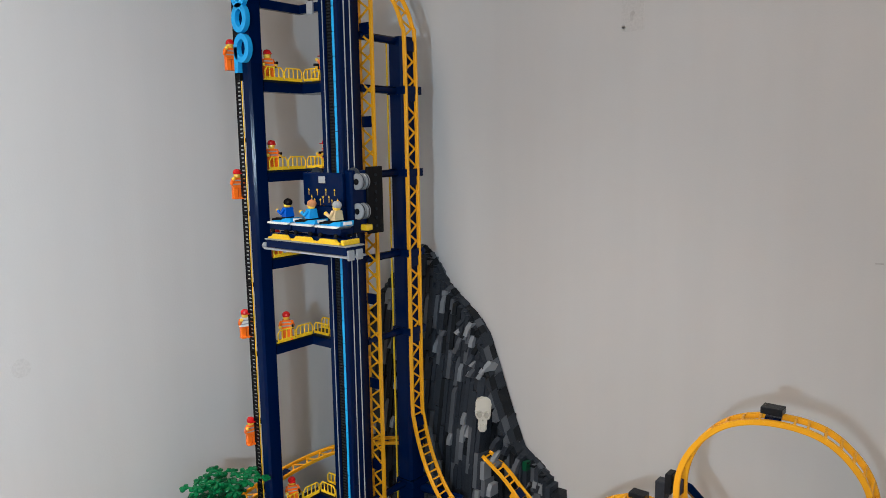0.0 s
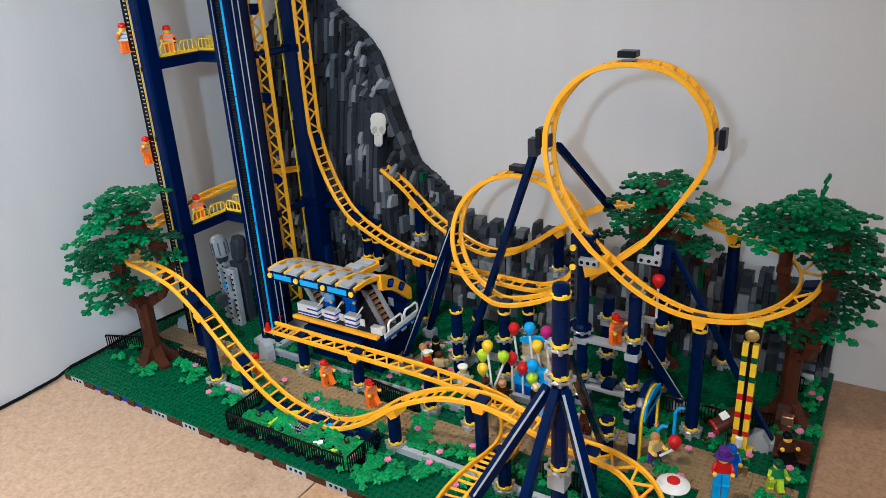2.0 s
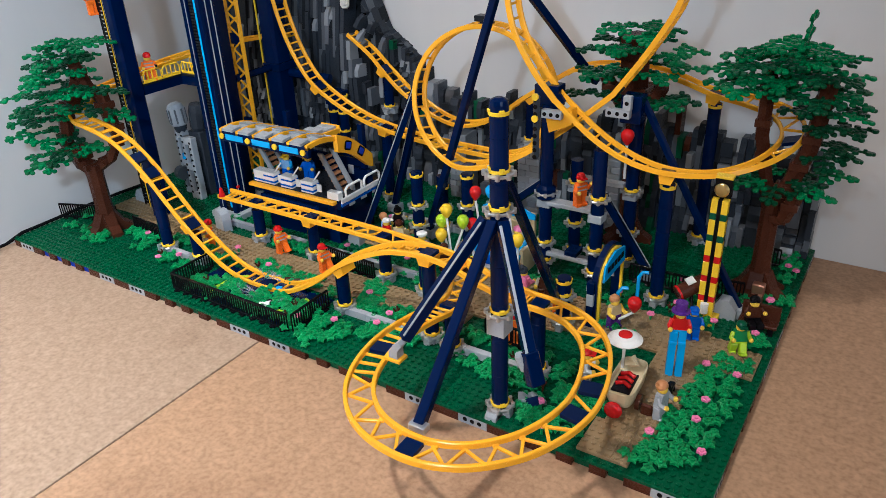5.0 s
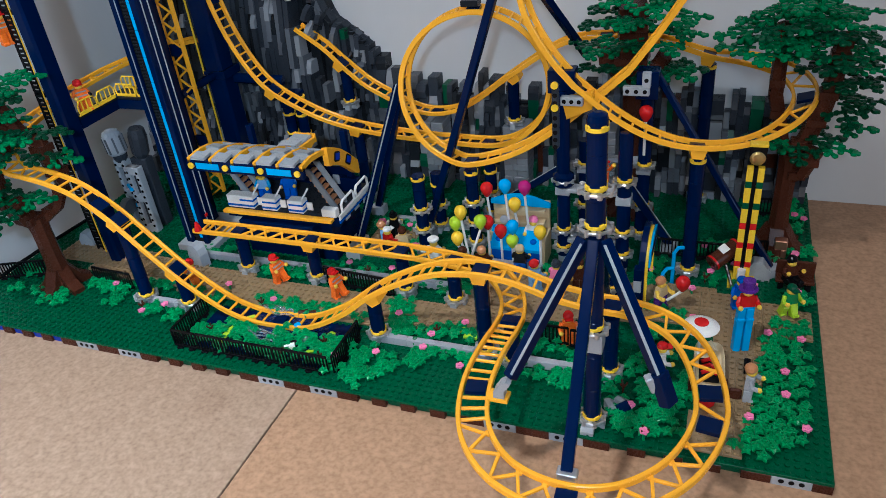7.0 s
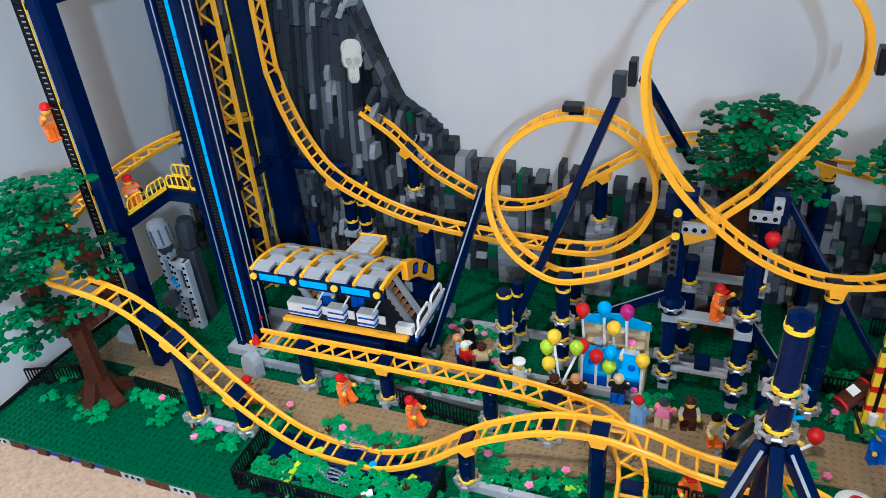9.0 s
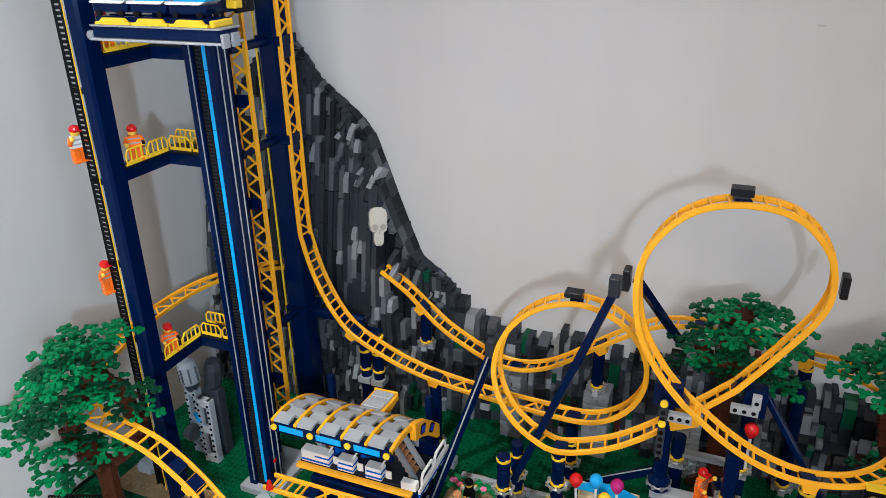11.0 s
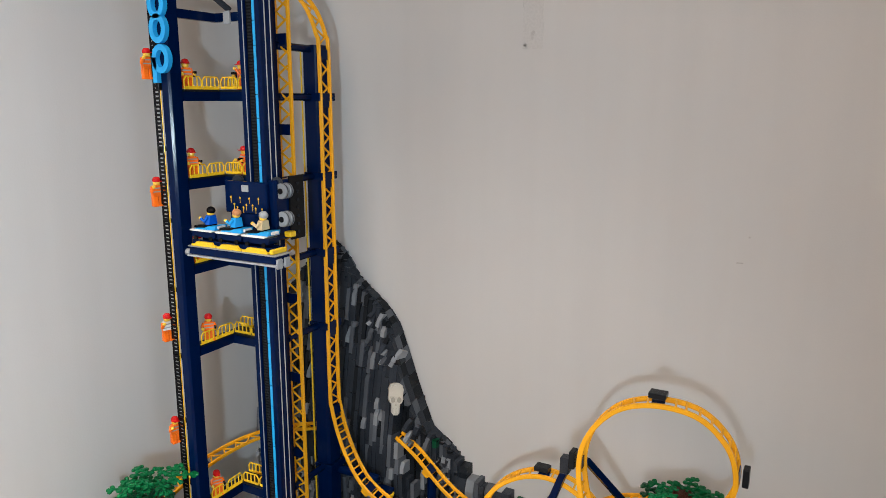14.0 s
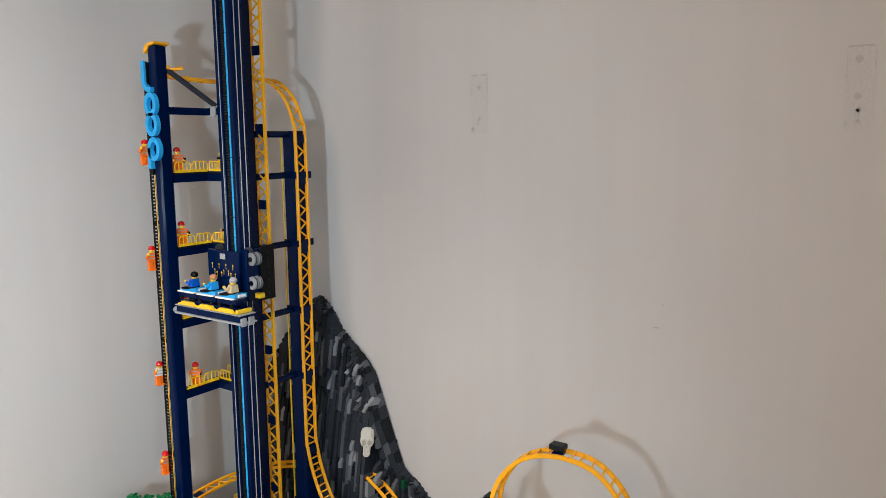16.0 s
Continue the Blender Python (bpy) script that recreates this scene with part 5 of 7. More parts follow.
leg_foot(*FOOT, mast)
shoe = beam((0.8800, -0.0415, 0.1420), (0.8900, -0.0470, 0.1165), mast, 0.0125, 0.0100, "", "leg_shoe")
part("shoe_clip", Geo().box(-0.0030, 0.0030, -0.0040, 0.0040, -0.0080, 0.0080, 0.0012, at=pose(0.8755, -0.0450, 0.1330, 0, -22, 22)), GREY, shoe, "light grey clip")
for dx, dy, a in ((0.016, 0.022, 30), (-0.002, -0.009, -90), (0.025, 0.030, 60)):
    part("base_slope", Geo().prism([(-0.007, 0.0), (0.007, 0.0), (0.007, 0.004), (-0.002, 0.0115), (-0.007, 0.0115)], -0.0060, 0.0060, "y", at=pose(MX + dx, MY + dy, ZB, 0, 0, a)), GREY, mast, "light grey slope brick")
part("base_tile", Geo().box(-0.006, 0.006, -0.005, 0.005, 0, 0.0020, 0.0004, at=pose(MX + 0.026, MY + 0.018, ZB + 0.0100, 18, -20, 30)), NAVY, mast, "navy printed tile")


# ---- slanted props of the loops ----
def prop(p0, p1, label, head=True, striped=False, wide=0.0088):
    ob = thing("loop_prop", p1, label, "toy strut", "loop props")
    b = beam(p0, p1, ob, wide, wide, line="left" if striped else "")
    if p1[2] < 0.06:
        part("prop_foot", Geo().box(p1[0] - 0.010, p1[0] + 0.010, p1[1] - 0.008, p1[1] + 0.008, ZB, max(ZB + 0.008, p1[2] + 0.002), 0.0006), GREY, ob, "grey brick foot")
    if head:
        part("prop_head", Geo().box(p0[0] - 0.006, p0[0] + 0.006, p0[1] - 0.007, p0[1] + 0.007, p0[2] - 0.004, p0[2] + 0.018, 0.001), SLATE, ob, "dark grey hinge head")
    return ob


prop((0.672, 0.283, 0.356), (0.550, 0.302, 0.024), "long navy prop that holds the big loop")
prop((0.690, 0.312, 0.360), (0.738, 0.428, 0.226), "navy rear prop between the big loop and the tree", head=False)
prop((0.521, 0.331, 0.222), (0.465, 0.264, 0.024), "navy prop that holds the small loop", striped=True)
prop((0.519, 0.345, 0.214), (0.454, 0.351, 0.024), "navy rear prop of the small loop", head=False, striped=True)
prop((0.831, 0.336, 0.240), (0.975, 0.300, 0.024), "navy prop behind the turnaround", head=False, wide=0.0068)
prop((0.798, 0.320, 0.120), (0.860, 0.329, 0.024), "navy low prop beside the gate columns", head=False, striped=True)
prop((0.735, 0.290, 0.138), (0.652, 0.325, 0.066), "navy short prop beside the balloon stall", head=False, striped=True)

# blocks on the outside of the loops
for at, ax in (((0.780, 0.297, 0.4745), 0), ((0.8835, 0.320, 0.382), 1), ((0.6845, 0.274, 0.378), 1), ((0.6165, 0.350, 0.3125), 0)):
    sx, sz = (0.0105, 0.0036) if ax == 0 else (0.0036, 0.0115)
    solo("loop_block", Geo().box(at[0] - sx, at[0] + sx, at[1] - 0.008, at[1] + 0.008, at[2] - sz, at[2] + sz, 0.0008), COAL, "black joining block on the outside of a loop", "toy block", "loop blocks", at=at)

# ---- gate columns under the crossing ----
gate = thing("crossing_support", (0.77, 0.31, ZB), "cluster of navy columns and grey frames under the track crossing", "toy support")
for x, y, z1, levels in ((0.738, 0.285, 0.236, (0.033, 0.058, 0.126)), (0.752, 0.345, 0.150, (0.024, 0.062, 0.118)), (0.810, 0.272, 0.196, (0.040, 0.070, 0.136)), (0.822, 0.352, 0.222, (0.024, 0.062, 0.118))):
    part("shaft", Geo().lathe([(0.0080, ZB + 0.0096), (0.0080, z1)], 18, at=Matrix.Translation((x, y, 0))), NAVY, gate)
    part("shaft_foot", Geo().box(x - 0.006, x + 0.006, y - 0.006, y + 0.006, ZB, ZB + 0.0096, 0.0005), GREY, gate)
    for zc in levels:
        piece("collar", COLLAR_MESH, Matrix.Translation((x, y, zc + 0.001)), gate, "yellow notched collar")
        piece("ring", RING_MESH, Matrix.Translation((x, y, zc)), gate, "silver bar ring")
    part("shaft_cap", Geo().box(x - 0.0085, x + 0.0085, y - 0.0085, y + 0.0085, 0.108, 0.118, 0.0006), GREY, gate, "grey joining block")
part("gate_head", Geo().lathe([(0.0080, 0.116), (0.0125, 0.120), (0.0125, 0.132), (0.0080, 0.136)], 12, at=Matrix.Translation((0.738, 0.285, 0))), NAVY, gate)
part("walkway", Geo().box(0.742, 0.810, 0.275, 0.291, 0.113, 0.118, 0.0005), GREY, gate, "grey walkway plank")
part("walkway", Geo().box(0.748, 0.815, 0.340, 0.352, 0.124, 0.129, 0.0005), GREY, gate, "grey walkway plank")
part("glass_panel", Geo().box(0.756, 0.786, 0.348, 0.351, 0.100, 0.123, 0.0005), ICE, gate, "clear panel")
part("lower_frame", Geo().box(0.744, 0.808, 0.276, 0.282, 0.044, 0.049, 0.0005), GREY, gate)
part("lower_frame", Geo().box(0.744, 0.808, 0.300, 0.306, 0.030, 0.035, 0.0005), GREY, gate)
part("lower_step", Geo().box(0.768, 0.784, 0.278, 0.300, 0.0492, 0.0555, 0.0005), NAVY, gate)
part("top_block", Geo().box(0.722, 0.752, 0.280, 0.300, 0.232, 0.258, 0.0008), NAVY, gate)
part("top_block", Geo().box(0.812, 0.836, 0.318, 0.338, 0.214, 0.246, 0.0008), NAVY, gate)
part("crossing_cradle", Geo().prism([(0.744, 0.205), (0.772, 0.218), (0.772, 0.236), (0.748, 0.228), (0.740, 0.222)], 0.275, 0.290, "y"), AMBER, gate, "amber cradle")


def pierced(x0, x1, y, z0, z1, n, parent, name="pierced_brick"):
    """A light grey brick with round holes in its face."""
    b = part(name, Geo().box(x0, x1, y, y + 0.0078, z0, z1, 0.0004), GREY, parent, "light grey pierced brick")
    for k in range(n):
        xc = x0 + (k + 0.5) * (x1 - x0) / n + 0
        part("hole", Geo().cyl((xc, y + 0.001, (z0 + z1) / 2), (xc, y - 0.0004, (z0 + z1) / 2), 0.0024, seg=10), BLACK, b)


pierced(0.740, 0.764, 0.262, 0.226, 0.2356, 3, gate)
pierced(0.800, 0.828, 0.303, 0.224, 0.2336, 3, gate)
pierced(0.820, 0.829, 0.302, 0.2340, 0.2500, 1, gate)
rk = Geo().box(0.7315, 0.7395, 0.256, 0.263, 0.176, 0.254, 0.003)
rack_bar = part("pierced_bar", rk, SLATE, gate, "dark grey pierced bar")
for k in range(9):
    part("hole", Geo().cyl((0.7355, 0.2563, 0.180 + 0.0085 * k), (0.7355, 0.2555, 0.180 + 0.0085 * k), 0.0026, seg=10), BLACK, rack_bar)
for zc in (0.251, 0.226):
    part("yellow_pin", Geo().cyl((0.7355, 0.2565, zc), (0.7355, 0.2540, zc), 0.0040, seg=14), YELLOW, rack_bar, "yellow cross-slot pin")
worker(0.783, 0.283, 0.1182, 60, "wave", what=" standing on a walkway")


# ---- trees ----
def petal(g, x, y, turn, droop, long=0.0104, wide=0.0032):
    """A thick flat lobe with rounded corners, pointing away from (x, y)."""
    edge = [(0.0004, -0.42), (0.0046, -0.46), (0.0060, -0.95), (long - 0.0020, -1.0), (long - 0.0002, -0.60), (long, 0.0), (long - 0.0002, 0.60), (long - 0.0020, 1.0), (0.0060, 0.95), (0.0046, 0.46), (0.0004, 0.42)]
    edge = [(u, w * wide) for u, w in edge]
    m = Matrix.Translation((x, y, 0)) @ Matrix.Rotation(turn, 4, "Z") @ Matrix.Rotation(droop, 4, "Y")
    c = long * 0.60
    rings = [[(c + (u - c) * f, w * f, z) for u, w in edge] for f, z in ((0.86, -0.0016), (1.0, -0.0008), (1.0, 0.0007), (0.84, 0.0017))]
    k = len(edge)
    faces = [(a * k + i, a * k + (i + 1) % k, (a + 1) * k + (i + 1) % k, (a + 1) * k + i) for a in range(3) for i in range(k)]
    faces += [tuple(range(k))[::-1], tuple(range(3 * k, 4 * k))]
    g.add([v for r in rings for v in r], faces, 0, m)


def leaf_geo():
    """A flat leaf spray: stems with rounded lobes set round three nodes, a stud on each node."""
    g = Geo()
    knots = [((0.010, 0.0), (100, -100)), ((0.0215, 0.0), (72, -72)), ((0.0325, 0.0), (0, 58, -58)), ((0.0140, 0.0135), (38, 108)), ((0.0140, -0.0135), (-38, -108))]
    for (x, y), turns in knots:
        for a in turns:
            petal(g, x, y, math.radians(a), 0.10 + 0.12 * math.sin(3 * a + 90 * x))
        g.lathe([(0.0026, -0.0012), (0.0026, 0.0014), (0.0021, 0.0016), (0.0020, 0.0030), (0.0012, 0.0030)], 8, at=Matrix.Translation((x, y, 0)))
    g.box(0, 0.033, -0.0015, 0.0015, -0.0012, 0.0011, 0.0003)
    for s in (-1, 1):
        g.box(0, 0.0150, -0.0014, 0.0014, -0.0012, 0.0010, 0.0003, at=Matrix.Translation((0.0080, 0, 0)) @ Matrix.Rotation(s * 1.15, 4, "Z"))
    return g


LEAF_MESH = leaf_geo().mesh("leaf", [LEAF])
# Dark green leaf tone; it also paints shade into low, inner crown layers.
DARK_SHADE_LEAF = plastic("dark_shade_leaf_plastic", (0.003, 0.052, 0.020), 0.28, 0.15, 40, 0.3)
LEAF_DARK_SHADE = leaf_geo().mesh("leaf", [DARK_SHADE_LEAF])


def tree(name, x, y, label, limbs, layers, seed, avoid=None, trunk_r=0.016, trunk_top=0.12, sprig=None):
    r = random.Random(seed)
    ob = thing(name, (x, y, ZB), label, "toy tree", "brick-built trees")
    g = Geo()
    prof = [(trunk_r * 1.1, ZB), (trunk_r, ZB + 0.018), (trunk_r * 0.82, ZB + 0.045), (trunk_r * 0.8, trunk_top - 0.02), (trunk_r * 0.95, trunk_top)]
    at = Matrix.Translation((x, y, 0))
    for (r0, z0), (r1, z1) in zip(prof, prof[1:]):
        g.cyl((0, 0, z0), (0, 0, z1), r0, r1, 8, at=at, turn=math.pi / 8)
    part("trunk", g, BROWN, ob, "reddish brown stacked trunk")
    for k in range(5):
        a = 2 * math.pi * k / 5 + 0.5 + seed
        m = at @ Matrix.Rotation(a, 4, "Z")
        part("root", Geo().prism([(0.006, ZB), (0.034, ZB), (0.034, ZB + 0.006), (0.022, ZB + 0.014), (0.012, ZB + 0.032), (0.006, ZB + 0.036)], -0.0076, 0.0076, "y", at=m), BROWN, ob)
    for p0, p1, w in limbs:
        p0, p1 = Vector(p0), Vector(p1)
        mid = (p0 + p1) / 2 + Vector((0, 0, -0.012))
        g = Geo().tube([p0, mid, p1], w, 6)
        for f in (0.3, 0.8):
            q = p0.lerp(p1, f) + Vector((0, 0, -0.006))
            g.box(-w, w, -w, w, -0.0045, 0.0045, 0.0005, at=Matrix.Translation(q))
        part("limb", g, BROWN, ob)
    for cx, cy, cz, rad, n, dark in layers:
        a0 = r.uniform(0, 6.28)
        for k in range(n):
            a = a0 + 2 * math.pi * k / n + r.uniform(-0.3, 0.3)
            d = rad * r.uniform(0.12, 0.70)
            px, py = cx + d * math.cos(a), cy + d * math.sin(a)
            if avoid and avoid(px, py, cz):
                continue
            if avoid and avoid(px + 0.03 * math.cos(a), py + 0.03 * math.sin(a), cz):
                a += math.pi
            m = Matrix.Translation((px, py, cz + r.uniform(-0.004, 0.004))) @ Matrix.Rotation(a, 4, "Z") @ Matrix.Rotation(r.uniform(-0.08, 0.20), 4, "Y") @ Matrix.Rotation(r.uniform(-0.13, 0.13), 4, "X")
            piece("leaf", LEAF_DARK_SHADE if r.random() < dark else LEAF_MESH, m, ob)
    if sprig:
        piece("leaf", LEAF_MESH, Matrix.Translation(sprig) @ Matrix.Rotation(-1.45, 4, "Y"), ob)
    return ob


tree("tree", 0.110, 0.089, "brick-built tree with green leaves round the track arch beside the tower",
     [((0.108, 0.089, 0.110), (0.062, 0.085, 0.150), 0.010), ((0.064, 0.085, 0.145), (0.082, 0.086, 0.205), 0.010), ((0.116, 0.095, 0.115), (0.150, 0.118, 0.165), 0.008), ((0.150, 0.116, 0.160), (0.140, 0.110, 0.225), 0.010),
      ((0.085, 0.086, 0.200), (0.120, 0.095, 0.245), 0.010), ((0.140, 0.110, 0.215), (0.115, 0.095, 0.270), 0.009), ((0.108, 0.089, 0.115), (0.105, 0.075, 0.148), 0.012)],
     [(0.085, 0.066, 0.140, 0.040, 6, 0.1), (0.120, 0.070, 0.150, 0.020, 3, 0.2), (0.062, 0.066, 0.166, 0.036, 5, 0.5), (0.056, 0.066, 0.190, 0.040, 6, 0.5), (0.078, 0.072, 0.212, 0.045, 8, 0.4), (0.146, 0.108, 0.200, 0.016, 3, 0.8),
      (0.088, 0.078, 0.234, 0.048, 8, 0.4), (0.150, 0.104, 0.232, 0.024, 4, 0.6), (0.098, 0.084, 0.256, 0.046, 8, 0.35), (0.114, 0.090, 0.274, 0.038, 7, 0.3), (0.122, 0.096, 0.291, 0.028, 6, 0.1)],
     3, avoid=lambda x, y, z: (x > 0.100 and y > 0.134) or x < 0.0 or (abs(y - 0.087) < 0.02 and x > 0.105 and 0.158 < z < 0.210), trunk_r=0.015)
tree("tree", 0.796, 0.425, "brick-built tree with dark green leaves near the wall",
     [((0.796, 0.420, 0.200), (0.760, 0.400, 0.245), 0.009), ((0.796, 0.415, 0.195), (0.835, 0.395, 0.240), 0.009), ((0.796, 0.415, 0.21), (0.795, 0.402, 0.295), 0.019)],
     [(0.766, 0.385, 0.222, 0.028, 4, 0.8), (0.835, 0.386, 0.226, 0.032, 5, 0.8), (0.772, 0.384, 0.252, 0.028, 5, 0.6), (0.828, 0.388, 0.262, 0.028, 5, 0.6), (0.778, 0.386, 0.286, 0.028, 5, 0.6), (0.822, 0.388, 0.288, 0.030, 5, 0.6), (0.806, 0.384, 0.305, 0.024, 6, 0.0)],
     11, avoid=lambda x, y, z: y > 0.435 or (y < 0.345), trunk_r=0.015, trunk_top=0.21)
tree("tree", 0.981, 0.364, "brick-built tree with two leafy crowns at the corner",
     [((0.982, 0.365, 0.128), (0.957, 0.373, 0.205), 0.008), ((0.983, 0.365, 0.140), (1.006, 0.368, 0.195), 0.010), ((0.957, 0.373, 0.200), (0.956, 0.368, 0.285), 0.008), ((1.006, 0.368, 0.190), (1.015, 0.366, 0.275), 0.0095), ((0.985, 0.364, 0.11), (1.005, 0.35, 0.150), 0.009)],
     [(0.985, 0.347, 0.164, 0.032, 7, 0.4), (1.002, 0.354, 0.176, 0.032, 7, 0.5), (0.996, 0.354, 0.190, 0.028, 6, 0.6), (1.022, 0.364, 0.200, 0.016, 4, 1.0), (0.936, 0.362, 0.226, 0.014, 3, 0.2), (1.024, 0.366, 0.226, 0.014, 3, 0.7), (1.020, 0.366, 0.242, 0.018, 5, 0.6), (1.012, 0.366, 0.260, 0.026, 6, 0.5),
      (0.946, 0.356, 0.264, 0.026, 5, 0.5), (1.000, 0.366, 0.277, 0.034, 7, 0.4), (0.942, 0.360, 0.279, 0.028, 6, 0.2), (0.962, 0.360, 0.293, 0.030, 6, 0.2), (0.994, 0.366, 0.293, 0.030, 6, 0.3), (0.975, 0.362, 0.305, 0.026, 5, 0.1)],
     23, avoid=lambda x, y, z: y > 0.47 or (0.17 < z < 0.235 and ((x - 0.93) ** 2 + (y - 0.38) ** 2) ** 0.5 < 0.085), trunk_r=0.0135, trunk_top=0.14, sprig=(0.984, 0.362, 0.300))


# ---- ground cover and small things on the base ----
def stud_field(cells, z, geo, r=0.0024, h=0.0017, mat=0):
    ring = [(math.cos(math.pi * k / 4), math.sin(math.pi * k / 4)) for k in range(8)]
    for x, y in cells:
        k0 = len(geo.v)
        geo.v += [(x + r * c, y + r * s, z) for c, s in ring] + [(x + r * c, y + r * s, z + h) for c, s in ring]
        geo.f += [(k0 + k, k0 + (k + 1) % 8, k0 + 8 + (k + 1) % 8, k0 + 8 + k) for k in range(8)] + [tuple(range(k0 + 8, k0 + 16))]
        geo.m += [mat] * 9
    return geo


def in_poly(x, y, poly):
    c = False
    for (x0, y0), (x1, y1) in zip(poly, poly[1:] + poly[:1]):
        if (y0 > y) != (y1 > y) and x < (x1 - x0) * (y - y0) / (y1 - y0) + x0:
            c = not c
    return c


PATHS = [
    [(0.040, 0.148), (0.112, 0.148), (0.112, 0.128), (0.328, 0.112), (0.424, 0.104), (0.552, 0.104), (0.712, 0.128), (0.712, 0.176), (0.560, 0.156), (0.400, 0.160), (0.240, 0.176), (0.040, 0.192)],
    [(0.640, 0.160), (0.720, 0.152), (0.860, 0.184), (0.920, 0.184), (0.904, 0.008), (0.952, 0.008), (0.976, 0.176), (1.016, 0.184), (1.016, 0.232), (0.900, 0.256), (0.780, 0.248), (0.640, 0.240)],
    [(0.482, 0.240), (0.544, 0.236), (0.544, 0.288), (0.528, 0.328), (0.504, 0.344), (0.480, 0.336), (0.472, 0.296)],
]
POND = [(0.352, 0.024), (0.536, 0.024), (0.536, 0.100), (0.352, 0.100)]

path_thing = thing("garden_path", (0.5, 0.14, ZB), "dark tan studded plate path across the base", "path")
tiles = {}
for poly in PATHS:
    for i in range(128):
        for j in range(64):
            if in_poly((i + 0.5) * U, (j + 0.5) * U, poly):
                tiles[(i, j)] = 1
# cover the path with 2 x 4 plates where they fit, then single cells
left = dict(tiles)
PLATE24 = Geo().box(0.0001, 0.0319, 0.0001, 0.0159, 0, P, 0.0003).mesh("path_plate", [PATH_TAN])
prng = random.Random(5)
small = Geo()
n_plate = 0
for (i, j) in sorted(tiles):
    block = [(i + a, j + b) for a in range(4) for b in range(2)]
    if all(c in left for c in block) and n_plate < 290:
        for c in block:
            del left[c]
        piece("path_plate", PLATE24, Matrix.Translation((i * U, j * U, ZB + 0.0001)), path_thing)
        n_plate += 1
for (i, j) in left:
    small.box(i * U + 0.0001, (i + 1) * U - 0.0001, j * U + 0.0001, (j + 1) * U - 0.0001, ZB + 0.0001, ZB + P, 0.0003)
part("path_cells", small, PATH_TAN, path_thing, "", "stuff")
part("path_studs", stud_field([((i + 0.5) * U, (j + 0.5) * U) for i, j in tiles], ZB + P, Geo()), PATH_TAN, path_thing, "", "stuff")

# studs of the green base
cells = []
for i in range(128):
    for j in range(64):
        x, y = (i + 0.5) * U, (j + 0.5) * U
        if (i, j) in tiles or in_poly(x, y, POND) or y > 0.49 or (x < 0.35 and y > 0.43):
            continue
        cells.append((x, y))
part("base_studs", stud_field(cells, ZB, Geo()), GREEN, base, "", "stuff")

# the visible course of bricks round the base
B4 = Geo().box(0.0001, 0.0319, 0.0, 0.0078, 0, BR - 0.0002, 0.0003)
G4 = B4.mesh("brick", [GREY])
R2 = Geo().box(0.0001, 0.0159, 0.0, 0.0078, 0, BR - 0.0002, 0.0003).mesh("brick", [BROWN])
R3 = Geo().box(0.0001, 0.0239, 0.0, 0.0078, 0, BR - 0.0002, 0.0003).mesh("brick", [BROWN])
HOLE = Geo().cyl((0, -0.0003, 0), (0, 0.002, 0), 0.0024, seg=10).mesh("hole", [BLACK])
GAP = Geo().box(0.0002, 0.0158, 0.005, 0.0078, 0, BR - 0.0002, 0.0002)
GAPG = GAP.mesh("recess", [PINE])
GAPB = Geo().box(0.0002, 0.0158, 0.003, 0.0078, 0, BR - 0.0002, 0.0002).mesh("recess", [CLEARBLUE])


def course(m, n_modules, blue_first):
    """One side: in each 32 studs a grey brick near both ends and open recesses between brown bricks."""
    for k in range(n_modules):
        o = k * 0.256
        run = [(0, R2), (2, G4), (6, R3)] + [(26, G4), (30, R2)] + [(23, R3)]
        for s, me in run:
            b = piece("brick", me, m @ Matrix.Translation((o + s * U, 0, 0)), base, "light grey pierced brick" if me is G4 else "")
            if me is G4:
                for q in range(3):
                    piece("hole", HOLE, m @ Matrix.Translation((o + (s + 1 + q) * U, 0, 0.0055)), b)
        for q in range(4):
            piece("recess", GAPB if blue_first and k == 0 else GAPG, m @ Matrix.Translation((o + (9 + 4 * q) * U - (0 if q else 0), 0, 0)), base, "clear blue brick" if blue_first and k == 0 else "")
            if q < 3:
                piece("brick", R2, m @ Matrix.Translation((o + (11 + 4 * q) * U, 0, 0)), base)


course(Matrix.Identity(4), 4, True)
course(Matrix.Translation((1.024, 0, 0)) @ Matrix.Rotation(math.pi / 2, 4, "Z"), 2, False)

# kerb bricks along the middle of the garden
KERB = Geo().box(0.0001, 0.0319, 0.0001, 0.0079, 0, BR, 0.0004).mesh("kerb_brick", [GREY])
kerb = thing("kerb", (0.66, 0.08, ZB), "light grey brick kerb between the flower beds", "kerb")
for x in (0.576, 0.608, 0.640, 0.672, 0.712, 0.744, 0.776):
    piece("kerb_brick", KERB, Matrix.Translation((x, 0.080, ZB + 0.0001)), kerb)
for x in (0.232, 0.264, 0.296):
    piece("kerb_brick", KERB, Matrix.Translation((x, 0.080, ZB + 0.0001)), kerb)
kerb2 = thing("kerb", (0.45, 0.19, ZB), "light grey brick footing under the station track", "kerb")
for k in range(12):
    piece("kerb_brick", KERB, Matrix.Translation((0.250 + 0.032 * k, 0.188, ZB + 0.0001)), kerb2)
kerb3 = thing("kerb", (0.6, 0.33, ZB), "light grey brick kerb along the rear lawn", "kerb")
for k in range(10):
    piece("kerb_brick", KERB, Matrix.Translation((0.480 + 0.032 * k, 0.328, ZB + 0.0001)), kerb3)
for k in range(4):
    piece("kerb_brick", KERB, Matrix.Translation((0.590 + 0.032 * k, 0.248, ZB + 0.0001)), kerb3)


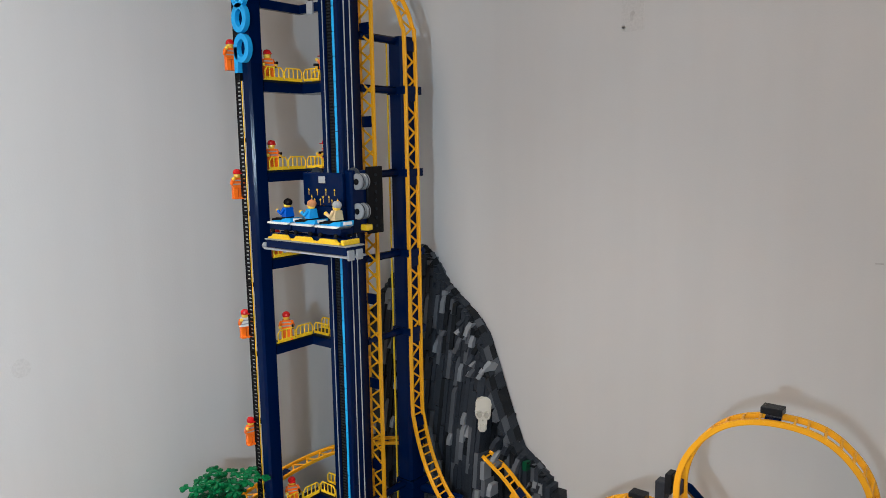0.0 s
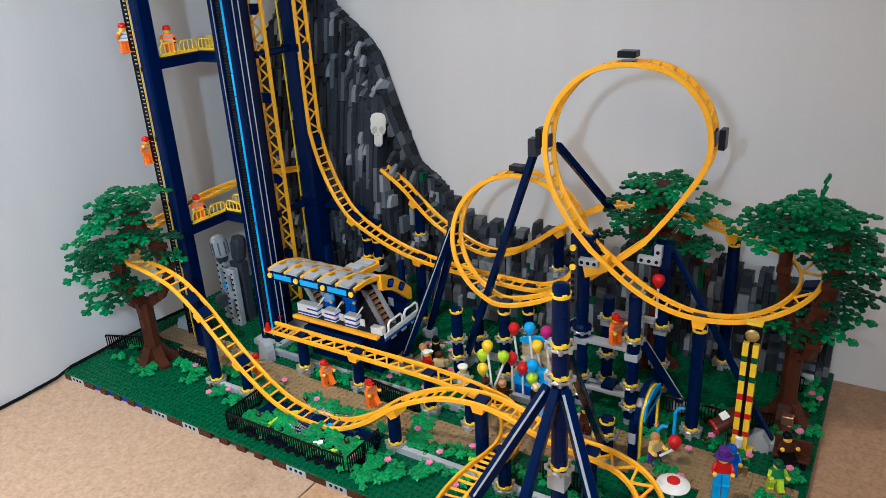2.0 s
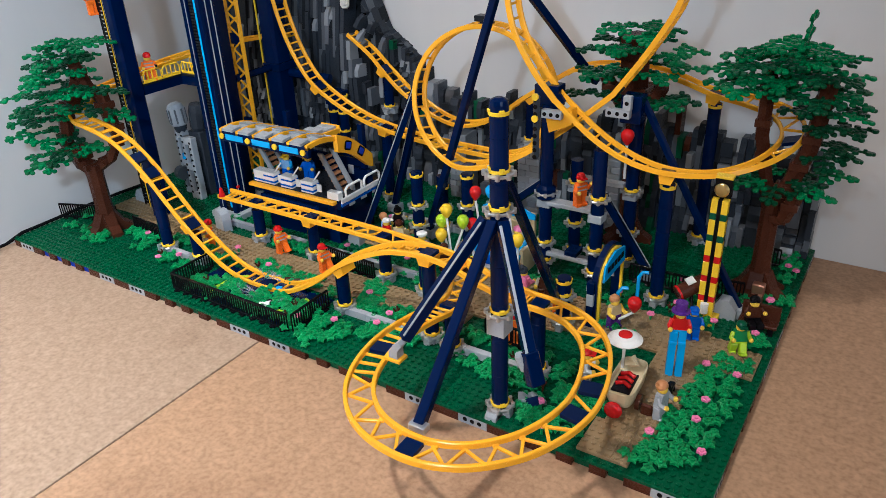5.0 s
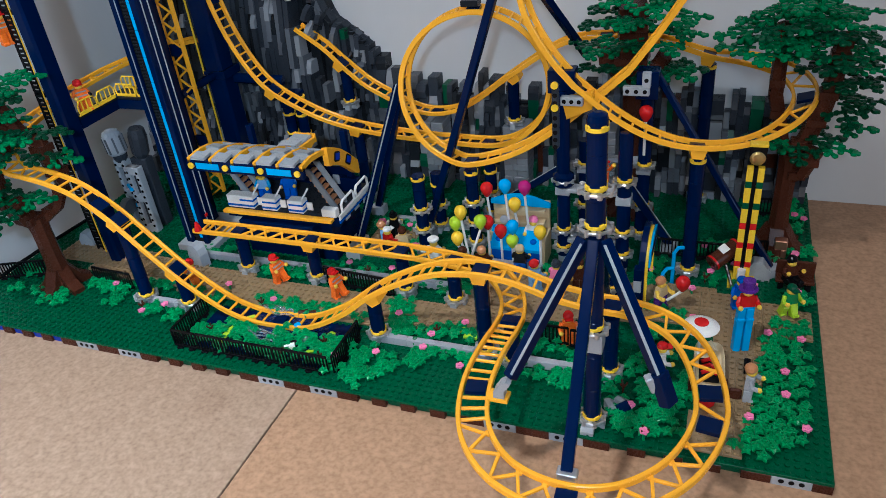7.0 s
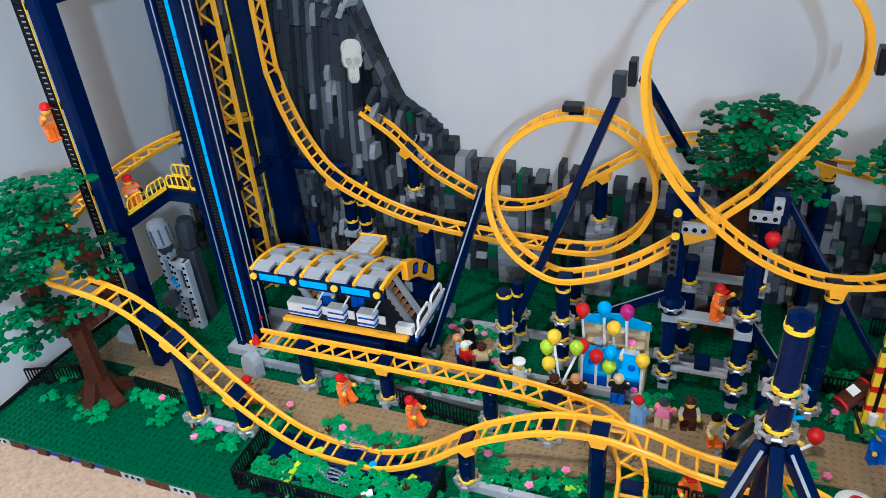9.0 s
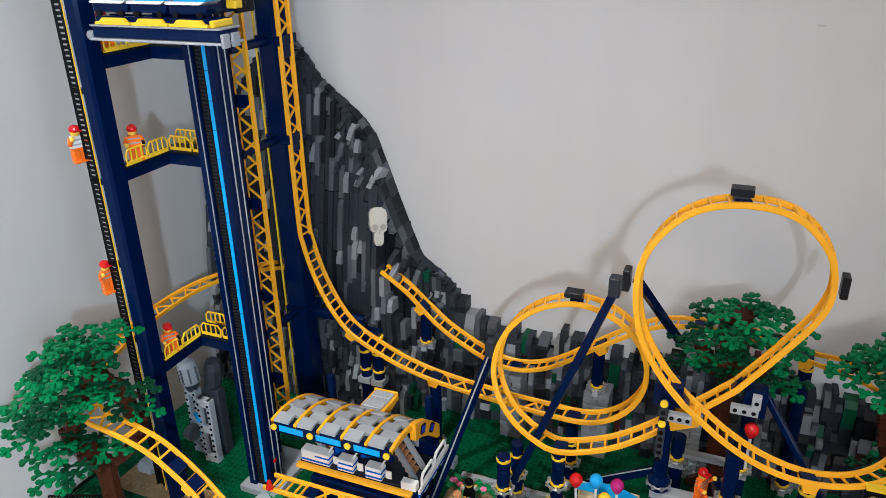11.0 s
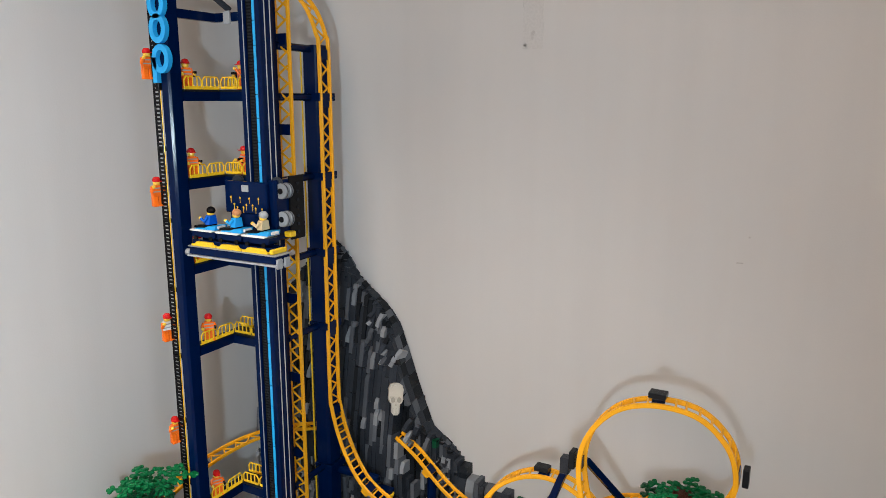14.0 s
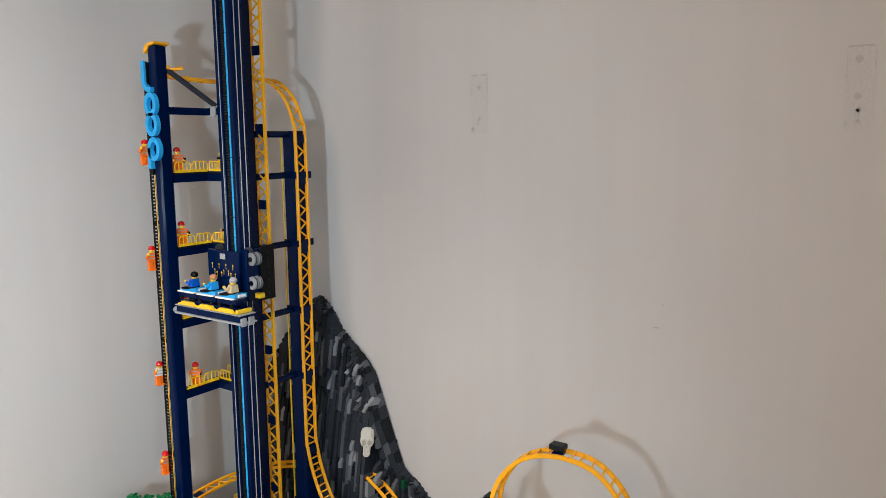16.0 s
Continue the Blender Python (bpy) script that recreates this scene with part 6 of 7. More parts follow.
# ---- fences ----
FENCE_H = 0.0255
FENCE_RAIL = Geo().box(0, 0.032, -0.0012, 0.0012, -0.0013, 0.0013, 0.0004).mesh("rail", [BLACK])
FENCE_BAR = Geo().box(-0.0007, 0.0007, -0.0008, 0.0008, 0.0022, FENCE_H - 0.001, 0.0002).mesh("bar", [BLACK])
FENCE_FOOT = Geo().box(-0.0038, 0.0038, -0.0038, 0.0038, 0, 0.0026, 0.0003).mesh("foot", [BLACK])


def fence(x, y, turn, label="black bar fence panel round the flower bed"):
    """A black bar fence panel of four studs along +x."""
    ob = thing("black_fence", (x, y, ZB), label, "toy fence", "black fences")
    m = pose(x, y, ZB, 0, 0, turn)
    for z in (0.0035, FENCE_H - 0.0013):
        piece("rail", FENCE_RAIL, m @ Matrix.Translation((0, 0, z)), ob)
    for k in range(9):
        piece("bar", FENCE_BAR, m @ Matrix.Translation((0.004 * k, 0, 0)), ob)
    for k in range(2):
        piece("foot", FENCE_FOOT, m @ Matrix.Translation((0.008 + 0.016 * k, 0, 0)), ob)
    return ob


for k in range(6):
    fence(0.344 + 0.0335 * k, 0.018, 0, "black bar fence panel in front of the pond")
for k in range(2):
    fence(0.344, 0.020 + 0.031 * k, 90, "black bar fence panel beside the pond")
    fence(0.549, 0.020 + 0.031 * k, 90, "black bar fence panel beside the pond")
for k in range(3):
    fence(0.000 + 0.031 * k, 0.080 + 0.0125 * k, 22, "black bar fence panel at the base corner")
for k in range(2):
    fence(0.147 + 0.034 * k, 0.107 - 0.002 * k, -4, "black bar fence panel beside the tan path")
for x, y, a in ((0.459, 0.172, -4), (0.492, 0.169, -4), (0.525, 0.166, -4), (0.780, 0.120, 0), (0.745, 0.122, 0), (0.840, 0.318, 0), (0.873, 0.318, 0), (0.906, 0.318, 0), (0.940, 0.330, 10), (0.960, 0.440, 0)):
    fence(x, y, a, "black bar fence panel among the plants")


# ---- pond ----
pond = thing("pond", (0.444, 0.062, ZB), "clear blue pond ringed by plants and lime stones", "toy pond")
part("pond_bed", Geo().box(0.352, 0.544, 0.024, 0.100, ZB + 0.0001, ZB + 0.0008, 0.0002), NAVY, pond)
w = Geo()
for i in range(22):
    for j in range(9):
        x, y = 0.356 + 0.008 * i, 0.028 + 0.008 * j
        if ((x - 0.452) / 0.075) ** 2 + ((y - 0.060) / 0.034) ** 2 < 1:
            w.box(x, x + 0.0078, y, y + 0.0078, ZB + 0.0009, ZB + 0.0022, 0.0004)
part("water_tiles", w, WATER, pond, "clear blue water tiles", "stuff")
for cx, cy, a0 in ((0.438, 0.056, -14), (0.434, 0.101, -6)):
    for k in range(4):
        m = pose(cx, cy, ZB + 0.0024, 0, 0, a0)
        pts = [(-0.024 + 0.0053 * i, -0.0055 + 0.0036 * k + 0.0020 * math.sin(i * 0.9 + k), 0.0034 + 0.0016 * math.sin(i * 1.1 + 1.7 * k)) for i in range(10)]
        part("water_ripple", Geo().tube(pts, 0.0011, 6, at=m), ICE, pond, "clear moulded ripple", smooth=True)
for x, y, a in ((0.393, 0.036, 80), (0.393, 0.048, 85), (0.394, 0.060, 80), (0.396, 0.071, 75), (0.404, 0.082, 40), (0.505, 0.042, 60), (0.509, 0.053, 75), (0.512, 0.064, 80), (0.515, 0.075, 70), (0.520, 0.036, 20), (0.384, 0.040, 10)):
    m = Matrix.Translation((x, y, ZB + 0.0010)) @ Matrix.Rotation(math.radians(a), 4, "Z")
    part("lime_stone", Geo().box(-0.0066, 0.0066, -0.0036, 0.0036, 0, 0.0034, 0.0008, at=m), LIME, pond, "lime green plate")
for x, y, mat in ((0.478, 0.036, BROWN), (0.481, 0.044, WHITE), (0.484, 0.051, BLACK), (0.466, 0.103, BROWN), (0.476, 0.104, BROWN)):
    part("driftwood", Geo().cyl((x - 0.005, y - 0.003, ZB + 0.0052), (x + 0.005, y + 0.003, ZB + 0.0052), 0.0040, seg=10), mat, pond)
part("floating_gem", Geo().box(-0.0042, 0.0042, -0.0042, 0.0042, 0, 0.0070, 0.0016, at=pose(0.493, 0.059, ZB + 0.0010, 0, 0, 30)), ICE, pond)
part("floating_gem", Geo().cyl((0.472, 0.078, ZB + 0.001), (0.472, 0.078, ZB + 0.0085), 0.0042, seg=10), AZURE, pond, "bright blue round brick")


for x, y in ((0.666, 0.118), (0.6075, 0.2137), (0.672, 0.110)):
    solo("lime_plate", Geo().box(x - 0.0078, x + 0.0078, y - 0.0038, y + 0.0038, ZB + 0.0018, ZB + 0.0050, 0.0005), LIME, "lime green plate lying among the plants", "toy plate", "lime plates", at=(x, y, ZB))


# ---- plants and flowers ----
def star_leaf(g, m, r):
    pts = []
    for i in range(10):
        rr = r if i % 2 == 0 else r * 0.56
        a = math.pi * i / 5
        pts.append((rr * math.sin(a), rr * math.cos(a)))
    k = len(g.v)
    g.v += [tuple(m @ Vector((0, 0, 0.0016)))] + [tuple(m @ Vector((x, y, -0.0008 if i % 2 == 0 else 0.0008))) for i, (x, y) in enumerate(pts)] + [tuple(m @ Vector((x, y, -0.0024))) for x, y in pts]
    for i in range(10):
        g.f.append((k, k + 1 + i, k + 1 + (i + 1) % 10))
        g.f.append((k + 1 + i, k + 11 + i, k + 11 + (i + 1) % 10, k + 1 + (i + 1) % 10))
        g.m += [0, 0]
    g.f.append(tuple(range(k + 11, k + 21)))
    g.m.append(0)
    g.lathe([(0.0026, 0.0002), (0.0026, 0.0028), (0.0014, 0.0028), (0.0013, 0.0014)], 8, 0, at=m)


PLANTS = []
for s in range(4):
    r = random.Random(40 + s)
    g = Geo()
    g.cyl((0, 0, 0), (0, 0, 0.006), 0.0022, seg=6)
    for k in range(3):
        a = 2.1 * k + r.uniform(-0.3, 0.3)
        d = 0.0072
        star_leaf(g, Matrix.Translation((d * math.cos(a), d * math.sin(a), 0.0050 + r.uniform(0, 0.0035))) @ Matrix.Rotation(a, 4, "Z") @ Matrix.Rotation(r.uniform(0.0, 0.28), 4, "Y"), r.uniform(0.0060, 0.0070))
    PLANTS.append(g.mesh("plant", [PLANT]))
g = Geo()
g.cyl((0, 0, 0), (0, 0, 0.0105), 0.0014, seg=6, mat=1)
for k in range(5):
    a = 2 * math.pi * k / 5
    g.cyl((0.0026 * math.cos(a), 0.0026 * math.sin(a), 0.0105), (0.0026 * math.cos(a), 0.0026 * math.sin(a), 0.0126), 0.0019, seg=8)
g.cyl((0, 0, 0.0105), (0, 0, 0.0136), 0.0022, seg=8)
FLOWER = g.mesh("flower", [PINK, PLANT])
g = Geo()
g.cyl((0, 0, 0), (0, 0, 0.010), 0.0012, seg=6)
for k in range(3):
    a = 2.1 * k
    g.cyl((0, 0, 0.006), (0.004 * math.cos(a), 0.004 * math.sin(a), 0.013), 0.0011, seg=6)
SPRIG = g.mesh("twig", [BROWN])

prng = random.Random(77)
BEDS = [  # x0, x1, y0, y1, how many plants, flowers
    (0.560, 0.612, 0.006, 0.030, 6, 0), (0.590, 0.640, 0.030, 0.060, 6, 0), (0.730, 0.800, 0.058, 0.076, 6, 0), (0.840, 0.880, 0.012, 0.070, 7, 0), (0.575, 0.700, 0.100, 0.122, 8, 0),
    (0.190, 0.235, 0.060, 0.110, 6, 3), (0.150, 0.200, 0.088, 0.104, 6, 1), (0.080, 0.150, 0.050, 0.075, 5, 0), (0.030, 0.060, 0.100, 0.112, 2, 0), (0.035, 0.060, 0.050, 0.070, 1, 0), (0.250, 0.335, 0.052, 0.078, 8, 4),
    (0.330, 0.350, 0.096, 0.112, 3, 1), (0.352, 0.388, 0.026, 0.070, 10, 2), (0.400, 0.470, 0.104, 0.122, 8, 2), (0.516, 0.542, 0.024, 0.066, 9, 3), (0.400, 0.470, 0.026, 0.040, 6, 2), (0.455, 0.500, 0.104, 0.122, 5, 0), (0.545, 0.575, 0.040, 0.066, 5, 2), (0.490, 0.536, 0.046, 0.070, 8, 0), (0.400, 0.428, 0.058, 0.070, 3, 0), (0.448, 0.490, 0.062, 0.070, 3, 0), (0.490, 0.536, 0.104, 0.112, 4, 0), (0.410, 0.470, 0.028, 0.044, 5, 0), (0.455, 0.500, 0.028, 0.056, 5, 0), (0.400, 0.425, 0.046, 0.066, 3, 0),
    (0.600, 0.685, 0.068, 0.078, 6, 3), (0.575, 0.720, 0.092, 0.118, 14, 6), (0.560, 0.600, 0.128, 0.150, 4, 1), (0.785, 0.905, 0.050, 0.076, 10, 3), (0.835, 0.900, 0.008, 0.045, 10, 5), (0.740, 0.860, 0.092, 0.118, 10, 3), (0.860, 0.905, 0.060, 0.170, 10, 3),
    (0.905, 0.965, 0.258, 0.320, 8, 3), (0.985, 1.015, 0.240, 0.262, 3, 1), (0.975, 1.018, 0.300, 0.355, 8, 3), (1.000, 1.016, 0.400, 0.470, 5, 2),
    (0.830, 0.900, 0.190, 0.205, 3, 2), (0.470, 0.500, 0.305, 0.325, 6, 3), (0.500, 0.560, 0.305, 0.322, 6, 2), (0.535, 0.550, 0.255, 0.300, 4, 1), (0.420, 0.560, 0.196, 0.206, 8, 3), (0.300, 0.420, 0.176, 0.186, 7, 3), (0.230, 0.320, 0.112, 0.122, 5, 1),
    (0.250, 0.300, 0.196, 0.225, 4, 0), (0.840, 0.860, 0.250, 0.300, 4, 1), (0.870, 0.950, 0.330, 0.350, 6, 1), (0.560, 0.640, 0.182, 0.200, 6, 1), (0.700, 0.745, 0.250, 0.262, 3, 1)]
for x0, x1, y0, y1, n, f in BEDS:
    for k in range(n):
        ob = new("plant", prng.choice(PLANTS))
        ob.matrix_basis = pose(prng.uniform(x0, x1), prng.uniform(y0, y1), ZB + 0.0002, 0, 0, prng.uniform(0, 360))
        tagged(ob, "low green plant with star-shaped leaves on the base", "toy plant", "low plants")
    for k in range(f if y0 > 0.23 else 0):
        ob = new("flower", FLOWER)
        ob.matrix_basis = pose(prng.uniform(x0, x1), prng.uniform(y0, y1), ZB + 0.0002, 0, 0, prng.uniform(0, 72))
        tagged(ob, "small pink flower on a green stem among plants", "toy flower", "pink flowers")
    if n > 7:
        ob = new("twig", SPRIG)
        ob.matrix_basis = pose(prng.uniform(x0, x1), prng.uniform(y0, y1), ZB + 0.0002)
        tagged(ob, "small brown twig standing among green plants", "toy plant", "brown twigs")

# pink flowers, each at its place
for x, y in ((0.192, 0.097), (0.268, 0.055), (0.289, 0.073), (0.345, 0.129), (0.420, 0.113), (0.582, 0.122), (0.572, 0.216), (0.537, 0.206), (0.632, 0.095), (0.662, 0.123), (0.898, 0.186), (0.477, 0.207), (0.631, 0.072), (0.584, 0.053),
             (0.679, 0.053), (0.542, 0.038), (0.853, 0.040), (0.869, 0.010), (0.956, 0.051), (0.987, 0.120), (0.987, 0.088), (0.972, 0.177), (1.003, 0.173), (0.893, 0.240), (1.003, 0.048)):
    ob = new("flower", FLOWER)
    ob.matrix_basis = pose(x, y, ZB + 0.0002, 0, 0, prng.uniform(0, 72))
    tagged(ob, "small pink flower on a green stem among plants", "toy flower", "pink flowers")

# ragged bed between the path and the corner edge
spots = []
while len(spots) < 33:
    y = prng.uniform(0.012, 0.205)
    edge = float(np.interp(y, (0.004, 0.09, 0.15, 0.205), (0.940, 0.960, 0.964, 0.976)))
    x = edge + prng.uniform(0.006, float(np.interp(y, (0.01, 0.04, 0.2), (0.020, 0.048, 0.040))))
    if x < 1.006 and all(math.hypot(x - a, y - b) > 0.0138 for a, b in spots):
        spots.append((x, y))
    elif prng.random() < 0.004:
        break
for x, y in spots:
    ob = new("plant", prng.choice(PLANTS))
    ob.matrix_basis = pose(x, y, ZB + 0.0002, 0, 0, prng.uniform(0, 360))
    tagged(ob, "low green plant with star-shaped leaves on the base", "toy plant", "low plants")


# ---- balloon stall ----
stall = thing("balloon_stall", (0.682, 0.285, ZB), "tan and bright blue fair stall with a striped counter", "toy stall")
part("back_wall", Geo().box(0.646, 0.718, 0.296, 0.302, ZB, 0.086, 0.0005), TAN, stall, "tan back wall")
crown = Geo()
pts = [(0.644 + 0.076 * k / 10, 0.086 + 0.010 * math.sin(math.pi * k / 10)) for k in range(11)]
crown.prism([(0.644, 0.080)] + pts + [(0.720, 0.080)], 0.2925, 0.2955, "y")
part("crown_board", crown, AZURE, stall, "bright blue crown board")
part("shelf", Geo().box(0.650, 0.714, 0.282, 0.296, 0.060, 0.064, 0.0004), TAN, stall)
part("shelf", Geo().box(0.650, 0.714, 0.286, 0.296, 0.075, 0.078, 0.0004), TAN, stall)
part("shelf_disc", Geo().cyl((0.664, 0.2815, 0.0655), (0.664, 0.2795, 0.0655), 0.0055, seg=16), GREY, stall, "grey round emblem tile")
for x0 in (0.646, 0.714):
    part("side_post", Geo().box(x0, x0 + 0.005, 0.262, 0.296, ZB, 0.050, 0.0005), TAN, stall)
part("counter", Geo().box(0.651, 0.713, 0.262, 0.270, ZB, 0.040, 0.0005), BLUE, stall, "blue counter front")
part("counter_top", Geo().prism([(0.256, 0.036), (0.284, 0.052), (0.284, 0.055), (0.256, 0.040)], 0.648, 0.716, "x"), AZURE, stall, "sloping bright blue counter top")
for x0 in (0.660, 0.682, 0.704):
    part("target", Geo().ball((x0, 0.266, 0.046), 0.0042, squash=(1, 1, 0.8)), BLUE, stall)


def balloon(x, y, z, mat, colour, foot, place="tied at the fair stall"):
    g = Geo()
    g.lathe([(0.0010, -0.0108), (0.0030, -0.0085), (0.0060, -0.0042), (0.0078, 0.0008), (0.0074, 0.0046), (0.0048, 0.0080), (0.0016, 0.0092)], 14, at=Matrix.Translation((x, y, z)))
    ob = thing("balloon", (foot[0], foot[1], foot[2]), colour + " balloon on white stick " + place, "toy balloon", "balloons")
    part("bulb", g, mat, ob, smooth=True)
    part("stick", Geo().cyl(foot, (x, y, z - 0.0095), 0.0016, seg=8), WHITE, ob, "white stick")


for x, z, mat, col in ((0.648, 0.113, RED, "red"), (0.671, 0.119, AZURE, "bright blue"), (0.695, 0.119, MAGENTA, "magenta"), (0.682, 0.095, YELLOW, "yellow")):
    balloon(x, 0.268, z, mat, col, (x + 0.001, 0.276, 0.060))
for x, z, mat, col in ((0.651, 0.075, RED, "red"), (0.667, 0.064, RED, "red"), (0.682, 0.072, AZURE, "bright blue"), (0.681, 0.052, LIME, "lime green"), (0.716, 0.068, YELLOW, "yellow")):
    balloon(x, 0.254, z, mat, col, (x, 0.255, 0.0165))
for x, y, z, mat, col in ((0.624, 0.236, 0.096, YELLOW, "yellow"), (0.616, 0.236, 0.080, LIME, "lime green"), (0.648, 0.236, 0.086, LIME, "lime green"), (0.620, 0.228, 0.064, YELLOW, "yellow")):
    balloon(x, y, z, mat, col, (0.632, 0.232, 0.030), "bunched over the path")
balloon(0.825, 0.312, 0.201, RED, "red", (0.825, 0.312, 0.150), "under the track crossing")
balloon(0.884, 0.206, 0.052, RED, "red", (0.869, 0.203, 0.030), "held by a toy child")

# ---- fair goers ----
GR = 0.0160


def goer(x, y, turn, label, legs, torso, arms, hair, hat="hair", stance="stand", z=GR, skin=None):
    return figure(pose(x, y, z, 0, 0, turn), label, legs, torso, arms, skin or FLESH, hair, hat, stance, group="fair goers")


PALE = plastic("light_blue_plastic", (0.22, 0.42, 0.70), 0.26)
goer(0.384, 0.247, 20, "toy station operator figure in blue behind the consoles", BLUE, BLUE, BLUE, YELLOW, "cap", z=SZ + 0.0024)
goer(0.352, 0.236, 10, "toy station operator figure in light blue behind the consoles", BLUE, PALE, AZURE, YELLOW, "cap", z=SZ + 0.0024)
goer(0.719, 0.212, 150, "toy figure in light blue with red hair on the path", PALE, PALE, PALE, RED)
goer(0.744, 0.216, 170, "toy figure in pink top with grey hair on the path", TAN, PINK, PINK, SLATE, "bun")
goer(0.769, 0.223, 10, "toy figure in brown coat with brown hair on the path", BROWN, BROWN, BONE, BROWN)
goer(0.796, 0.206, 25, "toy figure in tan top with black hair on the path", ORANGE, TAN, TAN, BLACK)
goer(0.694, 0.240, 180, "toy figure in dark coat with blond hair at the stall", BLUE, COAL, COAL, TAN)
goer(0.650, 0.228, 180, "toy figure with tan hair facing the stall", BROWN, BROWN, BROWN, NOUGAT)
goer(0.700, 0.284, 0, "toy stall keeper figure with pink hair behind the counter", BLACK, WHITE, WHITE, PINK, z=0.030)
goer(0.503, 0.260, 120, "toy figure in light blue shirt with brown hair", NAVY, PALE, PALE, NOUGAT)
goer(0.508, 0.286, 200, "toy figure in black coat with black hair", BLACK, BLACK, BONE, BLACK, "bun")
goer(0.515, 0.249, 150, "toy figure in red with white cap", NAVY, RED, RED, WHITE, "cap")
goer(0.535, 0.252, 200, "toy figure in tan top with brown hair", NAVY, TAN, TAN, BROWN)
goer(0.585, 0.234, 180, "toy figure in white with a broad white hat", WHITE, WHITE, WHITE, WHITE, "chef")
goer(0.628, 0.222, 170, "toy balloon seller figure in tan with brown hair", BROWN, BROWN, BROWN, BROWN)
goer(0.862, 0.206, 60, "toy child figure in purple trousers with orange hair", PURPLE, TAN, FLESH, NOUGAT)
goer(0.874, 0.098, 100, "toy food seller figure in white with red cap", GREY, WHITE, WHITE, RED, "cap")
goer(0.955, 0.084, 80, "toy figure in grey suit with orange hair by the cart", GREY, GREY, GREY, NOUGAT)
goer(0.943, 0.226, 20, "toy figure in blue overalls with blue cap", BLUE, BLUE, BLUE, BLUE, "cap")
goer(0.992, 0.222, 30, "toy child figure in green costume with green hat", LIME, PLANT, LIME, PINE, "cap", "walk")
goer(0.994, 0.276, 30, "toy figure with black hair seated on the bench", BLACK, BROWN, BROWN, BLACK, "hair", "sit", z=0.0245)
goer(0.776, 0.128, 20, "toy worker figure in orange kneeling under the track", ORANGE, ORANGE, ORANGE, RED, "helmet", z=ZB)
for s in (-1, 1):
    solo("stilt", Geo().box(s * 0.0045 - 0.0036, s * 0.0045 + 0.0036, -0.004, 0.004, 0, 0.039, 0.0006, at=pose(0.946, 0.154, GR, 0, 0, 20)), AZURE, "bright blue stilt under a toy showman", "toy stilt", "stilts", at=(0.946, 0.154, GR))
goer(0.946, 0.154, 20, "toy showman figure in red coat and purple top hat on stilts", AZURE, RED, RED, PURPLE, "tophat", z=GR + 0.0392)
solo("satchel", Geo().box(0.9380, 0.9490, 0.078, 0.082, GR, GR + 0.013, 0.0015), BROWN, "dark brown toy bag beside the cart", "toy bag", at=(0.9435, 0.080, GR))
pup = Geo()
pup.box(0.950, 0.956, 0.116, 0.128, GR + 0.006, GR + 0.012, 0.001)
for dx in (0.0505, 0.0545):
    for dy in (0.117, 0.125):
        pup.box(0.9 + dx, 0.9 + dx + 0.0018, dy, dy + 0.002, GR, GR + 0.007, 0.0003)
pup.box(0.9505, 0.9555, 0.112, 0.118, GR + 0.011, GR + 0.017, 0.001)
solo("toy_dog", pup, BLACK, "small black toy dog on the path", "toy animal", at=(0.953, 0.122, GR))

# ---- food cart ----
cart = thing("food_cart", (0.912, 0.085, GR), "cream food cart with sausages and a round parasol", "toy cart")
CA = pose(0.918, 0.094, GR, 0, 0, 3)
rings = []
for zz, ww, ll, shift in ((0.0065, 0.0085, 0.020, 0.0), (0.0090, 0.0118, 0.0255, 0.0), (0.0150, 0.0134, 0.0290, 0.0006), (0.0225, 0.0140, 0.0310, 0.0012), (0.0262, 0.0142, 0.0318, 0.0015), (0.0266, 0.0134, 0.0308, 0.0015), (0.0225, 0.0116, 0.0280, 0.0012)):
    outline = []
    for k in range(24):
        c, d = math.cos(math.pi * k / 12), math.sin(math.pi * k / 12)
        outline.append((ww * math.copysign(abs(c) ** 0.45, c), ll * math.copysign(abs(d) ** 0.55, d) + shift, zz))
    rings.append(outline)
tub = Geo().add([v for r in rings for v in r], [(a * 24 + k, a * 24 + (k + 1) % 24, a * 24 + 24 + (k + 1) % 24, a * 24 + 24 + k) for a in range(6) for k in range(24)] + [tuple(range(24))[::-1], tuple(range(144, 168))], 0, CA)
part("tub", tub, CREAM, cart, "cream rounded tub")
part("grill", Geo().box(-0.009, 0.009, -0.022, 0.010, 0.0222, 0.0240, 0.0003, at=CA), COAL, cart, "dark grill plate")
for k in range(3):
    y0 = -0.014 + 0.008 * k
    part("sausage", Geo().tube([(-0.007, y0, 0.0262), (0.0, y0 + 0.003, 0.0275), (0.007, y0, 0.0262)], 0.0020, 7, at=CA), RED, cart, "red sausage")
part("bun_pile", Geo().tube([(-0.006, 0.016, 0.030), (0.004, 0.016, 0.0325), (-0.002, 0.019, 0.036)], 0.0042, 8, at=CA), CREAM, cart, "cream bun")
part("front_wheel", Geo().ball((0, 0, 0), 0.0088, seg=16, squash=(1, 0.62, 1), at=CA @ Matrix.Translation((-0.002, -0.033, 0.0092))), RED, cart, "red round front wheel")
for s in (-1, 1):
    part("cart_wheel", Geo().cyl((s * 0.0135, -0.010, 0.0085), (s * 0.0175, -0.010, 0.0085), 0.0080, seg=18, at=CA), BROWN, cart, "brown round wheel")
part("cart_leg", Geo().box(-0.002, 0.002, 0.016, 0.020, 0, 0.010, 0.0004, at=CA), BONE, cart)
part("parasol_pole", Geo().cyl((0.907, 0.110, GR), (0.907, 0.112, 0.072), 0.0016, seg=8), WHITE, cart, "white pole")
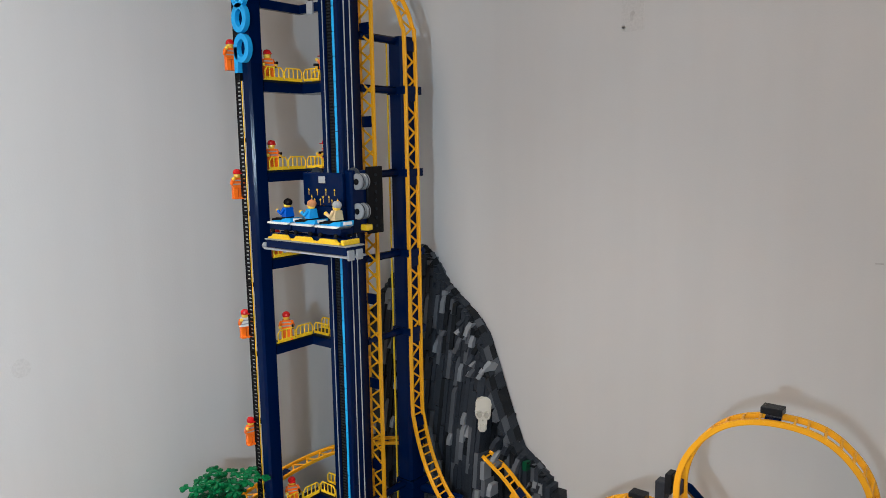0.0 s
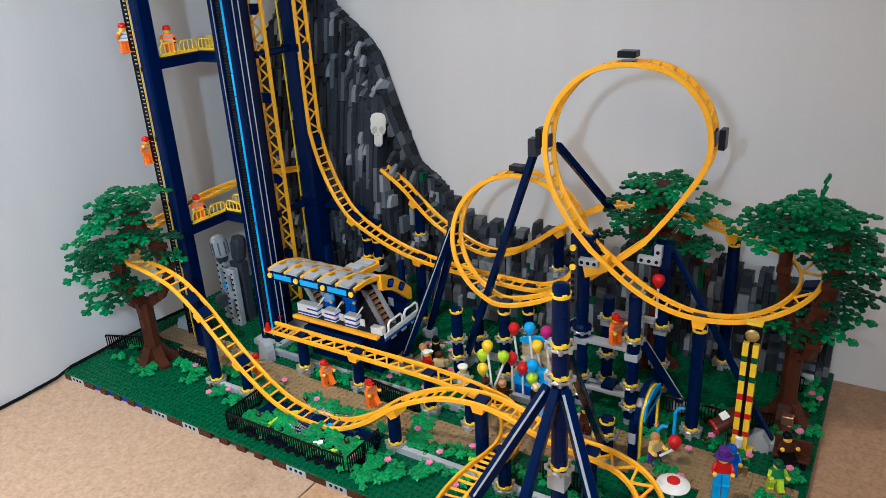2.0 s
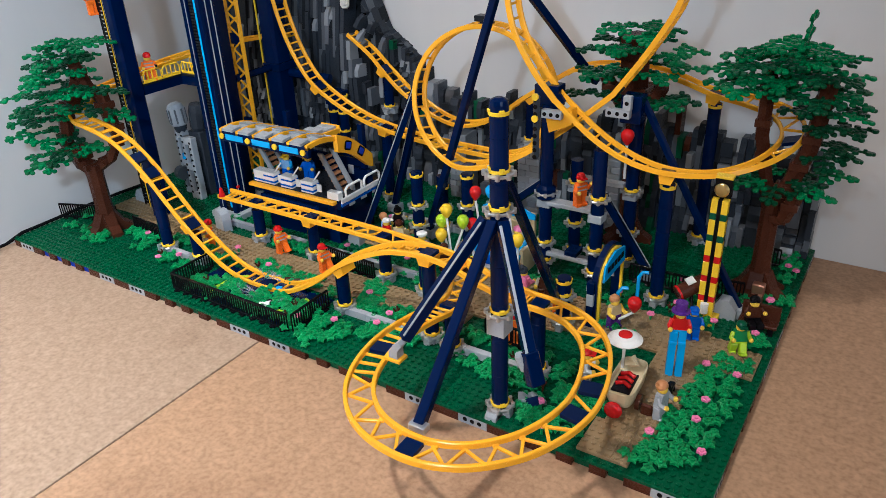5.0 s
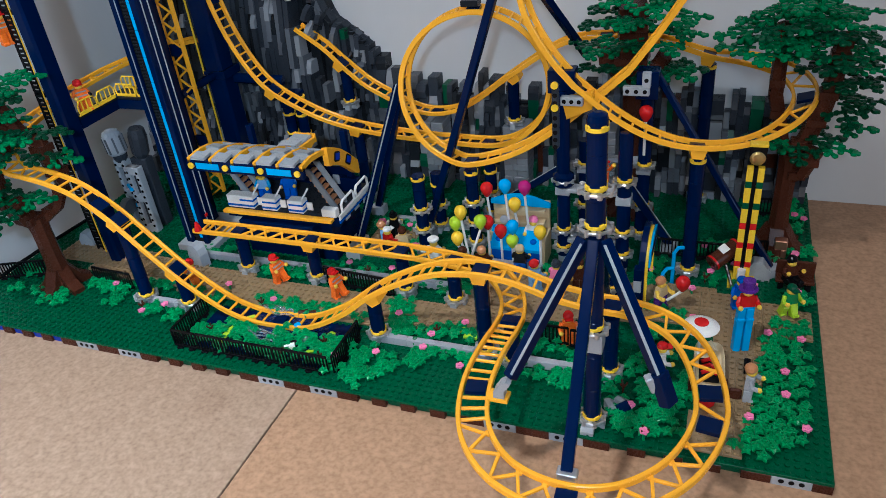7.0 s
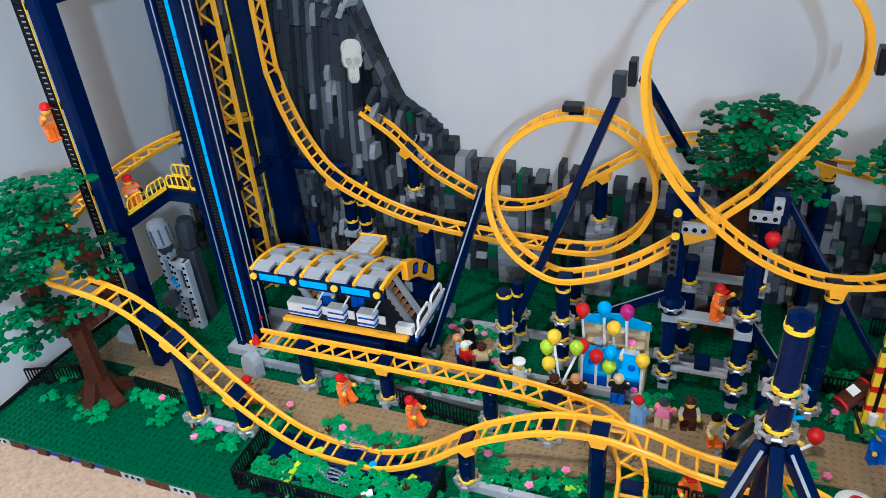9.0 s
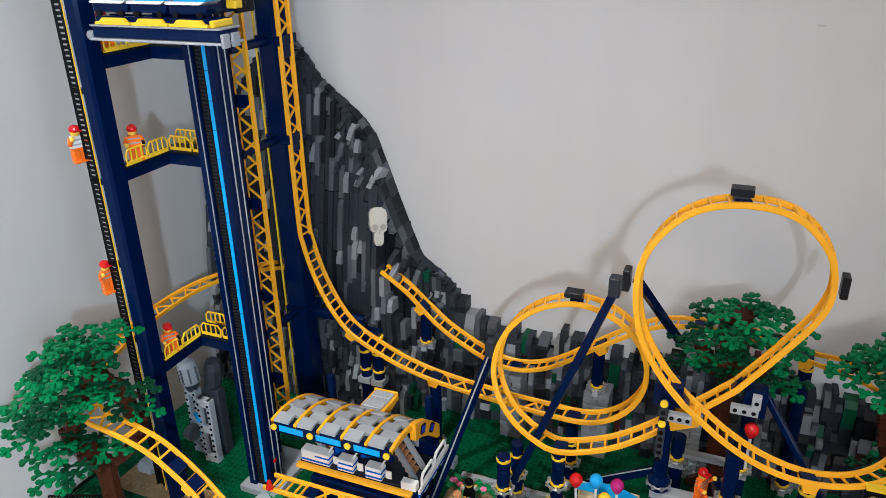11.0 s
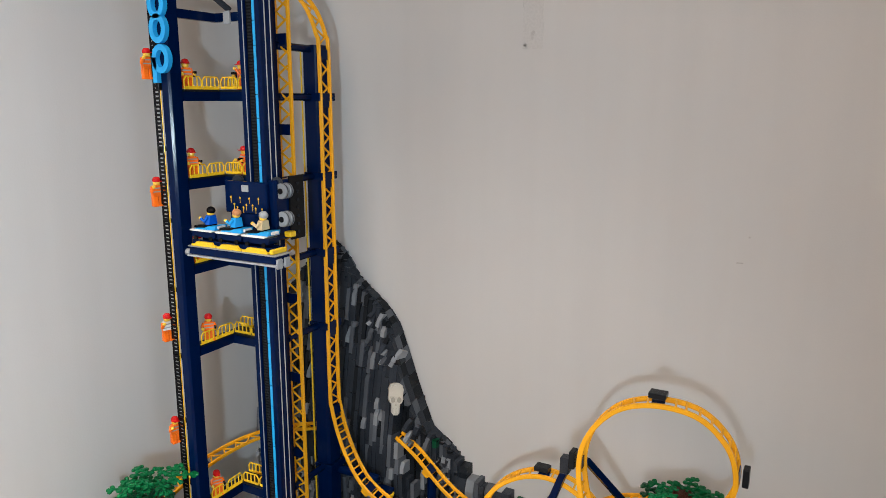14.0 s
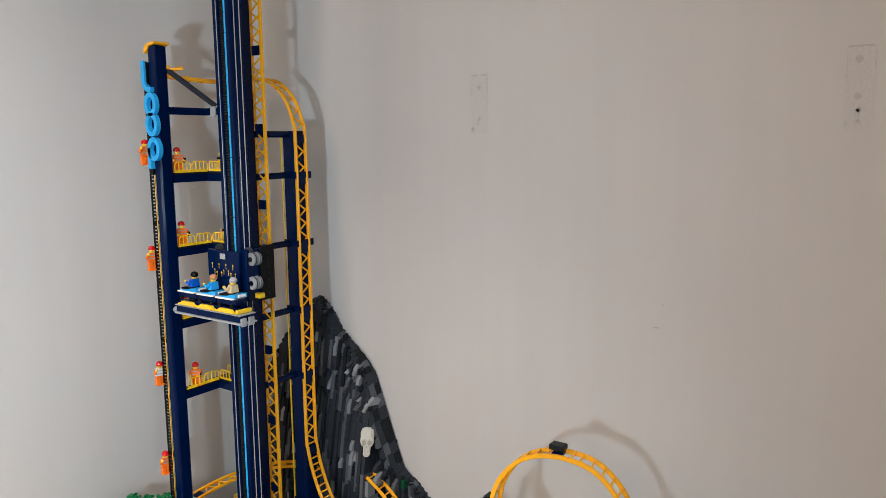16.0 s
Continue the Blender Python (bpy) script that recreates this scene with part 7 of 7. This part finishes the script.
par = part("parasol", Geo().lathe([(0.0165, 0.0), (0.0170, 0.0012), (0.0120, 0.0042), (0.0060, 0.0058)], 24, at=Matrix.Translation((0.907, 0.112, 0.0705))), WHITE, cart, "white round parasol")
part("parasol_cap", Geo().lathe([(0.0068, 0.0050), (0.0066, 0.0066), (0.0030, 0.0076)], 18, at=Matrix.Translation((0.907, 0.112, 0.0705))), RED, par, "red centre")

# ---- strength tester ----
tester = thing("strength_tester", (0.943, 0.278, ZB), "yellow strength-test column with green and red bands and golden bell", "toy fairground game")
part("foot", Geo().box(0.930, 0.958, 0.262, 0.292, ZB, ZB + 0.0064, 0.0005), YELLOW, tester)
part("back_board", Geo().box(0.9355, 0.9515, 0.280, 0.285, ZB + 0.0064, 0.186, 0.0005), BLACK, tester, "black back board")
z, k = ZB + 0.0066, 0
bounds = [ZB + 0.0066, 0.0385, 0.0455, 0.0630, 0.0705, 0.0875, 0.0955, 0.1130, 0.1205, 0.1385, 0.1460, 0.1620]
for k, (z0, z1) in enumerate(zip(bounds, bounds[1:])):
    mat = (RED if z0 < 0.1 else PINE) if k % 2 else YELLOW
    for x0 in (0.9346, 0.9454):
        part("band_brick", Geo().box(x0, x0 + 0.0066, 0.272, 0.280, z0, z1 - 0.0001, 0.0003), mat, tester, ("red band" if mat is RED else "green band") if k % 2 else "")
part("slot", Geo().box(0.9413, 0.9453, 0.2728, 0.2798, ZB + 0.012, 0.162, 0.0003), BLACK, tester)
part("bell", Geo().lathe([(0.0030, 0.0), (0.0072, 0.0010), (0.0078, 0.0030), (0.0056, 0.0052), (0.0018, 0.0060)], 18, at=Matrix.Translation((0.9433, 0.2765, 0.1725)) @ Matrix.Rotation(math.pi / 2, 4, "X")), GOLD, tester, "golden bell")
part("bell_box", Geo().box(0.9350, 0.9520, 0.2770, 0.286, 0.163, 0.184, 0.0005), BLACK, tester)
part("bell_trim", Geo().box(0.9345, 0.9525, 0.2760, 0.287, 0.184, 0.187, 0.0004), YELLOW, tester)
part("puck", Geo().cyl((0.9433, 0.270, ZB + 0.012), (0.9433, 0.270, ZB + 0.024), 0.0044, seg=12), WHITE, tester, "white puck")
mal = thing("mallet", (0.925, 0.27, ZB), "big brown toy mallet leaning beside the tester", "toy mallet")
part("mallet_head", Geo().cyl((0.911, 0.273, 0.038), (0.937, 0.297, 0.052), 0.0094, seg=18), BROWN, mal, "brown round head")
for f in (0.06, 0.94):
    q = Vector((0.911, 0.273, 0.038)).lerp(Vector((0.937, 0.297, 0.052)), f)
    ax = Vector((0.026, 0.024, 0.014)).normalized() * 0.0012
    part("mallet_rim", Geo().cyl(tuple(q - ax), tuple(q + ax), 0.0098, seg=18), RED, mal, "red rim")
part("mallet_label", Geo().box(-0.0050, 0.0050, -0.0050, 0.0050, 0.0, 0.0012, 0.0003, at=Matrix.Translation((0.9222, 0.2812, 0.0542)) @ Matrix.Rotation(math.radians(43), 4, "Z") @ Matrix.Rotation(math.radians(-21), 4, "Y") @ Matrix.Rotation(math.radians(20), 4, "X")), WHITE, mal, "white square tile")
part("mallet_handle", Geo().cyl((0.924, 0.284, 0.040), (0.938, 0.252, ZB + 0.001), 0.0018, seg=8), BLACK, mal)

# ---- entrance arch ----
arch = thing("entrance_arch", (0.842, 0.235, ZB), "yellow and blue entrance arch with navy posts", "toy arch")
AXC = 0.842
out = [(0.196, ZB), (0.196, 0.070)] + [(0.235 - 0.039 * math.cos(a), 0.070 + 0.032 * math.sin(a)) for a in [math.pi * k / 10 for k in range(1, 10)]] + [(0.274, 0.070), (0.274, ZB)]
inn = [(0.267, ZB), (0.267, 0.068)] + [(0.235 + 0.032 * math.cos(a), 0.068 + 0.025 * math.sin(a)) for a in [math.pi * k / 10 for k in range(1, 10)]] + [(0.203, 0.068), (0.203, ZB)]
part("arch_band", Geo().prism(out + inn, AXC - 0.0045, AXC + 0.0020, "x"), NAVY, arch)
lip = [(0.203, ZB), (0.203, 0.068)] + [(0.235 - 0.032 * math.cos(a), 0.068 + 0.025 * math.sin(a)) for a in [math.pi * k / 10 for k in range(1, 10)]] + [(0.267, 0.068), (0.267, ZB)]
brim = [(0.199, ZB), (0.199, 0.069)] + [(0.235 - 0.0360 * math.cos(a), 0.069 + 0.029 * math.sin(a)) for a in [math.pi * k / 10 for k in range(1, 10)]] + [(0.271, 0.069), (0.271, ZB)]
part("arch_lip", Geo().prism(brim + lip[::-1], AXC + 0.0021, AXC + 0.0050, "x"), YELLOW, arch, "thin yellow arch band")
part("arch_sign", Geo().prism([(0.203, 0.070), (0.267, 0.070), (0.264, 0.089), (0.235, 0.096), (0.206, 0.089)], AXC + 0.0051, AXC + 0.0072, "x"), AZURE, arch, "bright blue sign board")
for k in range(5):
    part("sign_bar", Geo().box(AXC + 0.0070, AXC + 0.0080, 0.212 + 0.010 * k, 0.219 + 0.010 * k, 0.078, 0.085, 0.0003), BLACK, arch, "dark bars of lettering")
for y0 in (0.192, 0.268):
    for k in range(4):
        part("post_brick", Geo().box(AXC - 0.0085, AXC - 0.0003, y0, y0 + 0.010, ZB + 0.0001 + 0.0150 * k, ZB + 0.0149 + 0.0150 * k, 0.0004), NAVY if k != 2 else GREY, arch)
part("arch_panel", Geo().box(AXC - 0.003, AXC, 0.204, 0.212, ZB, 0.066, 0.0004), WHITE, arch, "white side panel")
for x0, y0 in ((0.862, 0.214), (0.870, 0.258)):
    part("blue_hoop", Geo().tube([(x0, y0, ZB), (x0, y0, ZB + 0.044), (x0 + 0.004, y0 + 0.002, ZB + 0.050), (x0 + 0.010, y0 + 0.004, ZB + 0.050)], 0.0022, 8), AZURE, arch, "bright blue hooked bar")

# ---- bench, stones, boxes ----
bench = thing("bench", (1.000, 0.283, ZB), "brown brick-built bench on the path edge", "toy bench")
part("seat", Geo().box(0.980, 1.020, 0.272, 0.288, ZB + 0.010, ZB + 0.0135, 0.0006), BROWN, bench)
part("backrest", Geo().box(0.980, 1.020, 0.288, 0.2915, ZB + 0.012, ZB + 0.030, 0.0006), BROWN, bench)
for x0 in (0.983, 1.011):
    part("leg", Geo().box(x0, x0 + 0.006, 0.274, 0.290, ZB, ZB + 0.010, 0.0005), BLACK, bench)
for x0, y0, s, mat, lab in ((0.962, 0.292, 0.013, GREY, "light grey slope brick like a small boulder"), (0.470, 0.236, 0.010, GREY, "light grey slope brick like a small boulder"), (0.066, 0.185, 0.012, GREY, "light grey slope brick like a small boulder")):
    solo("boulder", Geo().prism([(x0 - s, ZB), (x0 + s, ZB), (x0 + s, ZB + s), (x0 + 0.3 * s, ZB + 1.9 * s), (x0 - 0.5 * s, ZB + 1.9 * s), (x0 - s, ZB + s)], y0 - 0.007, y0 + 0.007, "y"), mat, lab, "toy rock", "boulders", at=(x0, y0, ZB))
stone = Geo().prism([(-0.014, 0.0), (0.014, 0.0), (0.014, 0.020), (0.011, 0.029), (0.005, 0.0345), (-0.005, 0.0345), (-0.011, 0.029), (-0.014, 0.020)], -0.007, 0.007, "y", at=pose(0.268, 0.173, ZB, 0, 0, -12) @ Matrix.Diagonal((0.82, 1, 1, 1)))
solo("boulder", stone, GREY, "tall light grey round-topped boulder beside the path", "toy rock", "boulders", at=(0.268, 0.173, ZB))
for k in range(2):
    solo("copper_tile", Geo().box(0.979, 0.993, 0.338 - 0.001 * k, 0.348, 0.0130 + 0.0125 * k, 0.0250 + 0.0125 * k, 0.001), COPPER, "copper-coloured tile at the tree root", "toy tile", "copper tiles", at=(0.986, 0.343, 0.0130 + 0.0125 * k))

# ---- pump at the foot of the tower ----
pump = thing("grey_pump", (0.138, 0.224, ZB), "tall grey machine of stacked pillars at the tower foot", "toy machine")
GX, GY = 0.122, 0.250


def frame_pillar(x0, x1, y0, y1, z1, holes):
    """A pierced frame pillar with a slot down the middle."""
    g = Geo()
    w = (x1 - x0) * 0.30
    g.box(x0, x0 + w, y0, y1, ZB, z1, 0.001)
    g.box(x1 - w, x1, y0, y1, ZB, z1, 0.001)
    for z0 in (ZB, ZB + 0.05, z1 - 0.012):
        g.box(x0 + 0.001, x1 - 0.001, y0 + 0.0005, y1 - 0.0005, z0, z0 + 0.012, 0.0006)
    p = part("pillar", g, GREY, pump, "light grey pierced frame")
    part("pillar_core", Geo().box(x0 + w, x1 - w, (y0 + y1) / 2, y1 - 0.001, ZB, z1 - 0.012, 0.0004), SLATE, p)
    for k in range(holes):
        zc = ZB + 0.012 + (z1 - ZB - 0.020) * k / (holes - 1)
        for xc in (x0 + w / 2, x1 - w / 2):
            part("hole", Geo().cyl((xc, y0 + 0.001, zc), (xc, y0 - 0.0004, zc), 0.0021, seg=8), BLACK, p)


frame_pillar(GX - 0.026, GX - 0.007, GY - 0.004, GY + 0.010, 0.122, 9)
frame_pillar(GX + 0.003, GX + 0.026, GY - 0.016, GY - 0.004, 0.118, 10)
part("blue_bar", Geo().box(GX - 0.006, GX + 0.002, GY - 0.010, GY - 0.005, 0.050, 0.056, 0.0006), AZURE, pump, "blue link bar")
part("blue_bar", Geo().cyl((GX - 0.010, GY - 0.006, 0.084), (GX + 0.006, GY - 0.018, 0.084), 0.0028, seg=8), AZURE, pump, "blue link bar")
tilt = pose(GX - 0.014, GY + 0.002, 0.118, 0, -6, 0)
part("drum_neck", Geo().lathe([(0.0070, 0.0), (0.0100, 0.006), (0.0110, 0.012)], 10, at=tilt), SLATE, pump)
drum = part("drum", Geo().lathe([(0.0115, 0.012), (0.0135, 0.015), (0.0135, 0.040), (0.0110, 0.046), (0.0050, 0.049)], 16, at=tilt), GREY, pump, "light grey ribbed drum")
for k in range(8):
    a = math.pi * k / 4
    part("rib", Geo().box(0.0128, 0.0146, -0.0013, 0.0013, 0.016, 0.039, 0.0004, at=tilt @ Matrix.Rotation(a, 4, "Z")), MID, drum)
tilt2 = pose(GX + 0.012, GY + 0.014, 0.120, 0, 8, 0)
part("rear_drum", Geo().lathe([(0.0080, 0.0), (0.0120, 0.008), (0.0130, 0.034), (0.0105, 0.046)], 8, at=tilt2), SLATE, pump, "dark grey rear drum")
part("rear_column", Geo().box(GX - 0.004, GX + 0.024, GY + 0.006, GY + 0.022, ZB, 0.121, 0.001), SLATE, pump)
part("hose", Geo().tube([(GX - 0.024, GY + 0.010, 0.150), (GX - 0.034, GY + 0.012, 0.120), (GX - 0.033, GY + 0.010, 0.070), (GX - 0.030, GY + 0.006, ZB + 0.004)], 0.0030, 8), BLACK, pump, "black hose", smooth=True)
part("flywheel", Geo().cyl((GX - 0.024, GY - 0.010, 0.052), (GX - 0.012, GY - 0.012, 0.052), 0.011, seg=16), MID, pump, "grey round wheel")

# ---- short columns and bracket beside the drop track ----
for x, y, z0, z1 in ((0.300, 0.405, ZB, 0.150), (0.322, 0.404, ZB, 0.150)):
    ob = column(x, y, z0, z1, collars=(0.082, 0.112, 0.138), rings=(), label="navy round column with grey block beside the drop track")
    part("mid_block", Geo().box(x - 0.010, x + 0.010, y - 0.010, y + 0.010, 0.084, 0.094, 0.0006), GREY, ob, "light grey block")
solo("bracket_beam", Geo().cyl((0.232, 0.388, 0.196), (0.305, 0.400, 0.190), 0.0075, seg=12).box(0.296, 0.326, 0.392, 0.416, 0.150, 0.172, 0.001), NAVY, "navy round beam from the tower to the track bend", "toy beam", at=(0.30, 0.4, 0.16))

# ---- skull on the rocks ----
sk = Geo()
SKM = pose(0.311, 0.448, 0.318, -16, 4, 36) @ Matrix.Diagonal((0.80, 0.9, 0.88, 1))
face = [(-0.0155, 0.012), (-0.0165, 0.020), (-0.0130, 0.028), (-0.0050, 0.0315), (0.0060, 0.0310), (0.0130, 0.027), (0.0160, 0.019), (0.0150, 0.008), (0.0160, 0.000), (0.0135, -0.007), (0.0090, -0.010),
        (0.0085, -0.026), (0.0045, -0.031), (-0.0045, -0.031), (-0.0085, -0.026), (-0.0090, -0.010), (-0.0140, -0.006), (-0.0165, 0.002)]
sk.prism(face, -0.004, 0.010, "y", at=SKM)
sk.prism([(0.86 * u, 0.88 * w + 0.001) for u, w in face], -0.0075, -0.004, "y", at=SKM)
sk.prism([(0.60 * u, 0.40 * w + 0.015) for u, w in face[:11] + face[15:]], -0.0100, -0.0075, "y", at=SKM)
# Slot 1 is a darker bone copy: shade coloured into sockets and nose.
for s in (-1, 1):
    ring = [(s * 0.0068 + 0.0062 * math.cos(a), -0.0010 + 0.0066 * math.sin(a)) for a in [2 * math.pi * k / 14 for k in range(15)]]
    sk.tube([(u, -0.0085, w) for u, w in ring], 0.0014, 6, at=SKM)
    sk.cyl((s * 0.0068, -0.0070, -0.0010), (s * 0.0068, -0.0080, -0.0010), 0.0052, seg=12, mat=1, at=SKM)
sk.prism([(-0.0020, -0.0115), (0.0020, -0.0115), (0.0, -0.0070)], -0.0088, -0.0070, "y", mat=1, at=SKM)
for k in range(4):
    sk.box(-0.0062 + 0.0033 * k, -0.0040 + 0.0033 * k, -0.0090, -0.0070, -0.0270, -0.0170, 0.0004, at=SKM)
solo("skull_ornament", sk, [BONE, plastic("shaded_bone_plastic", (0.30, 0.28, 0.23), 0.4)], "off-white skull-shaped ornament above the tunnel mouth", "ornament", at=(0.311, 0.447, 0.317))

# ---- top track round the tower ----
track("amber top track from the lift round the tower", rows((0.152, 0.186, 1.005), (0.115, 0.192, 1.004), (0.080, 0.214, 1.002), (0.060, 0.252, 0.999), (0.058, 0.300, 0.997), (0.070, 0.342, 0.996), (0.10, YD, 0.999)), truss=[((0.152, 0.186, 1.0), (0.10, YD, 0.998))])
solo("signal_lamp", Geo().cyl((0.2955, 0.158, 0.080), (0.2955, 0.158, 0.092), 0.0050, 0.0020, 10), RED, "small red cone at the end of the station track", "toy lamp", at=(0.2955, 0.158, 0.080))
solo("red_light", Geo().box(BX1 + 0.0008, BX1 + 0.003, BY0 + 0.004, BY0 + 0.009, 0.062, 0.066, 0.0003), RED, "small red tile on the lift post", "toy tile", at=(BX1, BY0, 0.062))

# ---- cable on the floor ----
cable = thing("cable", (-0.003, -0.2, 0.003), "black power cable lying along the side wall", "cable")
part("cord", Geo().tube([(0.10, -0.62, 0.0028), (0.055, -0.42, 0.0028), (0.022, -0.26, 0.0028), (0.006, -0.170, 0.003), (-0.008, -0.120, 0.003), (-0.007, -0.068, 0.0032), (-0.005, -0.010, 0.006), (0.004, 0.012, 0.0172), (0.004, 0.060, 0.0176), (0.001, 0.110, 0.0176), (0.003, 0.180, 0.0172), (0.010, 0.260, 0.0172)], 0.0026, 8), BLACK, cable, smooth=True)
part("plug_joint", Geo().cyl((-0.010, -0.118, 0.006), (-0.004, -0.135, 0.006), 0.0058, seg=12), SILVER, cable, "silver cable joint")

# ---- marks on the wall ----
SCUFF = plastic("wall_scuff", (0.48, 0.47, 0.46), 0.8, 0.2, 300)
WY = 0.5168


def mark(x0, x1, z0, z1, label, mat=SCUFF, proud=0.0003):
    solo("wall_mark", Geo().box(x0, x1, WY - proud, WY + 0.0008, z0, z1, 0.0001), mat, label, "wall mark", kind="structure")


RUB = plastic("wall_rub", (0.53, 0.525, 0.515), 0.8, 0.25, 300)
FAINT = plastic("wall_filler", (0.575, 0.57, 0.56), 0.8, 0.15, 300)
mark(0.504, 0.537, 0.898, 0.997, "pale filled strip where a bracket was", FAINT)
mark(0.506, 0.518, 0.993, 0.9955, "grey scuff at a filled strip", SCUFF, 0.0008)
mark(0.524, 0.536, 0.993, 0.9955, "grey scuff at a filled strip", SCUFF, 0.0008)
mark(1.071, 1.104, 0.895, 1.001, "pale filled strip where a bracket was", FAINT)
mark(1.072, 1.100, 0.998, 1.0005, "grey scuff at a filled strip", SCUFF, 0.0008)
for x0, z0 in ((0.504, 0.897), (1.071, 0.897)):
    mark(x0, x0 + 0.0012, z0 + 0.062, z0 + 0.094, "thin grey line at the edge of a filled strip", RUB, 0.0008)
    mark(x0 + 0.0318, x0 + 0.0328, z0 + 0.070, z0 + 0.094, "thin grey line at the edge of a filled strip", RUB, 0.0008)
    mark(x0 + 0.0010, x0 + 0.0075, z0 + 0.0020, z0 + 0.0080, "small grey scuff at a filled strip", RUB, 0.0008)
    mark(x0 + 0.0130, x0 + 0.0180, z0 + 0.014, z0 + 0.024, "faint grey rub on a filled strip", RUB, 0.0008)
mark(0.832, 0.841, 0.5985, 0.6005, "small grey scratch on the wall")
mark(0.845, 0.8475, 0.6355, 0.638, "small grey dent on the wall")
for x, z, r in ((0.520, 0.974, 0.0045), (0.521, 0.922, 0.0040), (0.508, 0.905, 0.0035), (1.085, 0.983, 0.0060), (1.086, 0.937, 0.0055), (1.088, 0.920, 0.0040), (1.088, 0.905, 0.0035)):
    solo("wall_hole", Geo().cyl((x, WY + 0.0005, z), (x, WY - 0.0008, z), r * 0.8, seg=14), SCUFF, "grey filled screw hole in the wall", "wall mark", kind="structure")
solo("wall_hole", Geo().cyl((-0.0142, -0.10, 0.475), (-0.0134, -0.10, 0.475), 0.012, seg=18), FAINT, "faint round stain on the side wall", "wall mark", kind="structure")
